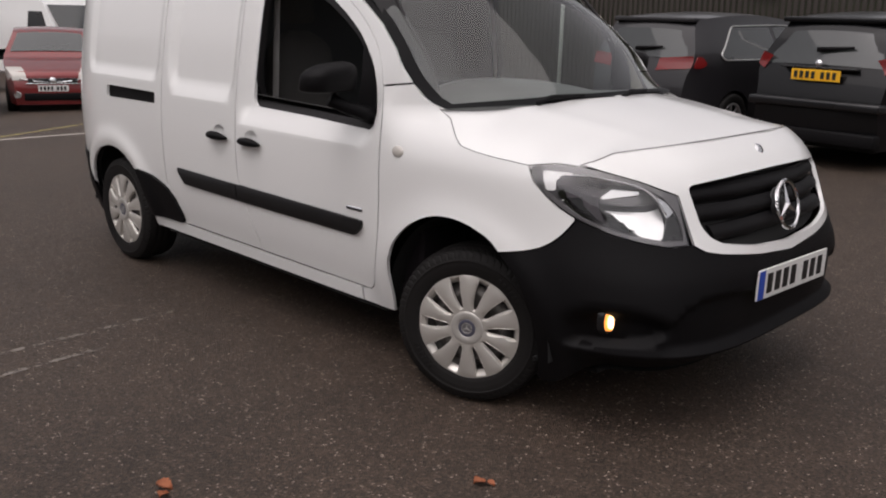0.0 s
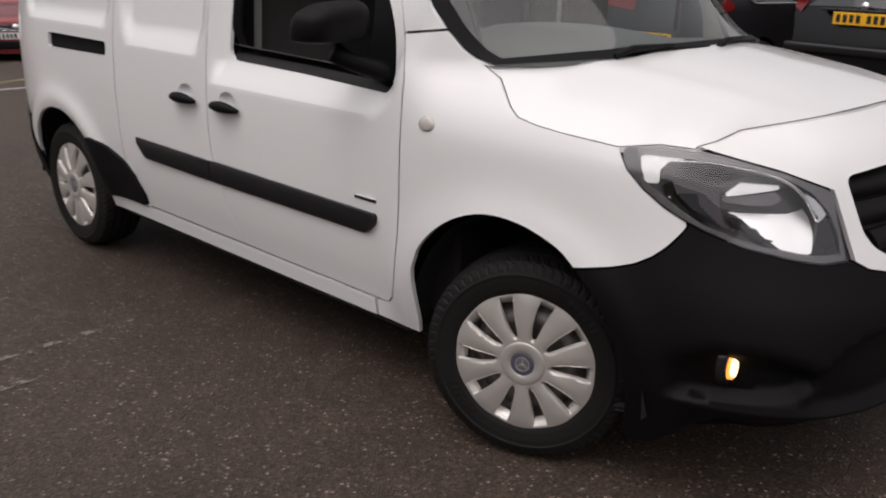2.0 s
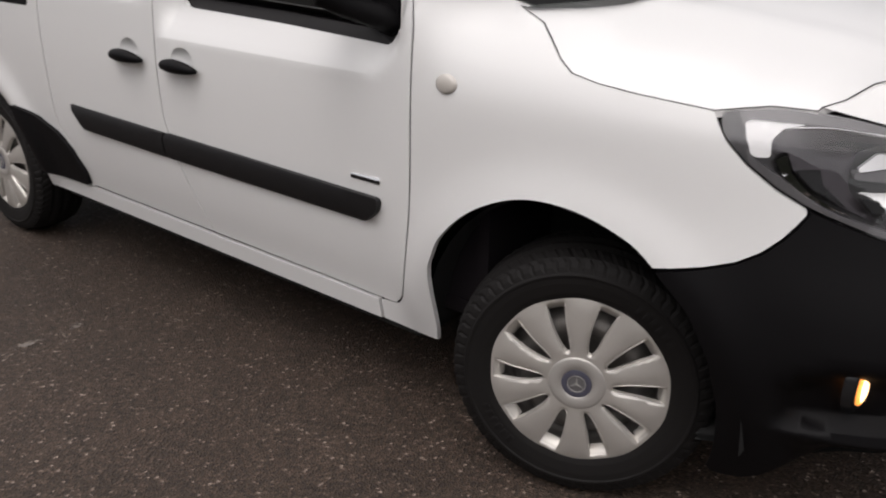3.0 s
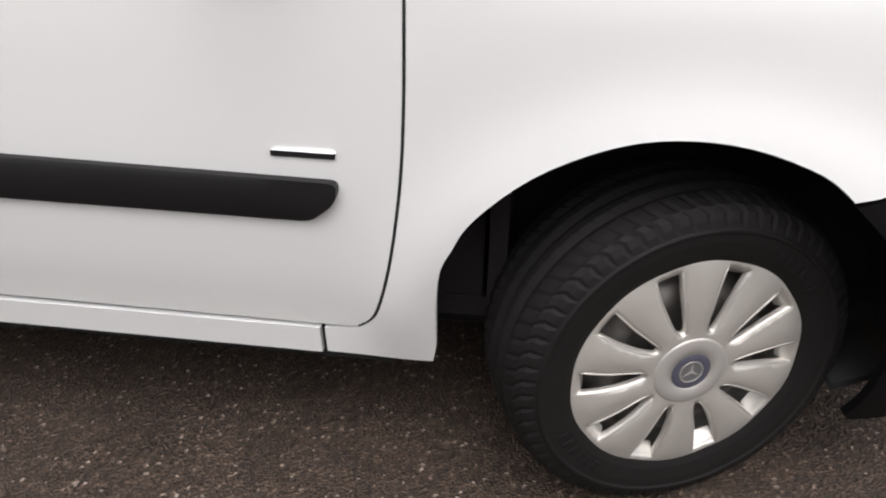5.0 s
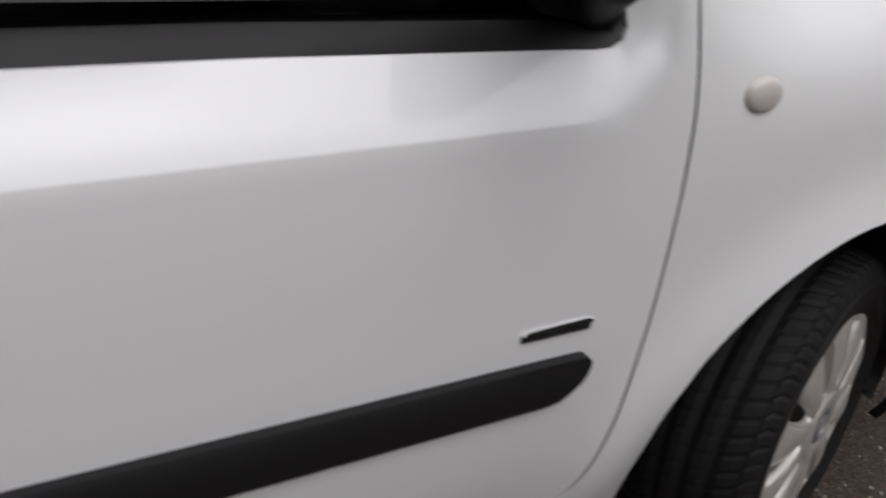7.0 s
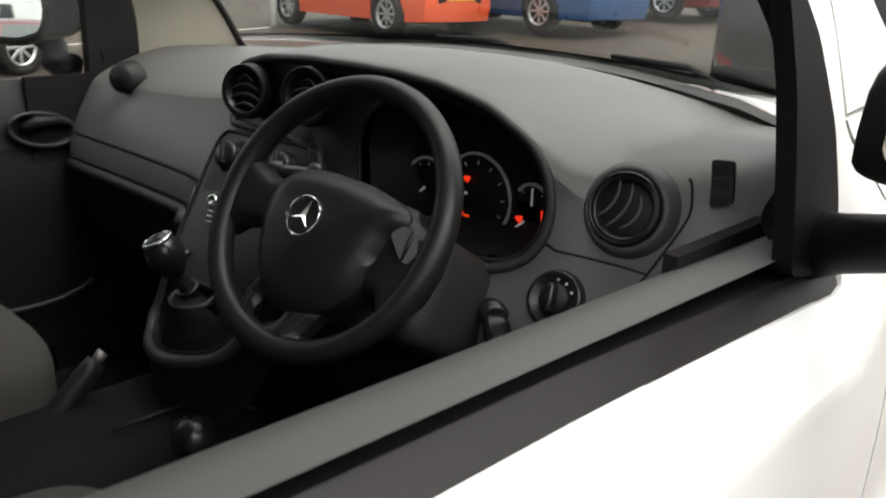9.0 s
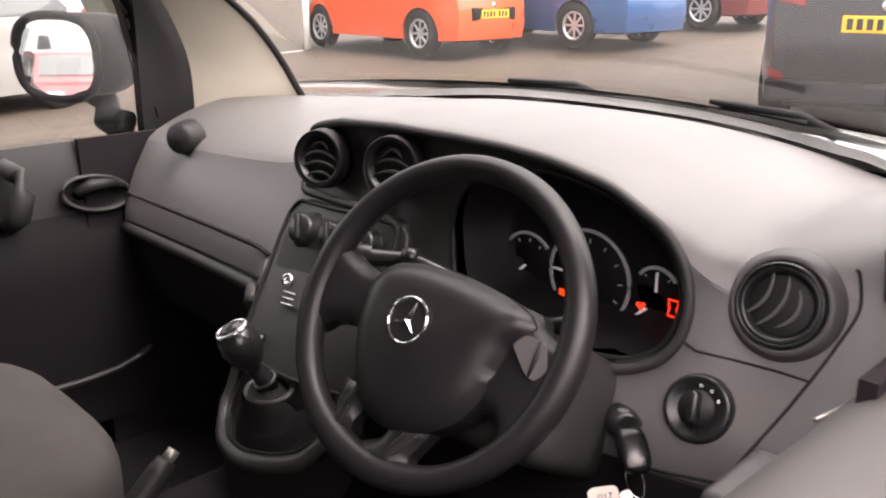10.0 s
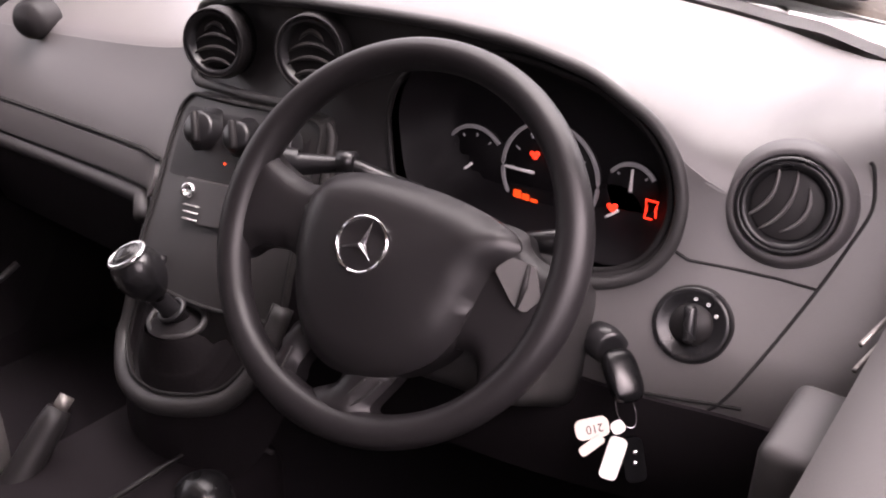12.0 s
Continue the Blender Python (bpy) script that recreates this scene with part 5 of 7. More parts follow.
KN = Vector((-0.86, -0.18, 0.48))
for (y, z, r) in ((0.054, 1.004, 0.0255), (-0.016, 1.008, 0.0225), (-0.085, 1.012, 0.0225)):
    c = face_at(y, z, 0.012)
    k = cpart("heater_knob", disc(bmesh.new(), c, KN, [(0, 0.030), (r * 0.70, 0.030), (r * 0.86, 0.026), (r * 0.98, 0.008), (r * 1.22, 0.004), (r * 1.28, -0.008)], 32), BLACK_GLOSS, console, "round black heater knob")
    cpart("knob_ridge", box(bmesh.new(), (-0.0045, -r * 0.8, 0.024), (0.0045, r * 0.8, 0.037), 0.003, Matrix.Translation(c) @ KN.to_track_quat("Z", "Y").to_matrix().to_4x4() @ Matrix.Rotation(radians(20), 4, "Z")), DASH_DARK, k)
cpart("knob_light", disc(bmesh.new(), face_at(-0.008, 0.985, 0.028), KN, [(0, 0.0015), (0.0016, 0.001), (0.002, 0)], 10), RED_SCREEN, console)
cpart("socket_panel", sheet(bmesh.new(), rounded([(0.060, 0.955), (-0.040, 0.963), (-0.045, 0.920), (0.036, 0.913)], 0.006), (), face_at, 0.03, 0.006, False, 0.022), DOOR_TRIM, console, "grey socket panel")
cpart("aux_socket", disc(bmesh.new(), face_at(0.040, 0.945, 0.023), KN, [(0.0, 0.002), (0.005, 0.002), (0.006, 0.006), (0.009, 0.006), (0.010, 0.0)], 24), CHROME, console, "chrome-ringed socket")
for i, zz in enumerate((0.931, 0.924, 0.917)):
    cpart("printed_line", tube(bmesh.new(), [face_at(0.040 - 0.003 * i, zz, 0.024), face_at(0.012 - 0.002 * i, zz + 0.002, 0.024)], 0.0010, 5), PLATE_W, console)
cpart("console_button", box(bmesh.new(), (-0.008, -0.014, -0.006), (0.008, 0.014, 0.006), 0.004, Matrix.Translation(face_at(0.06, 0.862, 0.02))), BLACK_GLOSS, console)
# lower tunnel, floor and gear lever
tun = bmesh.new()
box(tun, (-1.30, -0.13, 0.36), (-0.72, 0.13, 0.655), 0.05, None, 3)
cpart("tunnel", tun, material("black_tunnel_cover", (0.011, 0.0090, 0.0104), 0.8, 0, 0.2, 10, 0, 60, 0, 0.1), van, "charcoal floor tunnel")
cpart("cab_floor", box(bmesh.new(), (-1.56, -0.78, 0.34), (-0.30, 0.78, 0.38)), CARPET, van, smooth_faces=False)
cpart("footwell_wall", box(bmesh.new(), (-0.34, -0.80, 0.35), (-0.31, 0.80, 1.06)), CARPET, van, smooth_faces=False)
for ms in (1, -1):
    part("footwell_side", box(bmesh.new(), (-0.66, ms * 0.765 - 0.008, 0.36), (-0.30, ms * 0.765 + 0.008, 1.06)), CARPET, van, smooth_faces=False)
gl = new("gear_lever")
gl.parent = van
U_LINE = [(-0.735, 0.100, 0.860), (-0.757, 0.112, 0.810), (-0.782, 0.115, 0.752), (-0.812, 0.085, 0.728), (-0.840, 0.030, 0.726), (-0.848, -0.020, 0.730), (-0.838, -0.070, 0.738), (-0.812, -0.115, 0.752), (-0.775, -0.135, 0.79), (-0.735, -0.14, 0.85)]
u_curve = [Vector((lerp_knots(t, [(i, p[0]) for i, p in enumerate(U_LINE)]), lerp_knots(t, [(i, p[1]) for i, p in enumerate(U_LINE)]), lerp_knots(t, [(i, p[2]) for i, p in enumerate(U_LINE)]))) for t in np.linspace(0, len(U_LINE) - 1, 48)]
u_mid = Vector((-0.775, -0.012, 0.79))
cpart("gaiter_surround", tube(bmesh.new(), u_curve, 0.0125, 10), CONSOLE_GREY, gl, "dark grey gaiter surround")
cpart("surround_groove", tube(bmesh.new(), [p.lerp(u_mid, 0.085) + Vector((-0.002, 0, 0.010)) for p in u_curve], 0.0018, 6), DARK, gl)
cpart("surround_skirt", grid(bmesh.new(), lambda a, b: u_curve[min(47, int(round(a * 47)))].lerp(u_mid, -0.10 * b) + Vector((0, 0, -0.10 * b)), 47, 3), LOWER, gl)


def gaiter(a, b):
    p = u_curve[min(47, int(round(a * 47)))]
    top = Vector((-0.798, -0.010, 0.812)) + Vector((-0.030 * math.sin(math.pi * a), 0.036 * math.cos(math.pi * a), -0.006 * math.sin(math.pi * a)))
    q = p.lerp(top, b)
    q.z -= 0.030 * math.sin(math.pi * b) * (1 + 0.25 * math.sin(b * 26))
    return q


GAITER = material("gaiter_vinyl", (0.011, 0.0095, 0.0105), 0.6, 0, 0.2, 20, 0.1, 200, 0, 0.1)
cpart("gaiter", grid(bmesh.new(), gaiter, 47, 14), GAITER, gl, "black vinyl gaiter")
cpart("gaiter_collar", tube(bmesh.new(), [(-0.790 - 0.030 * math.cos(t), -0.010 + 0.038 * math.sin(t), 0.812 - 0.006 * math.cos(t)) for t in np.linspace(0, 2 * math.pi, 32, endpoint=False)], 0.0045, 8, True), CONSOLE_GREY, gl, "dark grey gaiter collar")
cpart("gaiter_cap", disc(bmesh.new(), (-0.790, -0.010, 0.812), (0, 0, 1), [(0.0, 0.012), (0.018, 0.006), (0.036, -0.004)], 28), GAITER, gl)
cpart("lever_shaft", tube(bmesh.new(), [(-0.790, -0.013, 0.812), (-0.800, -0.008, 0.836), (-0.808, -0.002, 0.85), (-0.818, 0.004, 0.868)], [0.015, 0.012, 0.012, 0.016], 12), BLACK_GLOSS, gl)
cpart("shaft_ring", tube(bmesh.new(), [(-0.796 - 0.014 * math.cos(t), -0.010 + 0.014 * math.sin(t), 0.829 - 0.007 * math.cos(t)) for t in np.linspace(0, 2 * math.pi, 24, endpoint=False)], 0.0035, 6, True), BLACK_GLOSS, gl)
kb = bmesh.new()
bmesh.ops.create_uvsphere(kb, u_segments=28, v_segments=18, radius=1.0)
km = Matrix.Translation((-0.824, 0.002, 0.889)) @ Vector((-0.35, 0.20, 0.91)).to_track_quat("Z", "Y").to_matrix().to_4x4()
for v in kb.verts:
    x, y, z = v.co
    k = 1.0 if z > 0 else 1.0 - 0.28 * z * z
    v.co = km @ Vector((x * 0.0295 * k, y * 0.0295 * k, z * (0.034 if z > 0 else 0.046)))
knob = cpart("gear_knob", kb, BLACK_GLOSS, gl, "black gear knob with a chrome cap")
cpart("knob_cap", tube(bmesh.new(), [km @ Vector((0.0215 * math.cos(t), 0.0215 * math.sin(t), 0.0245)) for t in np.linspace(0, 2 * math.pi, 40, endpoint=False)], 0.0034, 8, True), CHROME, knob)
cpart("knob_top", disc(bmesh.new(), km @ Vector((0, 0, 0.0285)), km.to_3x3() @ Vector((0, 0, 1)), [(0, 0.003), (0.013, 0.002), (0.0185, -0.002)], 28), material("dark_knob_cap", (0.05, 0.049, 0.05), 0.3, 0.3, 0.1, 60), knob, "dark glossy knob cap")
hb = new("handbrake")
hb.parent = van
cpart("brake_grip", tube(bmesh.new(), [(-1.16, 0.080, 0.46), (-1.05, 0.080, 0.575), (-0.925, 0.080, 0.697), (-0.910, 0.080, 0.711)], [0.026, 0.022, 0.018, 0.015], 16), DASH_DARK, hb, "charcoal handbrake grip")
cpart("brake_button", tube(bmesh.new(), [(-0.912, 0.080, 0.709), (-0.897, 0.080, 0.723)], 0.0095, 14), STEEL, hb, "dull metal release button")
cpart("cup_holder", disc(bmesh.new(), (-0.862, -0.118, 0.668), (0, 0, 1), [(0.0, 0.006), (0.016, 0.004), (0.030, -0.006), (0.036, -0.03)], 32), BLACK_GLOSS, van, "black cup holder")
cpart("tray_edge", tube(bmesh.new(), [(-0.96, -0.062, 0.668), (-0.88, -0.062, 0.668), (-0.825, -0.063, 0.668), (-0.792, -0.075, 0.668), (-0.780, -0.10, 0.668), (-0.775, -0.145, 0.668)], 0.0035, 8), DASH_DARK, van)

# ---- steering wheel ----
W_C, W_T, W_Y = Vector((-0.802, -0.357, 1.026)), radians(32), radians(6.5)
w_n = Vector((-math.cos(W_T) * math.cos(W_Y), -math.cos(W_T) * math.sin(W_Y), math.sin(W_T)))
w_r = Vector((math.sin(W_Y), -math.cos(W_Y), 0))
w_u = w_n.cross(w_r) * -1
w_u = w_u if w_u.z > 0 else -w_u


def wp(a, b, h=0.0):
    """A place on the steering wheel: a to the driver's right, b up, h towards the driver."""
    return W_C + w_r * a + w_u * b + w_n * h


wheel = new("steering_wheel")
wheel.parent = van
tagged(wheel, "black four-spoke steering wheel")
rm = bmesh.new()
RR, TR = 0.1695, 0.0145
rings = []
for i in range(112):
    t = 2 * math.pi * i / 112
    d = Vector((math.cos(t), math.sin(t)))
    fat = 1.0 + 0.16 * max(0.0, math.cos(t - radians(-5))) ** 8 + 0.16 * max(0.0, -math.cos(t - radians(-5))) ** 8 + 0.2 * max(0.0, math.cos(t - radians(-104))) ** 10
    rings.append([rm.verts.new(wp(d.x * (RR + TR * fat * math.cos(k)), d.y * (RR + TR * fat * math.cos(k)), 0.0175 * math.sin(k))) for k in np.linspace(0, 2 * math.pi, 14, endpoint=False)])
for i in range(112):
    a, b = rings[i], rings[(i + 1) % 112]
    for k in range(14):
        rm.faces.new((a[k], b[k], b[(k + 1) % 14], a[(k + 1) % 14]))
cpart("wheel_rim", rm, WHEEL_SKIN, wheel)
PAD = rounded([(-0.089, 0.025), (-0.093, -0.013), (-0.085, -0.050), (-0.071, -0.084), (-0.052, -0.110), (-0.026, -0.125), (0.005, -0.127), (0.046, -0.115), (0.076, -0.094), (0.091, -0.069), (0.100, -0.028), (0.105, -0.008), (0.127, 0.016), (0.117, 0.028), (0.085, 0.040), (0.045, 0.048), (-0.002, 0.052), (-0.037, 0.052), (-0.070, 0.045)], 0.016)
PAD_EDGE = dense(PAD, 0.004)


def pad_at(a, b, out=0.0):
    d = min(math.hypot(a - p, b - r) for p, r in PAD_EDGE)
    return wp(a, b, out + 0.004 + 0.017 * min(1.0, d / 0.022) ** 0.5 + 0.012 * min(1.0, d / 0.075))


cpart("airbag_pad", sheet(bmesh.new(), PAD, (), pad_at, 0.0085, 0.035), WHEEL_SKIN, wheel, "smooth black airbag cover")


def spoke(poly, rise, r=0.010):
    """A spoke: a slab with rounded shoulders, its middle higher than its edges by rise."""
    out = rounded(poly, r)
    edge = dense(out, 0.004)
    def at_(a, b, o=0.0):
        d = min(math.hypot(a - p, b - q) for p, q in edge)
        k = smooth(0.10, 0.165, math.hypot(a, b))
        return wp(a, b, o - 0.010 + 0.010 * min(1.0, d / 0.010) ** 0.5 + rise * min(1.0, d / 0.02) + 0.006 * k)
    cpart("spoke", sheet(bmesh.new(), out, (), at_, 0.009, 0.02), WHEEL_SKIN, wheel)


spoke([(-0.06, 0.036), (-0.105, 0.030), (-0.138, 0.042), (-0.168, 0.060), (-0.175, 0.0), (-0.168, -0.055), (-0.152, -0.052), (-0.139, -0.037), (-0.102, -0.034), (-0.085, -0.052), (-0.06, -0.06)], 0.003)
spoke([(0.08, 0.0), (0.085, 0.036), (0.105, 0.036), (0.124, 0.032), (0.130, 0.019), (0.146, 0.010), (0.172, 0.012), (0.174, -0.03), (0.164, -0.07), (0.135, -0.100), (0.117, -0.105), (0.113, -0.086), (0.106, -0.077), (0.085, -0.076), (0.065, -0.09), (0.06, -0.05)], 0.004)
spoke([(-0.058, -0.08), (-0.078, -0.10), (-0.082, -0.130), (-0.098, -0.154), (-0.082, -0.170), (-0.058, -0.172), (-0.057, -0.150), (-0.053, -0.117), (-0.040, -0.105)], 0.005, 0.007)
spoke([(-0.015, -0.105), (0.045, -0.108), (0.040, -0.120), (0.024, -0.150), (0.05, -0.162), (0.02, -0.178), (-0.04, -0.180), (-0.050, -0.160), (-0.043, -0.154), (-0.013, -0.136), (-0.010, -0.122)], 0.005, 0.006)
INLAY = rounded([(0.109, -0.004), (0.122, 0.009), (0.143, 0.006), (0.155, -0.019), (0.144, -0.033), (0.133, -0.029)], 0.005)
cpart("spoke_inlay", sheet(bmesh.new(), INLAY, (), lambda a, b, o=0.0: wp(a, b, o + 0.010), 0.014, 0.006), DASH, wheel, "grey spoke inlay")
cpart("inlay_fold", tube(bmesh.new(), [wp(0.138, 0.006, 0.010), wp(0.139, -0.012, 0.011), wp(0.137, -0.030, 0.010)], [0.0015, 0.003, 0.0015], 6), DASH_DARK, wheel)
for line in (((-0.062, -0.118), (-0.066, -0.140), (-0.072, -0.162)), ((0.020, -0.124), (0.004, -0.146), (-0.022, -0.166)), ((0.036, -0.122), (0.022, -0.142), (0.0, -0.160))):
    cpart("spoke_groove", tube(bmesh.new(), [wp(a, b, 0.0075) for a, b in spline(list(line), 6)], 0.0011, 6), CONSOLE_GREY, wheel)
sm = bmesh.new()
sc, sr, s0 = (-0.006, -0.014), 0.0245, radians(76)
tube(sm, [wp(sc[0] + sr * math.cos(t), sc[1] + sr * math.sin(t), 0.032) for t in np.linspace(0, 2 * math.pi, 44, endpoint=False)], 0.0017, 8, True)
top = sm.verts.new(wp(sc[0], sc[1], 0.0365))
tips, dips = [], []
for k in range(3):
    t = s0 + k * 2 * math.pi / 3
    tips.append(sm.verts.new(wp(sc[0] + sr * math.cos(t), sc[1] + sr * math.sin(t), 0.032)))
    t += math.pi / 3
    dips.append(sm.verts.new(wp(sc[0] + 0.0036 * math.cos(t), sc[1] + 0.0036 * math.sin(t), 0.031)))
for k in range(3):
    sm.faces.new((top, tips[k], dips[k]))
    sm.faces.new((top, dips[k], tips[(k + 1) % 3]))
cpart("wheel_star", sm, CHROME, wheel, "chrome three-pointed star", False)
colm = Matrix.Translation(W_C) @ Matrix(((-w_n.x, w_r.x, w_u.x, 0), (-w_n.y, w_r.y, w_u.y, 0), (-w_n.z, w_r.z, w_u.z, 0), (0, 0, 0, 1)))
cpart("column_shroud", box(bmesh.new(), (0.045, -0.085, -0.115), (0.30, 0.150, 0.025), 0.03, colm, 4), CONSOLE_GREY, van, "grey steering column shroud")
cpart("column_stalk", tube(bmesh.new(), [wp(0.05, 0.0, -0.07), wp(0.11, 0.03, -0.05), wp(0.145, 0.036, -0.045)], [0.009, 0.009, 0.013], 10), BLACK_GLOSS, van, "black column stalk")
STALK = Vector((-0.74, -0.168, 1.035))
stalk_l = cpart("column_stalk", tube(bmesh.new(), [STALK + Vector((0.06, -0.13, -0.02)), STALK + Vector((0.03, -0.06, 0.004)), STALK + Vector((0.004, -0.01, 0.0)), STALK], [0.008, 0.008, 0.012, 0.016], 12), BLACK_GLOSS, van, "black column stalk")
cpart("stalk_end", disc(bmesh.new(), STALK, (-0.55, 0.75, 0.25), [(0, 0.014), (0.010, 0.012), (0.016, 0.004), (0.018, -0.008)], 24), BLACK_GLOSS, stalk_l)
cpart("stalk_mark", tube(bmesh.new(), [STALK + Vector((-0.014, -0.006, 0.005)), STALK + Vector((-0.013, -0.017, 0.004))], 0.0017, 6), PLATE_W, stalk_l)
cpart("stalk_collar", tube(bmesh.new(), [STALK + Vector((0.022, -0.052, 0.008)), STALK + Vector((0.028, -0.068, 0.008))], [0.011, 0.012], 14), BLACK_GLOSS, stalk_l)

# ignition and keys
IGN = Vector((-0.668, -0.517, 0.907))
cpart("ignition_barrel", disc(bmesh.new(), IGN, (-0.62, -0.72, 0.15), [(0, 0.004), (0.010, 0.006), (0.017, 0.006), (0.020, -0.02)], 28), BLACK_GLOSS, van, "black ignition lock")
KEY_BLACK = material("black_key_plastic", (0.005, 0.005, 0.0055), 0.2, 0, 0.1, 30, 0, 60, 0, 0.3)
keys = thing("car_keys", "black car key with white tags hanging from the ignition", "keys")
fob = bmesh.new()
fm = Matrix.Translation((-0.695, -0.545, 0.900)) @ Vector((-0.45, -0.62, -0.64)).to_track_quat("Z", "Y").to_matrix().to_4x4()
bmesh.ops.create_uvsphere(fob, u_segments=24, v_segments=16, radius=1.0)
for v in fob.verts:
    q = [math.copysign(abs(c) ** 0.65, c) for c in v.co]
    v.co = fm @ Vector((q[0] * 0.017, q[1] * 0.0085, q[2] * 0.026))
cpart("key_head", fob, KEY_BLACK, keys, "black key head")
for k in (-1, 1):
    cpart("key_badge", disc(bmesh.new(), fm @ Vector((0.004 * k, -0.0085, -0.004)), fm.to_3x3() @ Vector((0, -1, 0)), [(0.0, 0.0008), (0.0026, 0.0006)], 12), CHROME, keys)
K_N = Vector((-0.72, -0.55, 0.42)).normalized()
K_R = Vector((0.60, -0.80, 0.0)).normalized()
K_U = K_N.cross(K_R)
K_U = K_U if K_U.z > 0 else -K_U
K_R = K_U.cross(K_N)
K_C = Vector((-0.7045, -0.5565, 0.871))


def kp(a, b, h=0.0):
    """A place in the plane of the hanging tags, in millimetres from the ring: across, up, and towards the driver."""
    return K_C + K_R * (a / 1000) + K_U * (b / 1000) + K_N * (h / 1000)


cpart("key_ring", tube(bmesh.new(), [kp(9 * math.cos(t) - 4 * math.sin(t), 16 * math.sin(t), 0) for t in np.linspace(0, 2 * math.pi, 28, endpoint=False)], 0.0009, 6, True), CHROME, keys, "steel key ring")
TAG = material("white_tag_plastic", (0.82, 0.80, 0.76), 0.45, 0, 0.04, 30)


def tag(name, ca, cb, w, h, turn, lift, r, mat=TAG, label="white plastic tag", thick=2.5):
    t = radians(turn)
    bm = bmesh.new()
    ring = rounded([(-w / 2, -h / 2), (w / 2, -h / 2), (w / 2, h / 2), (-w / 2, h / 2)], r, 6)
    rows = [[bm.verts.new(kp(ca + a * math.cos(t) - b * math.sin(t), cb + a * math.sin(t) + b * math.cos(t), lift + z)) for a, b in ring] for z in (0, thick)]
    n = len(ring)
    for i in range(n):
        bm.faces.new((rows[0][i], rows[0][(i + 1) % n], rows[1][(i + 1) % n], rows[1][i]))
    bm.faces.new(rows[1])
    bm.faces.new(rows[0][::-1])
    return cpart(name, bm, mat, keys, label, False)


tag("key_tag", -13, -43, 17, 40, -18, 3, 6)
PINK_TAG = material("off_white_tag", (0.66, 0.58, 0.53), 0.5, 0, 0.06, 40)
tag("key_tag", -32, -16, 32, 19, 12, 0, 8, PINK_TAG, "off-white tag with dark figures")
tag("key_tag", -33, -31, 26, 9, 36, 4, 4, PINK_TAG, "off-white key blade")
tag("key_tag", -9, -14, 13, 12, 30, 4, 6)
tag("spare_fob", 8, -46, 20, 42, 8, -9, 8, KEY_BLACK, "black spare fob", 8)
for k in (-1, 1):
    cpart("fob_button", disc(bmesh.new(), kp(9, -44 + 5 * k, 0), K_N, [(0, 0.001), (0.002, 0.0008), (0.0025, 0)], 12), CHROME, keys)
fc = bpy.data.curves.new("figures", "FONT")
fc.body, fc.size, fc.align_x, fc.align_y = "210", 0.011, "CENTER", "CENTER"
fo = bpy.data.objects.new("figures", fc)
fme = bpy.data.meshes.new_from_object(fo)
bpy.data.objects.remove(fo)
fb = bmesh.new()
fb.from_mesh(fme)
for v in fb.verts:
    a, b = -v.co.x * 1000, -v.co.y * 1000
    t = radians(12)
    v.co = kp(-30 + a * math.cos(t) - b * math.sin(t), -16 + a * math.sin(t) + b * math.cos(t), 2.8)
cpart("tag_figures", fb, INK, keys, "dark figures on a tag", False)

# ---- doors, pillars and seats inside ----
P_FRONT = [(1.07, -0.27, 0.735), (1.12, -0.315, 0.725), (1.21, -0.365, 0.712), (1.28, -0.41, 0.700), (1.335, -0.46, 0.695), (1.42, -0.55, 0.685), (1.55, -0.68, 0.66), (1.70, -0.86, 0.61)]
P_REAR = [(1.07, -0.43, 0.790), (1.17, -0.437, 0.780), (1.285, -0.475, 0.772), (1.40, -0.56, 0.765), (1.52, -0.70, 0.75), (1.60, -0.84, 0.73), (1.70, -1.02, 0.70)]


def pillar_at(a, b, ms):
    z = 1.05 + 0.66 * a
    f = (lerp_knots(z, [(q[0], q[1]) for q in P_FRONT]), lerp_knots(z, [(q[0], q[2]) for q in P_FRONT]))
    r = (lerp_knots(z, [(q[0], q[1]) for q in P_REAR]), lerp_knots(z, [(q[0], q[2]) for q in P_REAR]))
    if ms > 0:
        wide = 0.085 * smooth(1.60, 1.10, z)
        f = (f[0] + 0.7 * wide, f[1] - wide)
    bow = 0.012 * math.sin(math.pi * b)
    return Vector((f[0] + (r[0] - f[0]) * b, ms * (f[1] + (r[1] - f[1]) * b - bow), z))


# the driver's side trim is coloured charcoal to stand for its backlit shade
for ms, mat, lab in ((1, HEADLINER, "cream windscreen pillar trim"), (-1, DASH_DARK, "windscreen pillar trim, its shade put into a dark colour")):
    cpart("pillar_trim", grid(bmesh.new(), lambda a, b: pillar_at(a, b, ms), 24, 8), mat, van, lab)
    cpart("pillar_seal", tube(bmesh.new(), [pillar_at(i / 20, 0.0, ms) + Vector((0.006, 0, 0)) for i in range(21)], 0.008, 8), SEAL, van, "black windscreen pillar seal")
D_Y = 0.772
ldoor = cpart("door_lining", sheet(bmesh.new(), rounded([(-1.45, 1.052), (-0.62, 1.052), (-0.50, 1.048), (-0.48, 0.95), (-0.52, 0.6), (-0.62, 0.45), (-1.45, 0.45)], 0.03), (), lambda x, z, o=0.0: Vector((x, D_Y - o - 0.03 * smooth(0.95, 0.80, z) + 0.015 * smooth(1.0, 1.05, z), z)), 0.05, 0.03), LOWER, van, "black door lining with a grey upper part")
LU = rounded([(-1.45, 1.055), (-0.62, 1.055), (-0.50, 1.050), (-0.48, 0.93), (-0.596, 0.844), (-0.65, 0.819), (-0.81, 0.90), (-1.45, 0.93)], 0.03)
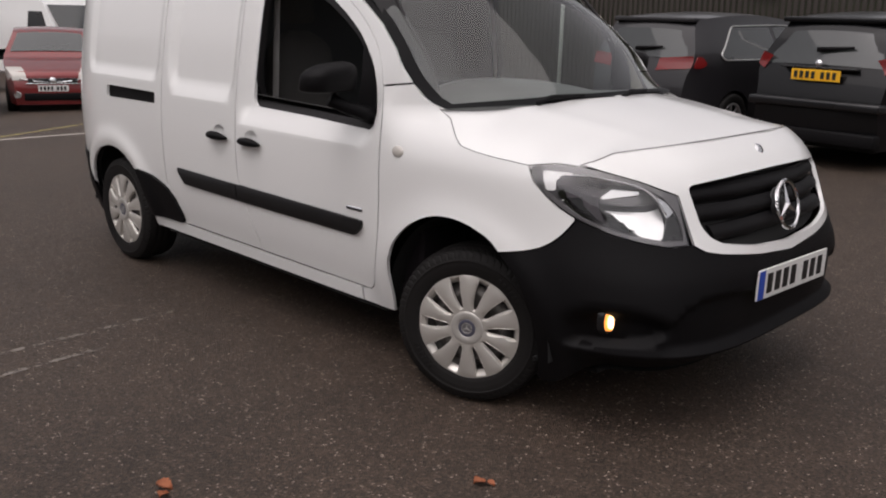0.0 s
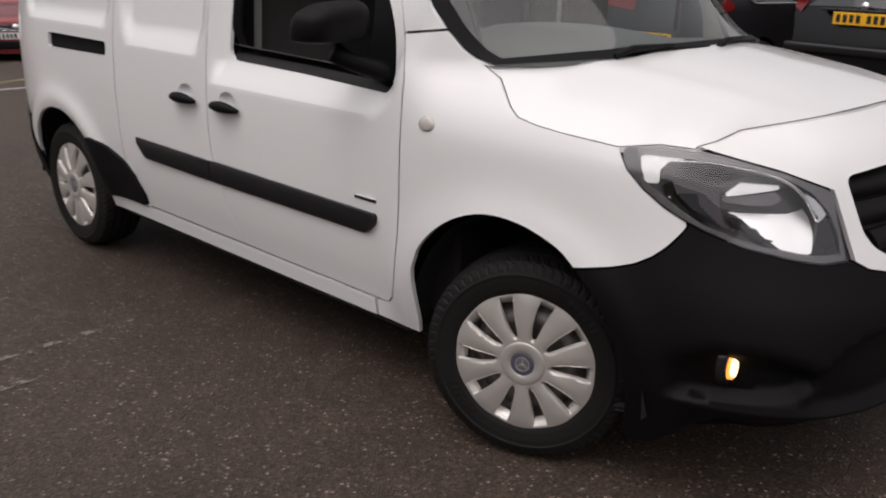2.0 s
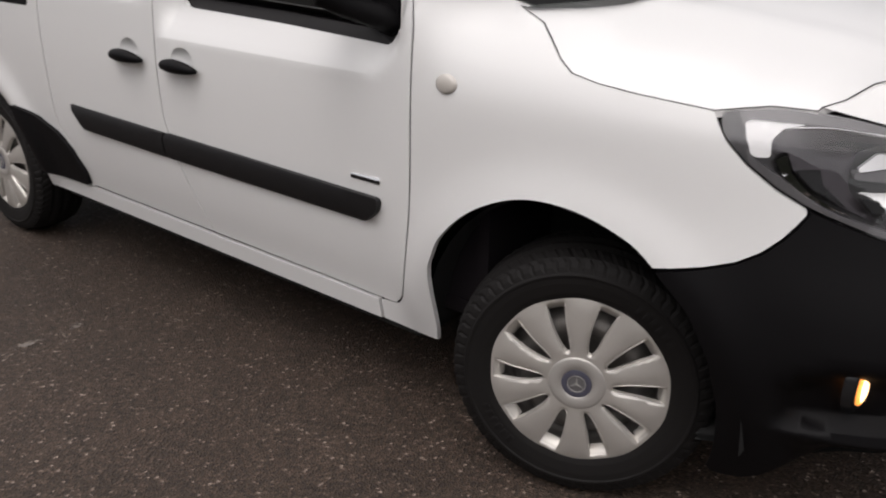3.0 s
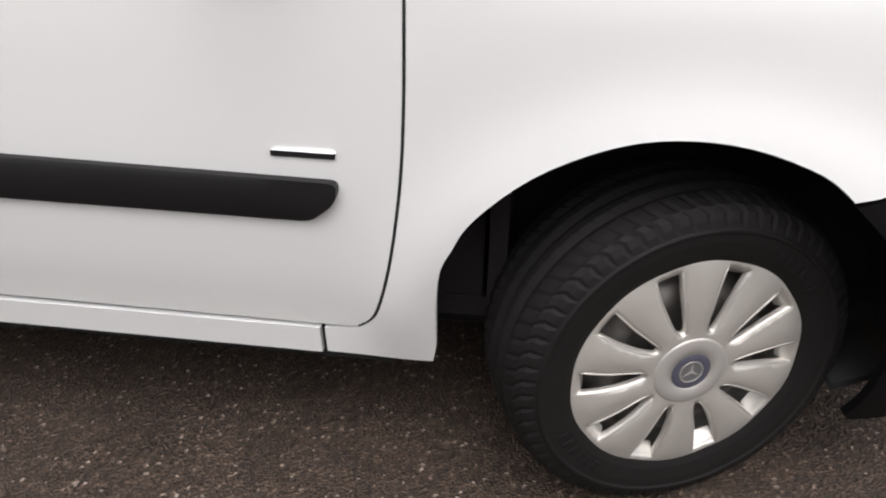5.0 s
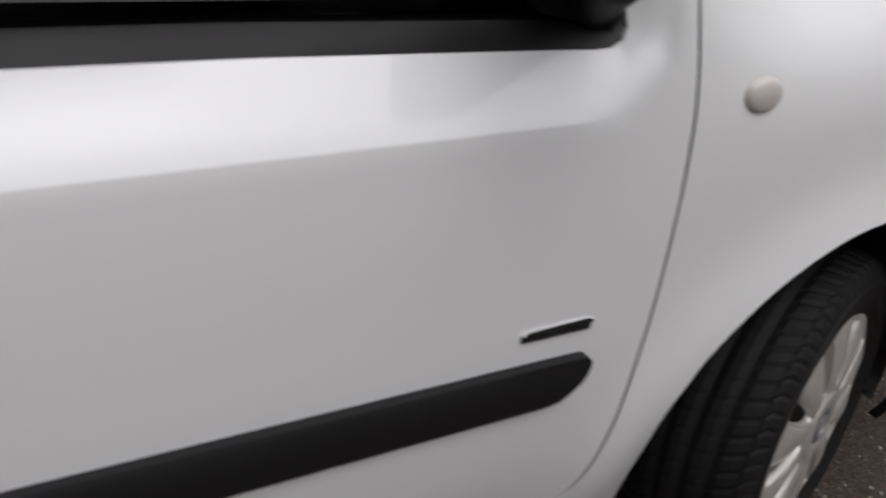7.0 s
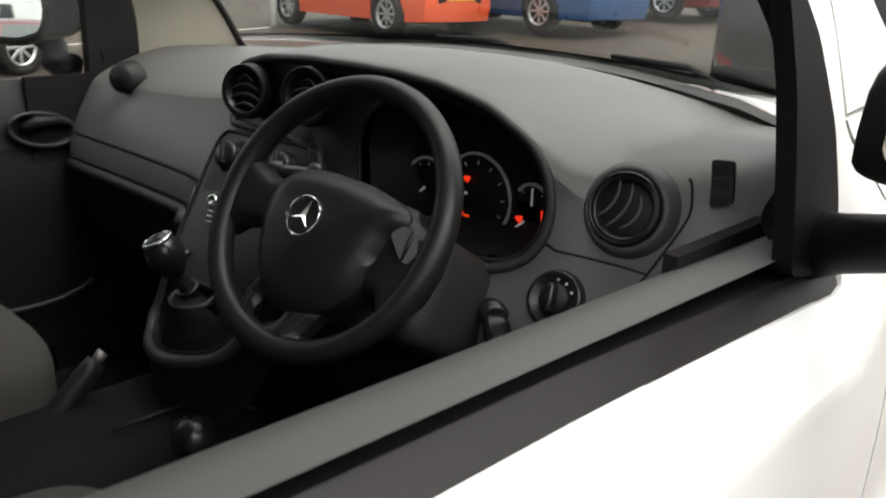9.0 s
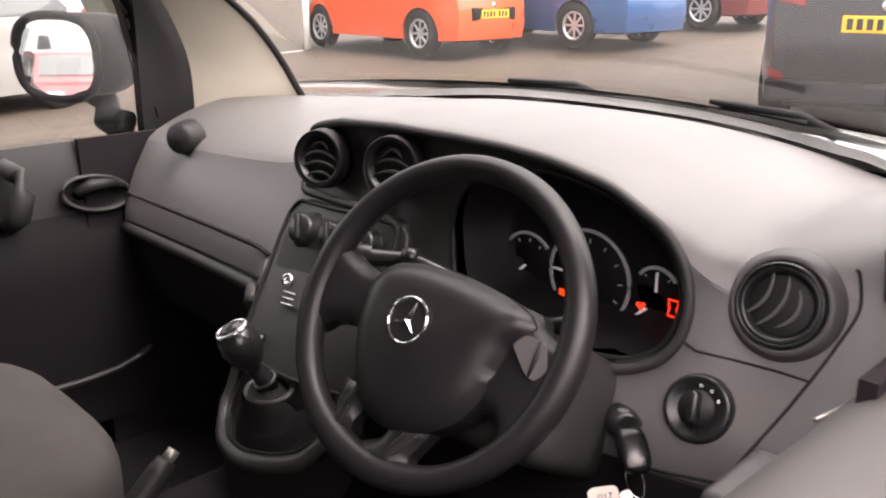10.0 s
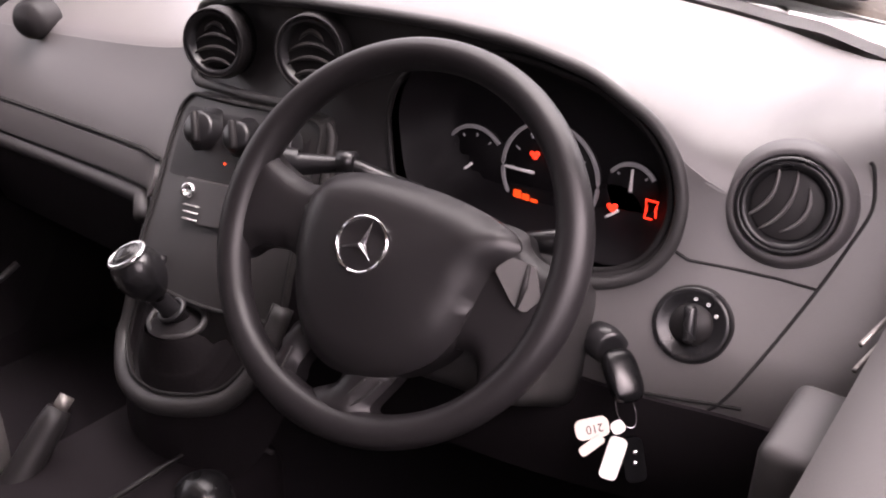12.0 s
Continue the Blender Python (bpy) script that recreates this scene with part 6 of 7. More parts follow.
cpart("door_lining_top", sheet(bmesh.new(), LU, (), lambda x, z, o=0.0: Vector((x, D_Y - 0.006 - o + 0.015 * smooth(1.0, 1.05, z), z)), 0.05, 0.012), DOOR_TRIM, ldoor, "grey upper door trim")


def hcup(a, b):
    t = a * 2 * math.pi
    return Vector((-0.688 + 0.070 * b * math.cos(t), D_Y - 0.020 + 0.018 * (1 - b * b), 0.949 + 0.036 * b * math.sin(t) - 0.010 * b * math.cos(t)))


lh = cpart("door_release", grid(bmesh.new(), hcup, 32, 6), LOWER, ldoor, "oval inner door release")
cpart("release_rim", tube(bmesh.new(), [hcup(k / 32, 1.0) + Vector((0, -0.004, 0)) for k in range(32)], 0.0045, 8, True), DOOR_TRIM, lh)
cpart("release_lever", tube(bmesh.new(), [(-0.73, D_Y - 0.024, 0.955), (-0.70, D_Y - 0.03, 0.968), (-0.655, D_Y - 0.028, 0.968), (-0.632, D_Y - 0.022, 0.955)], [0.010, 0.014, 0.012, 0.006], 10), DASH_DARK, lh)
cpart("door_pull", tube(bmesh.new(), [(-0.86, 0.755, 1.03), (-0.845, 0.73, 1.015), (-0.838, 0.722, 0.975), (-0.848, 0.73, 0.93), (-0.865, 0.755, 0.91)], [0.016, 0.020, 0.021, 0.020, 0.016], 14), DOOR_TRIM, ldoor, "grey door pull")
cpart("door_pocket_edge", tube(bmesh.new(), [(-1.0, 0.72, 0.575), (-0.84, 0.72, 0.568), (-0.76, 0.72, 0.567), (-0.70, 0.72, 0.571), (-0.655, 0.72, 0.583), (-0.62, 0.72, 0.600)], 0.007, 8), DOOR_TRIM, ldoor, "grey door pocket edge")
cpart("tweeter_pod", disc(bmesh.new(), (-0.592, 0.555, 1.074), (-0.85, -0.50, 0.1), [(0, 0.016), (0.022, 0.014), (0.030, 0.005), (0.036, -0.03)], 28), DASH_DARK, dash, "dark tweeter pod")
lsail = rounded([(-0.548, 1.03), (-0.425, 1.06), (-0.428, 1.20), (-0.455, 1.29), (-0.49, 1.34), (-0.55, 1.34)], 0.015)
cpart("sail_lining", sheet(bmesh.new(), lsail, (), lambda x, z, o=0.0: Vector((x, 0.800 - o - 0.04 * (z - 1.05), z)), 0.04, 0.03), DASH_DARK, van, "dark door frame lining")
rdoor = cpart("door_lining", sheet(bmesh.new(), rounded([(-1.40, 1.035), (-0.56, 1.035), (-0.50, 0.95), (-0.48, 0.5), (-1.32, 0.45)], 0.02), (), lambda x, z, o=0.0: Vector((x, -0.765 + o + 0.02 * smooth(0.95, 0.82, z), z)), 0.05, 0.03), DASH_DARK, door_r, "charcoal door lining")
cpart("door_top_roll", grid(bmesh.new(), lambda a, b: Vector((-1.41 + 0.95 * a, -0.745 - 0.10 * b, 1.030 + 0.028 * math.sin(min(1.0, b * 1.15) * math.pi * 0.55) ** 0.8 + 0.008 * b - 0.026 * (-1.41 + 0.95 * a + 0.77))), 20, 10), material("grey_door_top", (0.054, 0.052, 0.051), 0.5, 0, 0.05, 4, 0.1, 900, 0, 0.4, 0.05), door_r, "grey door top trim")
cpart("door_pull", box(bmesh.new(), (-0.87, -0.755, 0.935), (-0.775, -0.708, 1.008), 0.010, None, 3), CONSOLE_GREY, rdoor, "grey door pull")
cpart("pull_well", box(bmesh.new(), (-1.15, -0.760, 0.90), (-0.86, -0.712, 0.955), 0.012, None, 3), LOWER, rdoor)
for dz in (0.0, 0.022):
    cpart("check_rod", tube(bmesh.new(), [(-0.60, -0.745, 0.985 + dz), (-0.73, -0.735, 1.0 + dz)], 0.0022, 6), STEEL, rdoor)


def seat(y0, y1, x1):
    s = new("seat")
    s.parent = van
    tagged(s, "grey cloth seat")
    cu = bmesh.new()
    def cush(a, b):
        t = a * 2 * math.pi
        ca, sa = math.cos(t), math.sin(t)
        ex = math.copysign(abs(ca) ** 0.45, ca)
        ey = math.copysign(abs(sa) ** 0.45, sa)
        k = math.sqrt(max(0.0, 1 - (2 * b - 1) ** 4)) * 0.98 + 0.02
        return Vector((x1 - 0.26 + 0.26 * ex * k, (y0 + y1) / 2 + (y1 - y0) / 2 * ey * k, 0.50 + 0.26 * b + 0.02 * ex))
    grid(cu, cush, 40, 14)
    cpart("seat_cushion", cu, SEAT, s)
    bk = bmesh.new()
    def back(a, b):
        t = a * 2 * math.pi
        ca, sa = math.cos(t), math.sin(t)
        ex = math.copysign(abs(ca) ** 0.5, ca)
        ey = math.copysign(abs(sa) ** 0.5, sa)
        k = (1 - 0.25 * b) * (1 - max(0.0, b - 0.9) * 6)
        return Vector((x1 - 0.50 - 0.10 * b + 0.08 * ex * k, (y0 + y1) / 2 + (y1 - y0) / 2 * ey * k, 0.74 + 0.62 * b))
    grid(bk, back, 40, 14)
    cpart("backrest", bk, SEAT, s)
    cpart("headrest", box(bmesh.new(), (x1 - 0.68, (y0 + y1) / 2 - 0.12, 1.38), (x1 - 0.58, (y0 + y1) / 2 + 0.12, 1.55), 0.04, None, 3), SEAT, s)


seat(0.10, 0.60, -0.925)
seat(-0.66, -0.20, -1.04)
belt = bmesh.new()
grid(belt, lambda a, b: Vector((-1.462 + 0.012 * a + 0.046 * (b - 0.5), -0.70 + 0.03 * a, 0.80 + 0.80 * a)), 12, 2)
grid(belt, lambda a, b: Vector((-1.462 + 0.012 * a + 0.046 * (b - 0.5), -0.6985 + 0.03 * a, 0.80 + 0.80 * a)), 12, 2)
cpart("seat_belt", belt, material("grey_belt_webbing", (0.42, 0.41, 0.40), 0.7, 0, 0.1, 40, 0.2, 900), van, "grey belt webbing hanging at the door pillar")

# wipers
def on_screen(u, v, h):
    return screen_at(u, v) + Vector((0.5, 0, 0.8)).normalized() * h


for u0, u1 in ((-0.04, -0.52), (0.52, 0.08)):
    w = new("wiper")
    w.parent = van
    part("wiper_blade", tube(bmesh.new(), [on_screen(u0 + (u1 - u0) * i / 14, 0.010 + 0.010 * i / 14, 0.010) for i in range(15)], [0.0045 + 0.003 * i / 14 for i in range(15)], 8), BLACK_TRIM, w)
    part("wiper_arm", tube(bmesh.new(), [on_screen(u1 - 0.06, 0.000, 0.010), on_screen(u1 + 0.02, 0.014, 0.022), on_screen((u0 + u1) / 2, 0.018, 0.022)], [0.010, 0.011, 0.005], 8), BLACK_TRIM, w)
cw = bmesh.new()
grid(cw, lambda a, b: screen_at(0.86 * (2 * a - 1), 0.0) + Vector((0.03 * b - 0.02, 0, -0.035 - 0.02 * b)), 30, 3)
part("scuttle", cw, BLACK_TRIM, van, "black scuttle panel")


# ---- parked cars ----
TAIL = material("red_tail_lens", (0.17, 0.010, 0.010), 0.2, 0, 0.1, 30, 0, 60, 0.6)
ALLOY = material("alloy_wheel", (0.55, 0.55, 0.56), 0.3, 0.8, 0.05, 20)
TYRE2 = bmesh.new()
lathe(TYRE2, [(0.19, -0.08), (0.22, -0.098), (0.27, -0.10), (0.30, -0.085), (0.31, -0.05), (0.31, 0.05), (0.30, 0.085), (0.27, 0.10), (0.22, 0.098), (0.19, 0.08)], 40, "y")
tyre_src = part("tyre", TYRE2, RUBBER)
RIM2 = bmesh.new()
lathe(RIM2, [(0.0, -0.055), (0.02, -0.062), (0.035, -0.055), (0.04, -0.03)], 24, "y")
lathe(RIM2, [(0.168, -0.07), (0.18, -0.085), (0.196, -0.088), (0.196, -0.06), (0.19, 0.02)], 40, "y")
for k in range(8):
    a = 2 * math.pi * k / 8
    box(RIM2, (0.02, -0.066, -0.017), (0.185, -0.05, 0.017), 0.005, Matrix.Rotation(a, 4, "Y"))
rim_src = part("rim", RIM2, ALLOY)
BACK2 = bmesh.new()
lathe(BACK2, [(0.0, -0.03), (0.195, -0.03)], 24, "y")
back_src = part("brake_disc", BACK2, DARK)
SHAPES = {
    "hatch": [(0.5, 0.14), (0.505, 0.30), (0.495, 0.44), (0.47, 0.53), (0.30, 0.635), (0.22, 0.665), (0.04, 0.94), (-0.06, 0.99), (-0.2, 1.0), (-0.38, 0.965), (-0.435, 0.90), (-0.475, 0.64), (-0.497, 0.5), (-0.505, 0.32), (-0.495, 0.16)],
    "suv": [(0.5, 0.16), (0.505, 0.34), (0.495, 0.50), (0.46, 0.58), (0.30, 0.655), (0.21, 0.68), (0.05, 0.93), (-0.06, 0.985), (-0.2, 1.0), (-0.38, 0.97), (-0.44, 0.92), (-0.48, 0.66), (-0.498, 0.52), (-0.505, 0.36), (-0.495, 0.18)],
}


def parked_car(label, paint, at, turn, L=3.9, W=1.7, H=1.5, base=2.5, shape="hatch", plate_mat=PLATE_Y, number=True, drop=0.0, plate_z=0.5, lamp=(0.60, 0.68, 0.62), trim=False, tumble=0.18, lean=0.0, wipe=0.70):
    """A parked car at the ground point at, its nose towards turn."""
    car = thing("parked_car", label, "car", at, turn, "parked cars")
    prof = spline([(x * L, z * H) for x, z in SHAPES[shape]], 4)
    belt = 0.64 * H
    nose_r = L / 2

    def half(x, z):
        taper = 1 - 0.20 * (abs(x) / nose_r) ** 6
        return (W / 2) * taper * (1 - 0.05 * smooth(0.35, 0.15, z / H)) - tumble * smooth(belt - 0.05, H, z) ** 1.15 - 0.014 * smooth(0.60 * H, 0.54 * H, z) * smooth(0.30 * H, 0.36 * H, z)

    def side(x, z, out=0.0):
        return Vector((x, -(half(x, z) + out), z))

    fx, rx = base / 2 + 0.03, -base / 2 + 0.03
    low = [(-0.495 * L, 0.16 * H)]
    for cx in (rx, fx):
        low += [(cx + 0.345 * math.cos(a), 0.31 + 0.345 * math.sin(a)) for a in np.linspace(math.pi + 0.25, -0.25, 14)]
    body = bmesh.new()
    for mir in (False, True):
        sheet(body, low + prof, (), side, 0.14, 0.03, mir)
    n = 8
    rows = []
    for x, z in prof:
        h = half(x, z)
        rows.append([body.verts.new((x + (0.05 * L / 4 if abs(x) > 0.45 * L else 0) * (1 - (2 * k / n - 1) ** 2) * (1 if x > 0 else -1), h * (2 * k / n - 1), z + 0.03 * (1 - (2 * k / n - 1) ** 2) * smooth(0.4 * H, H, z))) for k in range(n + 1)])
    for i in range(len(rows) - 1):
        for k in range(n):
            body.faces.new((rows[i][k], rows[i][k + 1], rows[i + 1][k + 1], rows[i + 1][k]))
    bo = part("body", body, paint, car)
    part("underside", box(bmesh.new(), (-0.46 * L, -W * 0.36, 0.2), (0.46 * L, W * 0.36, 0.62), 0.05), DARK, car, smooth_faces=False)

    def strip(i0, i1, inset_y, name, mat, lift=0.012, lab=""):
        """A patch of the outline's sweep: glass or trim across the car."""
        bm = bmesh.new()
        seg = [prof[min(len(prof) - 1, max(0, i))] for i in range(i0, i1 + 1)]
        m = len(seg) - 1
        def at_(a, b):
            k = a * m
            j = min(m - 1, int(k))
            t = k - j
            x, z = seg[j][0] + (seg[j + 1][0] - seg[j][0]) * t, seg[j][1] + (seg[j + 1][1] - seg[j][1]) * t
            d = Vector((seg[j + 1][1] - seg[j][1], 0, -(seg[j + 1][0] - seg[j][0]))).normalized()
            h = half(x, z) - inset_y
            e = 2 * b - 1
            return Vector((x + (0.05 * L / 4 if abs(x) > 0.45 * L else 0) * (1 - e * e) * (1 if x > 0 else -1), h * e, z + 0.03 * (1 - e * e) * smooth(0.4 * H, H, z))) + d * lift
        grid(bm, at_, max(2, m), 10)
        p = part(name, bm, mat, car, lab)
        return p

    def patch(name, end, z0, z1, e0, sg, mat):
        """A lens let into the nose or the tail, from e0 of the half width round to the corner."""
        zs = [q for q in prof if (q[0] > 0) == (end > 0) and q[1] < 0.72 * H]
        zs = sorted((q[1], q[0]) for q in zs)
        def at_(a, b):
            z = (z0 + (z1 - z0) * b + 0.03 * (a - 0.5) * (1 if end < 0 else 0)) * H
            e = e0 + (1.0 - e0) * a - (lean * b * (1 - a) if end < 0 else 0.0)
            x = float(np.interp(z, [q[0] for q in zs], [q[1] for q in zs]))
            return Vector((x + (0.05 * L / 4 if abs(x) > 0.45 * L else 0) * (1 - e * e) * end + 0.014 * end, sg * (half(x, z) * e + 0.012 * a), z + 0.03 * (1 - e * e) * smooth(0.4 * H, H, z)))
        part(name, grid(bmesh.new(), at_, 8, 4), mat, car)

    # glass: dark backing, then a shiny pane
    for name, i0, i1 in (("windscreen", 21, 24), ("rear_window", 41, 44)):
        strip(i0, i1, 0.09, name, CAR_GLASS, 0.012)
    zb, zt = belt + 0.02 * H, 0.925 * H
    for mir in (False, True):
        part("side_window", sheet(bmesh.new(), rounded([(0.17 * L, zb), (0.06 * L, zt - 0.03), (-0.01 * L, zt), (-0.085 * L, zt), (-0.085 * L, zb)], 0.03), (), side, 0.12, 0.01, mir, 0.006), CAR_GLASS, car)
        part("side_window", sheet(bmesh.new(), rounded([(-0.105 * L, zb), (-0.105 * L, zt), (-0.30 * L, zt - 0.02), (-0.385 * L, zb + 0.06), (-0.37 * L, zb)], 0.03), (), side, 0.12, 0.01, mir, 0.006), CAR_GLASS, car)
        sg = 1 if mir else -1
        mb = bmesh.new()
        box(mb, (0.13 * L - 0.05, sg * (W / 2 - 0.02), belt), (0.13 * L + 0.05, sg * (W / 2 + 0.17), belt + 0.14), 0.03)
        part("door_mirror", mb, BLACK_TRIM, car)
        hl = rounded([(0.355 * L, 0.50 * H), (0.41 * L, 0.56 * H), (0.46 * L, 0.53 * H), (0.485 * L, 0.46 * H), (0.44 * L, 0.42 * H)], 0.03)
        part("headlight", sheet(bmesh.new(), hl, (), side, 0.06, 0.02, mir, 0.008), INDICATOR, car)
        tl = rounded([(-0.468 * L, lamp[1] * H + 0.02), (-0.452 * L, lamp[1] * H + 0.01), (-0.437 * L, (lamp[0] + lamp[1]) * H / 2), (-0.457 * L, lamp[0] * H + 0.02), (-0.482 * L, lamp[0] * H + 0.02)], 0.03)
        part("tail_light", sheet(bmesh.new(), tl, (), side, 0.05, 0.02, mir, 0.010), TAIL, car)
        patch("tail_light", -1, lamp[0], lamp[1], lamp[2], sg, TAIL)
        patch("headlight", 1, 0.43, 0.575, 0.66, sg, INDICATOR)
        part("front_fog_lamp", disc(bmesh.new(), (0.50 * L, sg * W * 0.36, 0.26 * H), (1, sg * 0.35, 0), [(0.0, 0.03), (0.05, 0.03), (0.06, 0.035), (0.07, 0.0)], 20), PAINT_SILVER, car)
        part("grille_wing", tube(bmesh.new(), [(0.506 * L + 0.05, sg * 0.06, 0.405 * H), (0.506 * L + 0.03, sg * 0.34, 0.425 * H), (0.506 * L, sg * 0.56, 0.45 * H)], 0.013, 6), CHROME, car)
        if shape == "suv" and plate_z == 0.5:
            patch("reflector", -1, 0.255, 0.30, 0.86, sg, TAIL)
        if trim:
            edge = rounded([(0.17 * L, zb), (0.06 * L, zt - 0.03), (-0.01 * L, zt), (-0.105 * L, zt), (-0.30 * L, zt - 0.02), (-0.385 * L, zb + 0.06), (-0.37 * L, zb)], 0.05)
            part("window_trim", tube(bmesh.new(), [Vector((p.x, p.y * -sg, p.z)) for p in (side(a, b, 0.012) for a, b in dense(edge, 0.08))], 0.011, 6, True), PAINT_SILVER, car)
    # front and rear trim
    part("grille", box(bmesh.new(), (0.49 * L, -0.42, 0.40 * H), (0.506 * L + 0.04, 0.42, 0.455 * H), 0.012), BLACK_GLOSS, car)
    part("front_intake", box(bmesh.new(), (0.49 * L, -0.50, 0.19 * H), (0.507 * L + 0.045, 0.50, 0.28 * H), 0.015), BLACK_TRIM, car)
    part("grille_bar", box(bmesh.new(), (0.49 * L, -0.46, 0.385 * H), (0.506 * L + 0.048, 0.46, 0.398 * H), 0.004), CHROME, car)
    part("badge", disc(bmesh.new(), (0.506 * L + 0.045, 0, 0.43 * H), (1, 0, 0.1), [(0.0, 0.006), (0.045, 0.006), (0.055, 0)], 20), CHROME, car)
    part("rear_badge", disc(bmesh.new(), (-0.503 * L - 0.03, 0, (plate_z + 0.075) * H), (-1, 0, 0.1), [(0.0, 0.012), (0.028, 0.010), (0.036, 0)], 20), CHROME, car)
    if lean:
        part("bumper_ledge", box(bmesh.new(), (-0.528 * L, -W * 0.41, 0.395 * H), (-0.47 * L, W * 0.41, 0.45 * H), 0.02), PAINT_GREY, car, "grey bumper ledge")
        part("boot_handle", box(bmesh.new(), (-0.505 * L - 0.040, -0.40, (plate_z + 0.040) * H), (-0.48 * L, 0.40, (plate_z + 0.052) * H), 0.006), BLACK_GLOSS, car)
    if shape == "suv":
        part("rear_bumper_trim", box(bmesh.new(), (-0.52 * L, -W * 0.40, 0.17 * H), (-0.47 * L, W * 0.40, 0.26 * H), 0.02), BLACK_TRIM, car)
    part("rear_wiper", tube(bmesh.new(), [(-0.487 * L - 0.055 + 0.10 * (wipe - 0.70) * L, 0.06, wipe * H), (-0.482 * L - 0.045 + 0.10 * (wipe - 0.70) * L, -0.30, (wipe + 0.02) * H)], [0.026, 0.012], 8), BLACK_TRIM, car)
    part("spoiler", box(bmesh.new(), (-0.45 * L, -W * 0.34, 0.935 * H), (-0.38 * L, W * 0.34, 0.97 * H), 0.012), paint, car)
    if number:
        plate(car, (0.506 * L + 0.047, 0, 0.335 * H), 0, PLATE_W, band=False)
        if plate_z < 0.45:
            part("plate_recess", box(bmesh.new(), (-0.505 * L - 0.035, -0.42, (plate_z - 0.07) * H), (-0.48 * L, 0.42, (plate_z + 0.06) * H), 0.03), BLACK_TRIM, car)
        plate(car, (-0.507 * L - 0.043, 0, plate_z * H), 180, plate_mat, band=False)
    for wx in (fx, rx):
        for sg in (-1, 1):
            hub = new("wheel")
            hub.parent = car
            hub.matrix_basis = pose(wx, sg * (W / 2 - 0.115), 0.31, 0, 0, 0 if sg < 0 else 180)
            for src in (tyre_src, rim_src, back_src):
                c = src.copy()
                scene.collection.objects.link(c)
                c.parent = hub
    return car


PAINT_RED = material("dark_red_metallic", (0.20, 0.022, 0.022), 0.32, 0.35, 0.05, 3, 0, 60, 0.8)
PAINT_ORANGE = material("orange_red_paint", (0.72, 0.085, 0.020), 0.3, 0, 0.04, 3, 0, 60, 0.8)
PAINT_BLUE = material("blue_metallic", (0.018, 0.085, 0.24), 0.3, 0.4, 0.05, 3, 0, 60, 0.8)
PAINT_BLACK = material("black_metallic", (0.003, 0.003, 0.0038), 0.3, 0.0, 0.05, 3, 0, 60, 0.35, 0.25)
PAINT_GREY = material("dark_grey_metallic", (0.010, 0.0097, 0.011), 0.3, 0.2, 0.05, 3, 0, 60, 0.5, 0.35)
PAINT_CHARCOAL = material("charcoal_metallic", (0.018, 0.017, 0.019), 0.35, 0.0, 0.05, 3, 0, 60, 0.5, 0.4)
PAINT_SILVER = material("silver_metallic", (0.48, 0.48, 0.47), 0.3, 0.6, 0.04, 3, 0, 60, 0.8)


def lie(x, y):
    """The height of the car park's surface, which falls away behind the van and climbs ahead of it."""
    return -0.045 * max(0.0, -x - 3.5) * smooth(-3.5, -8.0, x) + 0.006 * smooth(-6.0, -3.5, x) * smooth(6.0, 2.0, x) + 0.025 * smooth(-2.2, -0.4, x) * smooth(2.6, 1.2, x) + 0.055 * max(0.0, x - 2.0) * smooth(1.5, 3.0, x) * smooth(90.0, 40.0, x)


parked_car("dark red metallic hatchback with a pale plate, facing out", PAINT_RED, (-16.44, 4.26, lie(-16.45, 3)), -22, 4.08, 1.69, 1.53, 2.6, "hatch")
parked_car("white estate car parked beside the dark red hatchback", WHITE, (-16.2, 2.05, lie(-16.2, 1)), -21, 4.3, 1.75, 1.5, 2.6, "hatch")
parked_car("orange-red hatchback parked at the end of its row", PAINT_RED, (-14.6, -2.1, lie(-14, -2)), 155, 3.9, 1.65, 1.5, 2.45, "hatch")
parked_car("black crossover with a yellow rear plate beside the fence", PAINT_BLACK, (-1.27, 8.05, 0), 84, 4.13, 1.71, 1.57, 2.53, "suv", plate_z=0.605, lamp=(0.64, 0.725, 0.90), tumble=0.27, lean=0.10, wipe=0.765)
parked_car("dark grey crossover with a pale window line by the fence", PAINT_CHARCOAL, (-3.50, 8.22, 0), 84, 4.16, 1.73, 1.53, 2.6, "suv", plate_z=0.40, lamp=(0.585, 0.675, 0.40), trim=True, tumble=0.22, wipe=0.73)
parked_car("bright orange-red small hatchback on silver wheels", PAINT_ORANGE, (7.80, 9.05, lie(7.80, 9)), 87, 3.6, 1.6, 1.49, 2.39, "hatch", plate_z=0.385, lamp=(0.56, 0.66, 0.70))
parked_car("blue metallic hatchback on multi-spoke wheels", PAINT_BLUE, (9.55, 7.75, lie(9.55, 8)), 86, 4.0, 1.7, 1.48, 2.5, "hatch")
parked_car("red hatchback parked at the far end of the row", PAINT_RED, (12.4, 7.5, lie(12.4, 8)), 88, 3.9, 1.68, 1.5, 2.5, "hatch")
parked_car("dark grey crossover with a yellow rear plate", PAINT_GREY, (7.02, 1.76, lie(7.02, 2) - 0.02), 15, 4.3, 1.8, 1.62, 2.6, "suv", plate_z=0.50, lamp=(0.58, 0.68, 0.7))
parked_car("silver hatchback parked across from the van", PAINT_SILVER, (0.99, 8.94, 0), 200, 3.6, 1.65, 1.5, 2.4, "hatch")


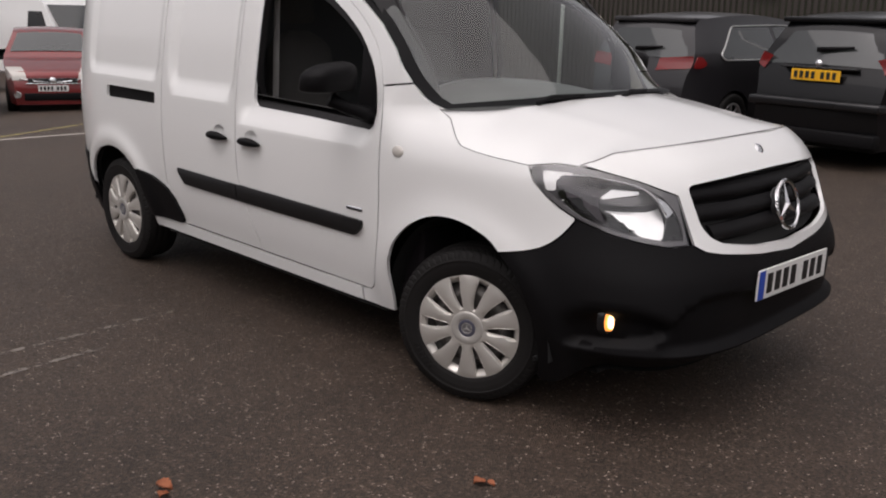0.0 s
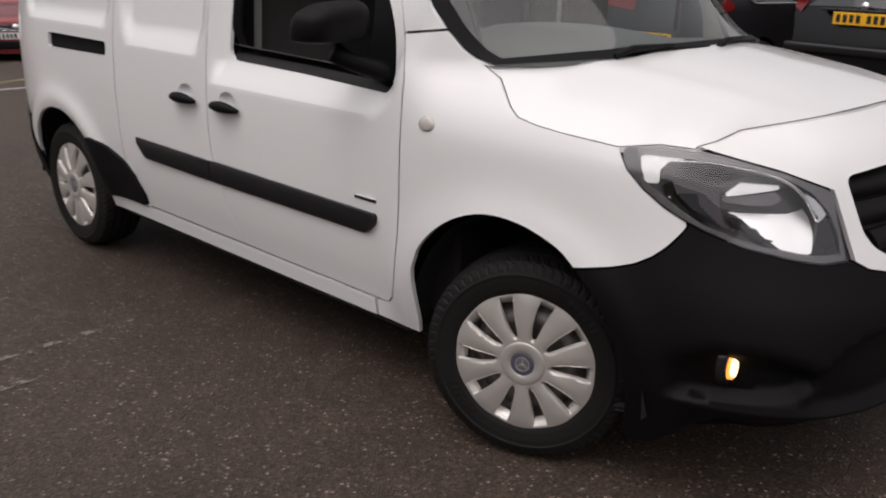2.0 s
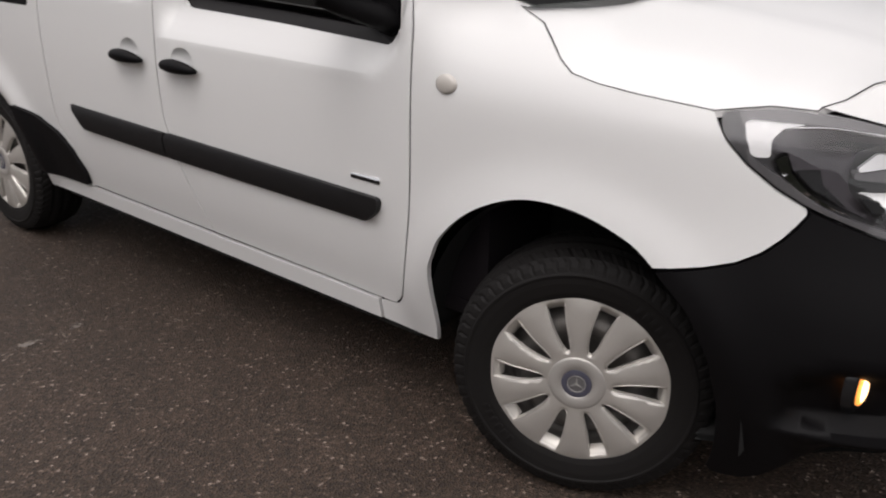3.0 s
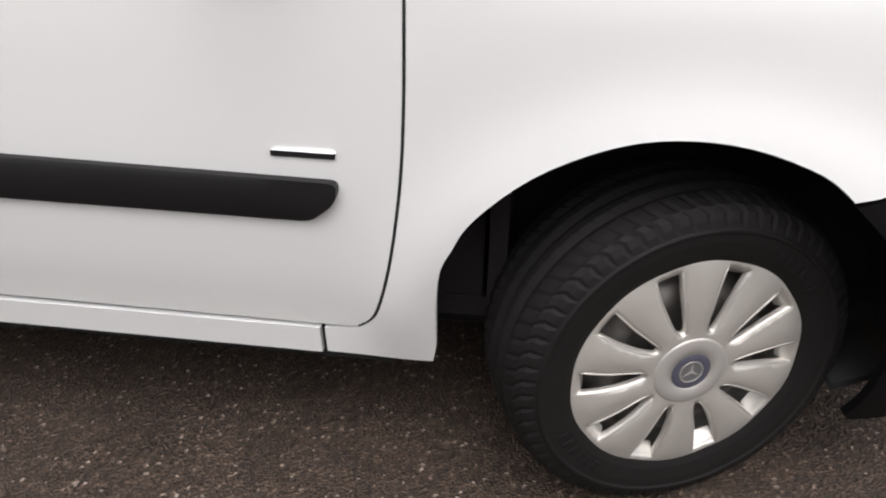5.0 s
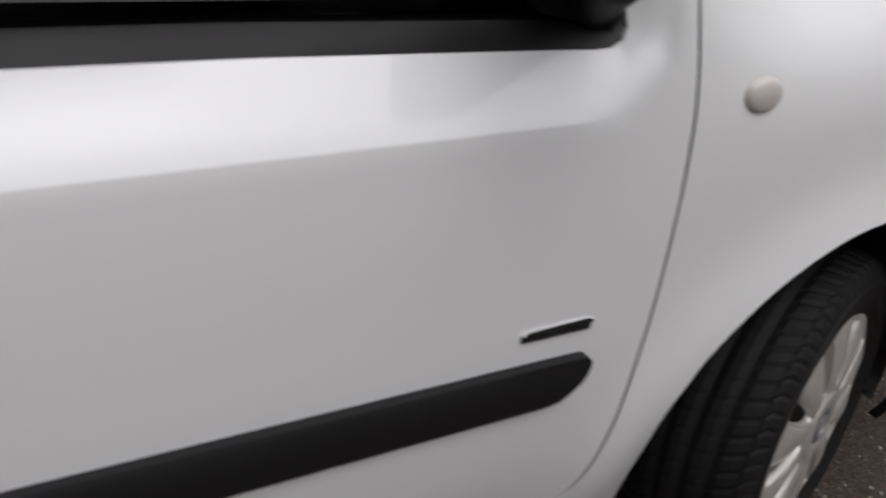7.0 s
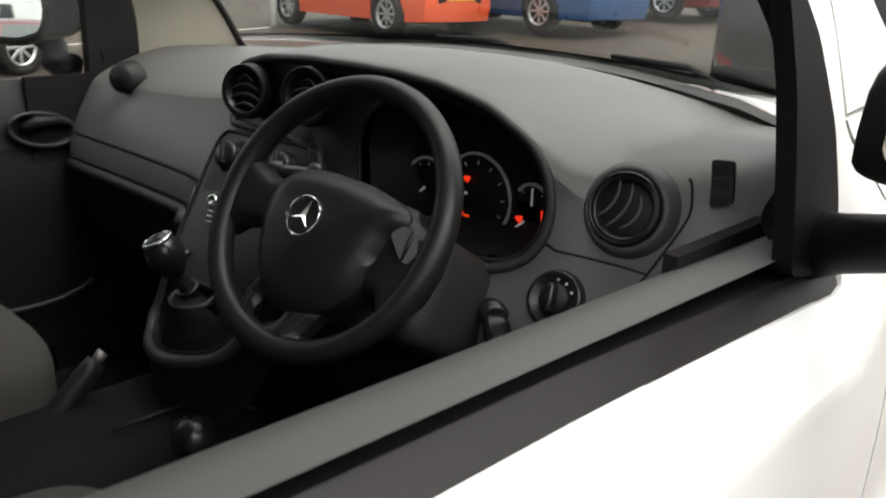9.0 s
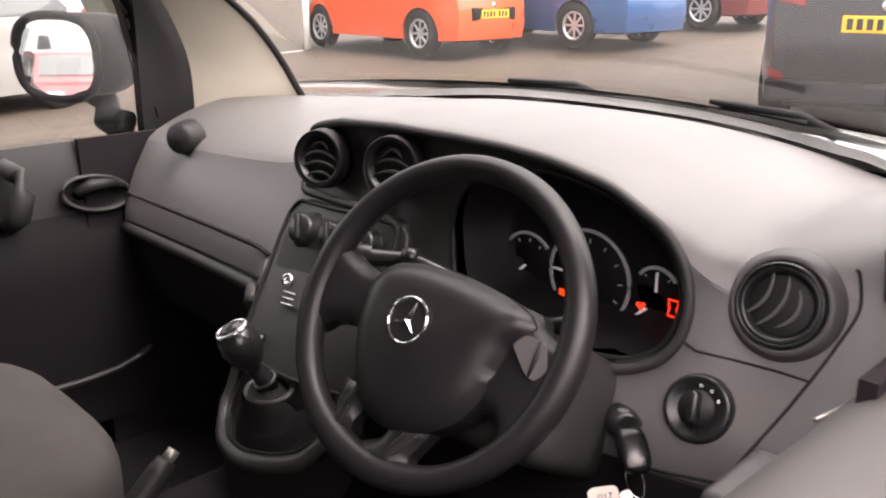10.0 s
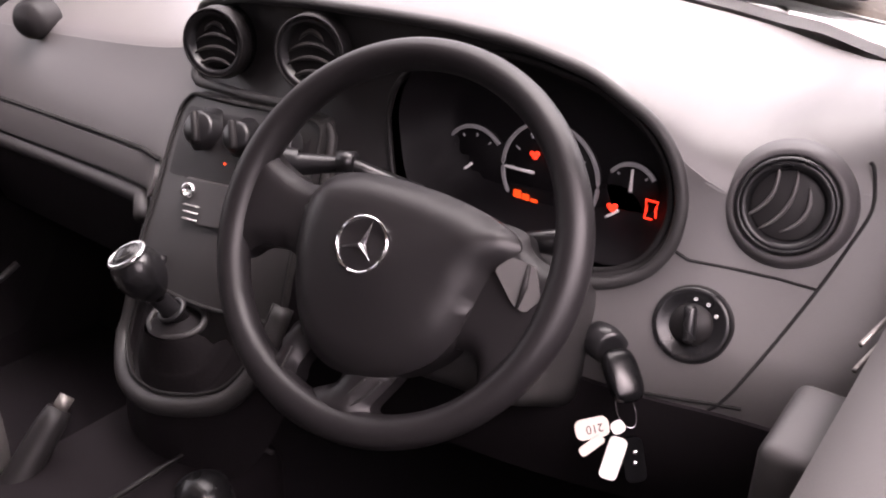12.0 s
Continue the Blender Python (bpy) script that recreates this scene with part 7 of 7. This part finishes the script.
def far_van(at, turn):
    v = thing("white_van", "tall white panel van parked behind the red car", "van", at, turn)
    out = [(2.6, 0.35), (2.62, 0.9), (2.5, 1.15), (1.75, 1.35), (1.2, 2.15), (0.9, 2.3), (-2.6, 2.32), (-2.65, 0.4)]
    bm = bmesh.new()
    prof = rounded(out, 0.12)
    def side(x, z, o=0.0):
        return Vector((x, -(0.97 - 0.12 * smooth(1.3, 2.4, z) + o), z))
    for mir in (False, True):
        sheet(bm, prof, (), side, 0.3, 0.0, mir)
    rows = [[bm.verts.new((x, side(x, z).y * k, z)) for k in (1, 0.5, 0, -0.5, -1)] for x, z in prof]
    for i in range(len(rows)):
        for k in range(4):
            bm.faces.new((rows[i - 1][k], rows[i - 1][k + 1], rows[i][k + 1], rows[i][k]))
    part("body", bm, WHITE, v)
    w = bmesh.new()
    grid(w, lambda a, b: Vector((1.74 - 0.50 * a + 0.03, 0.82 * (2 * b - 1), 1.42 + 0.70 * a)), 3, 4)
    part("windscreen", w, CAR_GLASS, v)
    for mir in (False, True):
        part("side_window", sheet(bmesh.new(), [(1.45, 1.4), (1.15, 1.95), (0.6, 1.95), (0.6, 1.4)], (), side, 0.2, 0.01, mir, 0.008), BLACK_GLOSS, v)
    part("grille", box(bmesh.new(), (2.5, -0.6, 0.75), (2.66, 0.6, 0.95), 0.02), BLACK_TRIM, v)
    for wx in (1.7, -1.6):
        for sg in (-1, 1):
            hub = new("wheel")
            hub.parent = v
            hub.matrix_basis = pose(wx, sg * 0.88, 0.31, 0, 0, 0 if sg < 0 else 180)
            for src in (tyre_src, rim_src):
                c = src.copy()
                scene.collection.objects.link(c)
                c.parent = hub


far_van((-22.5, 6.6, lie(-22.5, 6) + 0.15), 14)
for o in (tyre_src, rim_src, back_src):
    bpy.data.objects.remove(o)

# ---- fence and surroundings ----
FENCE = material("dark_brown_fence", (0.030, 0.022, 0.018), 0.7, 0, 0.25, 4, 0.1, 60)
fence = thing("palisade_fence", "dark brown palisade fence behind the parked cars", "fence", (0, 0, 0), 0, "", "structure")
pale = bmesh.new()
box(pale, (-0.034, -0.012, 0.0), (0.034, 0.012, 2.35), 0.004)
first = part("pale", pale, FENCE, fence)
N_PALE = 150
for i in range(N_PALE):
    o = first if i == 0 else first.copy()
    if i:
        scene.collection.objects.link(o)
        o.parent = fence
    x = -14.5 + 0.115 * i
    o.location = (x, 12.6 + 0.02 * x, lie(x, 12))
for z in (0.4, 1.9):
    part("fence_rail", tube(bmesh.new(), [(-14.6, 12.37, z), (2.9, 12.72, z)], 0.03, 6), FENCE, fence)
sg = thing("notice_board", "small white notice fixed to the fence", "sign", (-5.1, 12.40, 2.02), 0)
part("board", box(bmesh.new(), (-0.24, -0.012, -0.14), (0.24, 0.0, 0.14), 0.004), PLATE_W, sg)
for k in range(3):
    part("writing_bar", box(bmesh.new(), (-0.19, -0.016, 0.06 - 0.07 * k), (0.19 - 0.05 * k, -0.013, 0.085 - 0.07 * k)), material("grey_print", (0.25, 0.25, 0.25), 0.6), sg)
for px in (-9.3, -0.2):
    lp = thing("lamp_post", "slim white post by the fence", "post", (px, 12.0, 0), 0, "posts")
    part("post", tube(bmesh.new(), [(0, 0, 0), (0, 0, 4.2)], 0.04, 12), PLATE_W, lp)
wp_ = thing("white_post", "short white post beside the orange hatchback", "post", (6.98, 10.5, lie(6.98, 10)), 0)
part("post", tube(bmesh.new(), [(0, 0, 0), (0, 0, 1.1)], 0.05, 12), PLATE_W, wp_)
HEDGE = material("dark_hedge", (0.030, 0.032, 0.022), 0.95, 0, 0.5, 1.5, 0.8, 8, 0, 0.2, 0.3)


def screen_wall(name, x0, y0, x1, y1, h, mat, label):
    bm = bmesh.new()
    random.seed(name)
    n = 60
    def at_(a, b):
        x, y = x0 + (x1 - x0) * a, y0 + (y1 - y0) * a
        return Vector((x + 0.5 * noise.noise((a * 40, b * 4, 1.0)), y + 0.5 * noise.noise((a * 40, b * 4, 7.0)), (h + 0.6 * noise.noise((a * 25, 0, 3.0))) * b - 1.2 * (1 - b)))
    grid(bm, at_, n, 6)
    part(name, bm, mat, None, label, True, "backdrop", "structure")


screen_wall("backdrop_north", -30, 15.5, 8, 15.0, 3.6, HEDGE, "dark planting behind the fence")
# the south screen is out of view, added to darken the lower doors' reflections
screen_wall("backdrop_south", -32, -13, 30, -13, 4.5, HEDGE, "unseen dark screen added for the van side's reflections")
screen_wall("backdrop_west", -40, -14, -38, 30, 4.0, HEDGE, "dark trees beyond the parked van")
screen_wall("backdrop_east", 44, -14, 44, 50, 4.0, HEDGE, "dark trees beyond the parked cars")
screen_wall("backdrop_far", 8, 40, 46, 40, 4.0, HEDGE, "dark trees at the edge of the car park")


# ---- markings and leaves ----
def worn(name, colour, cover):
    m = material(name, colour, 0.8, 0, 0.2, 8)
    n, l = m.node_tree.nodes, m.node_tree.links
    co, no, gt = n.new("ShaderNodeTexCoord"), n.new("ShaderNodeTexNoise"), n.new("ShaderNodeMath")
    no.inputs["Scale"].default_value, no.inputs["Detail"].default_value, no.inputs["Roughness"].default_value = 14, 8, 0.8
    gt.operation, gt.inputs[1].default_value = "GREATER_THAN", cover
    l.new(co.outputs["Object"], no.inputs["Vector"])
    l.new(no.outputs["Fac"], gt.inputs[0])
    l.new(gt.outputs[0], n["Principled BSDF"].inputs["Alpha"])
    return m


LINE = worn("worn_white_paint", (0.50, 0.47, 0.42), 0.40)
FAINT = worn("nearly_gone_white_paint", (0.20, 0.175, 0.155), 0.53)
YELLOW = worn("worn_yellow_paint", (0.42, 0.36, 0.13), 0.48)


def stripe(x0, y0, x1, y1, w, mat, label):
    a, b = Vector((x0, y0, 0)), Vector((x1, y1, 0))
    d = (b - a).normalized()
    s = Vector((-d.y, d.x, 0)) * w / 2
    bm = bmesh.new()
    def at_(u, v):
        p = a.lerp(b, u) + s * (2 * v - 1)
        return Vector((p.x, p.y, lie(p.x, p.y) + 0.004))
    grid(bm, at_, 24, 1)
    part("road_marking", bm, mat, None, label, True, "marking", "structure")


stripe(-10.05, -3.0, -9.93, 5.0, 0.10, LINE, "worn white parking line")
stripe(-9.4, -0.4, -12.8, 4.75, 0.08, YELLOW, "thin worn yellow line")
stripe(-1.60, -3.4, -1.66, -1.15, 0.03, FAINT, "faded white parking mark")
stripe(-1.33, -3.4, -1.42, -1.5, 0.03, FAINT, "faded white parking mark")
stripe(5.0, 5.9, 7.6, 6.6, 0.8, worn("pale_moss", (0.105, 0.093, 0.045), 0.55), "mossy band on the asphalt")
stripe(3.64, 10.7, 6.86, 10.46, 0.1, LINE, "worn white parking line")
LEAF = material("dry_leaf", (0.30, 0.10, 0.045), 0.8, 0, 0.3, 60)
for (x, y, a, s) in ((-0.155, -2.005, 30, 0.055), (-0.115, -2.03, 120, 0.04), (0.49, -1.275, 75, 0.045), (0.52, -1.255, 10, 0.03)):
    lf = bmesh.new()
    def leaf(u, v, s=s):
        t = 2 * v - 1
        w = s * 0.45 * math.sin(math.pi * min(1, u * 0.97 + 0.02)) * (1 + 0.25 * math.sin(u * 30))
        return Vector((s * (u - 0.5), w * t, 0.006 + 0.25 * s * abs(t) ** 1.5 + 0.1 * s * math.sin(u * 5)))
    grid(lf, leaf, 12, 6)
    o = part("dry_leaf", lf, LEAF, None, "curled reddish-brown dry leaf on the asphalt", True, "leaf", "", "fallen leaves")
    o.matrix_basis = pose(x, y, lie(x, y), 0, 0, a)


# ---- ground ----
def asphalt():
    m = material("asphalt", (0.056, 0.050, 0.046), 0.85)
    n, l = m.node_tree.nodes, m.node_tree.links
    b = n["Principled BSDF"]
    co = n.new("ShaderNodeTexCoord")
    big, mid, vor, fine = n.new("ShaderNodeTexNoise"), n.new("ShaderNodeTexNoise"), n.new("ShaderNodeTexVoronoi"), n.new("ShaderNodeTexNoise")
    big.inputs["Scale"].default_value, big.inputs["Detail"].default_value = 0.6, 6
    mid.inputs["Scale"].default_value, mid.inputs["Detail"].default_value = 7, 6
    vor.inputs["Scale"].default_value = 150
    fine.inputs["Scale"].default_value = 240
    for t in (big, mid, vor, fine):
        l.new(co.outputs["Object"], t.inputs["Vector"])
    stone = n.new("ShaderNodeValToRGB")
    e = stone.color_ramp.elements
    e[0].color, e[1].color = (0.0190, 0.0120, 0.0082, 1), (0.066, 0.045, 0.032, 1)
    e[0].position, e[1].position = 0.15, 0.75
    for pos, c in ((0.87, (0.120, 0.085, 0.062, 1)), (0.950, (0.38, 0.31, 0.26, 1))):
        q = e.new(pos)
        q.color = c
    l.new(vor.outputs["Color"], stone.inputs["Fac"])
    tone = n.new("ShaderNodeMath")
    tone.operation = "MULTIPLY_ADD"
    tone.inputs[1].default_value, tone.inputs[2].default_value = 0.9, 0.55
    l.new(big.outputs["Fac"], tone.inputs[0])
    tone2 = n.new("ShaderNodeMath")
    tone2.operation = "MULTIPLY_ADD"
    tone2.inputs[1].default_value = 0.7
    l.new(mid.outputs["Fac"], tone2.inputs[0])
    l.new(tone.outputs[0], tone2.inputs[2])
    tone3 = n.new("ShaderNodeMath")
    tone3.operation = "ADD"
    tone3.inputs[1].default_value = -0.35
    l.new(tone2.outputs[0], tone3.inputs[0])
    sc = n.new("ShaderNodeVectorMath")
    sc.operation = "SCALE"
    l.new(stone.outputs[0], sc.inputs[0])
    l.new(tone3.outputs[0], sc.inputs["Scale"])
    l.new(sc.outputs[0], b.inputs["Base Color"])
    bp = n.new("ShaderNodeBump")
    bp.inputs["Strength"].default_value, bp.inputs["Distance"].default_value = 0.9, 0.006
    l.new(vor.outputs["Distance"], bp.inputs["Height"])
    l.new(bp.outputs[0], b.inputs["Normal"])
    b.inputs["Roughness"].default_value = 0.62
    b.inputs["Specular IOR Level"].default_value = 0.42
    return m


gb = bmesh.new()
bmesh.ops.create_grid(gb, x_segments=160, y_segments=60, size=1.0)
for v in gb.verts:
    v.co = Vector((math.copysign(abs(v.co.x) ** 4, v.co.x) * 900, math.copysign(abs(v.co.y) ** 4, v.co.y) * 900, 0))
    v.co.z = lie(v.co.x, v.co.y) if v.co.x > -60 else lie(-60, 0)
part("ground", gb, asphalt(), None, "dark worn asphalt car park with pale stone chips", True, "ground", "structure")
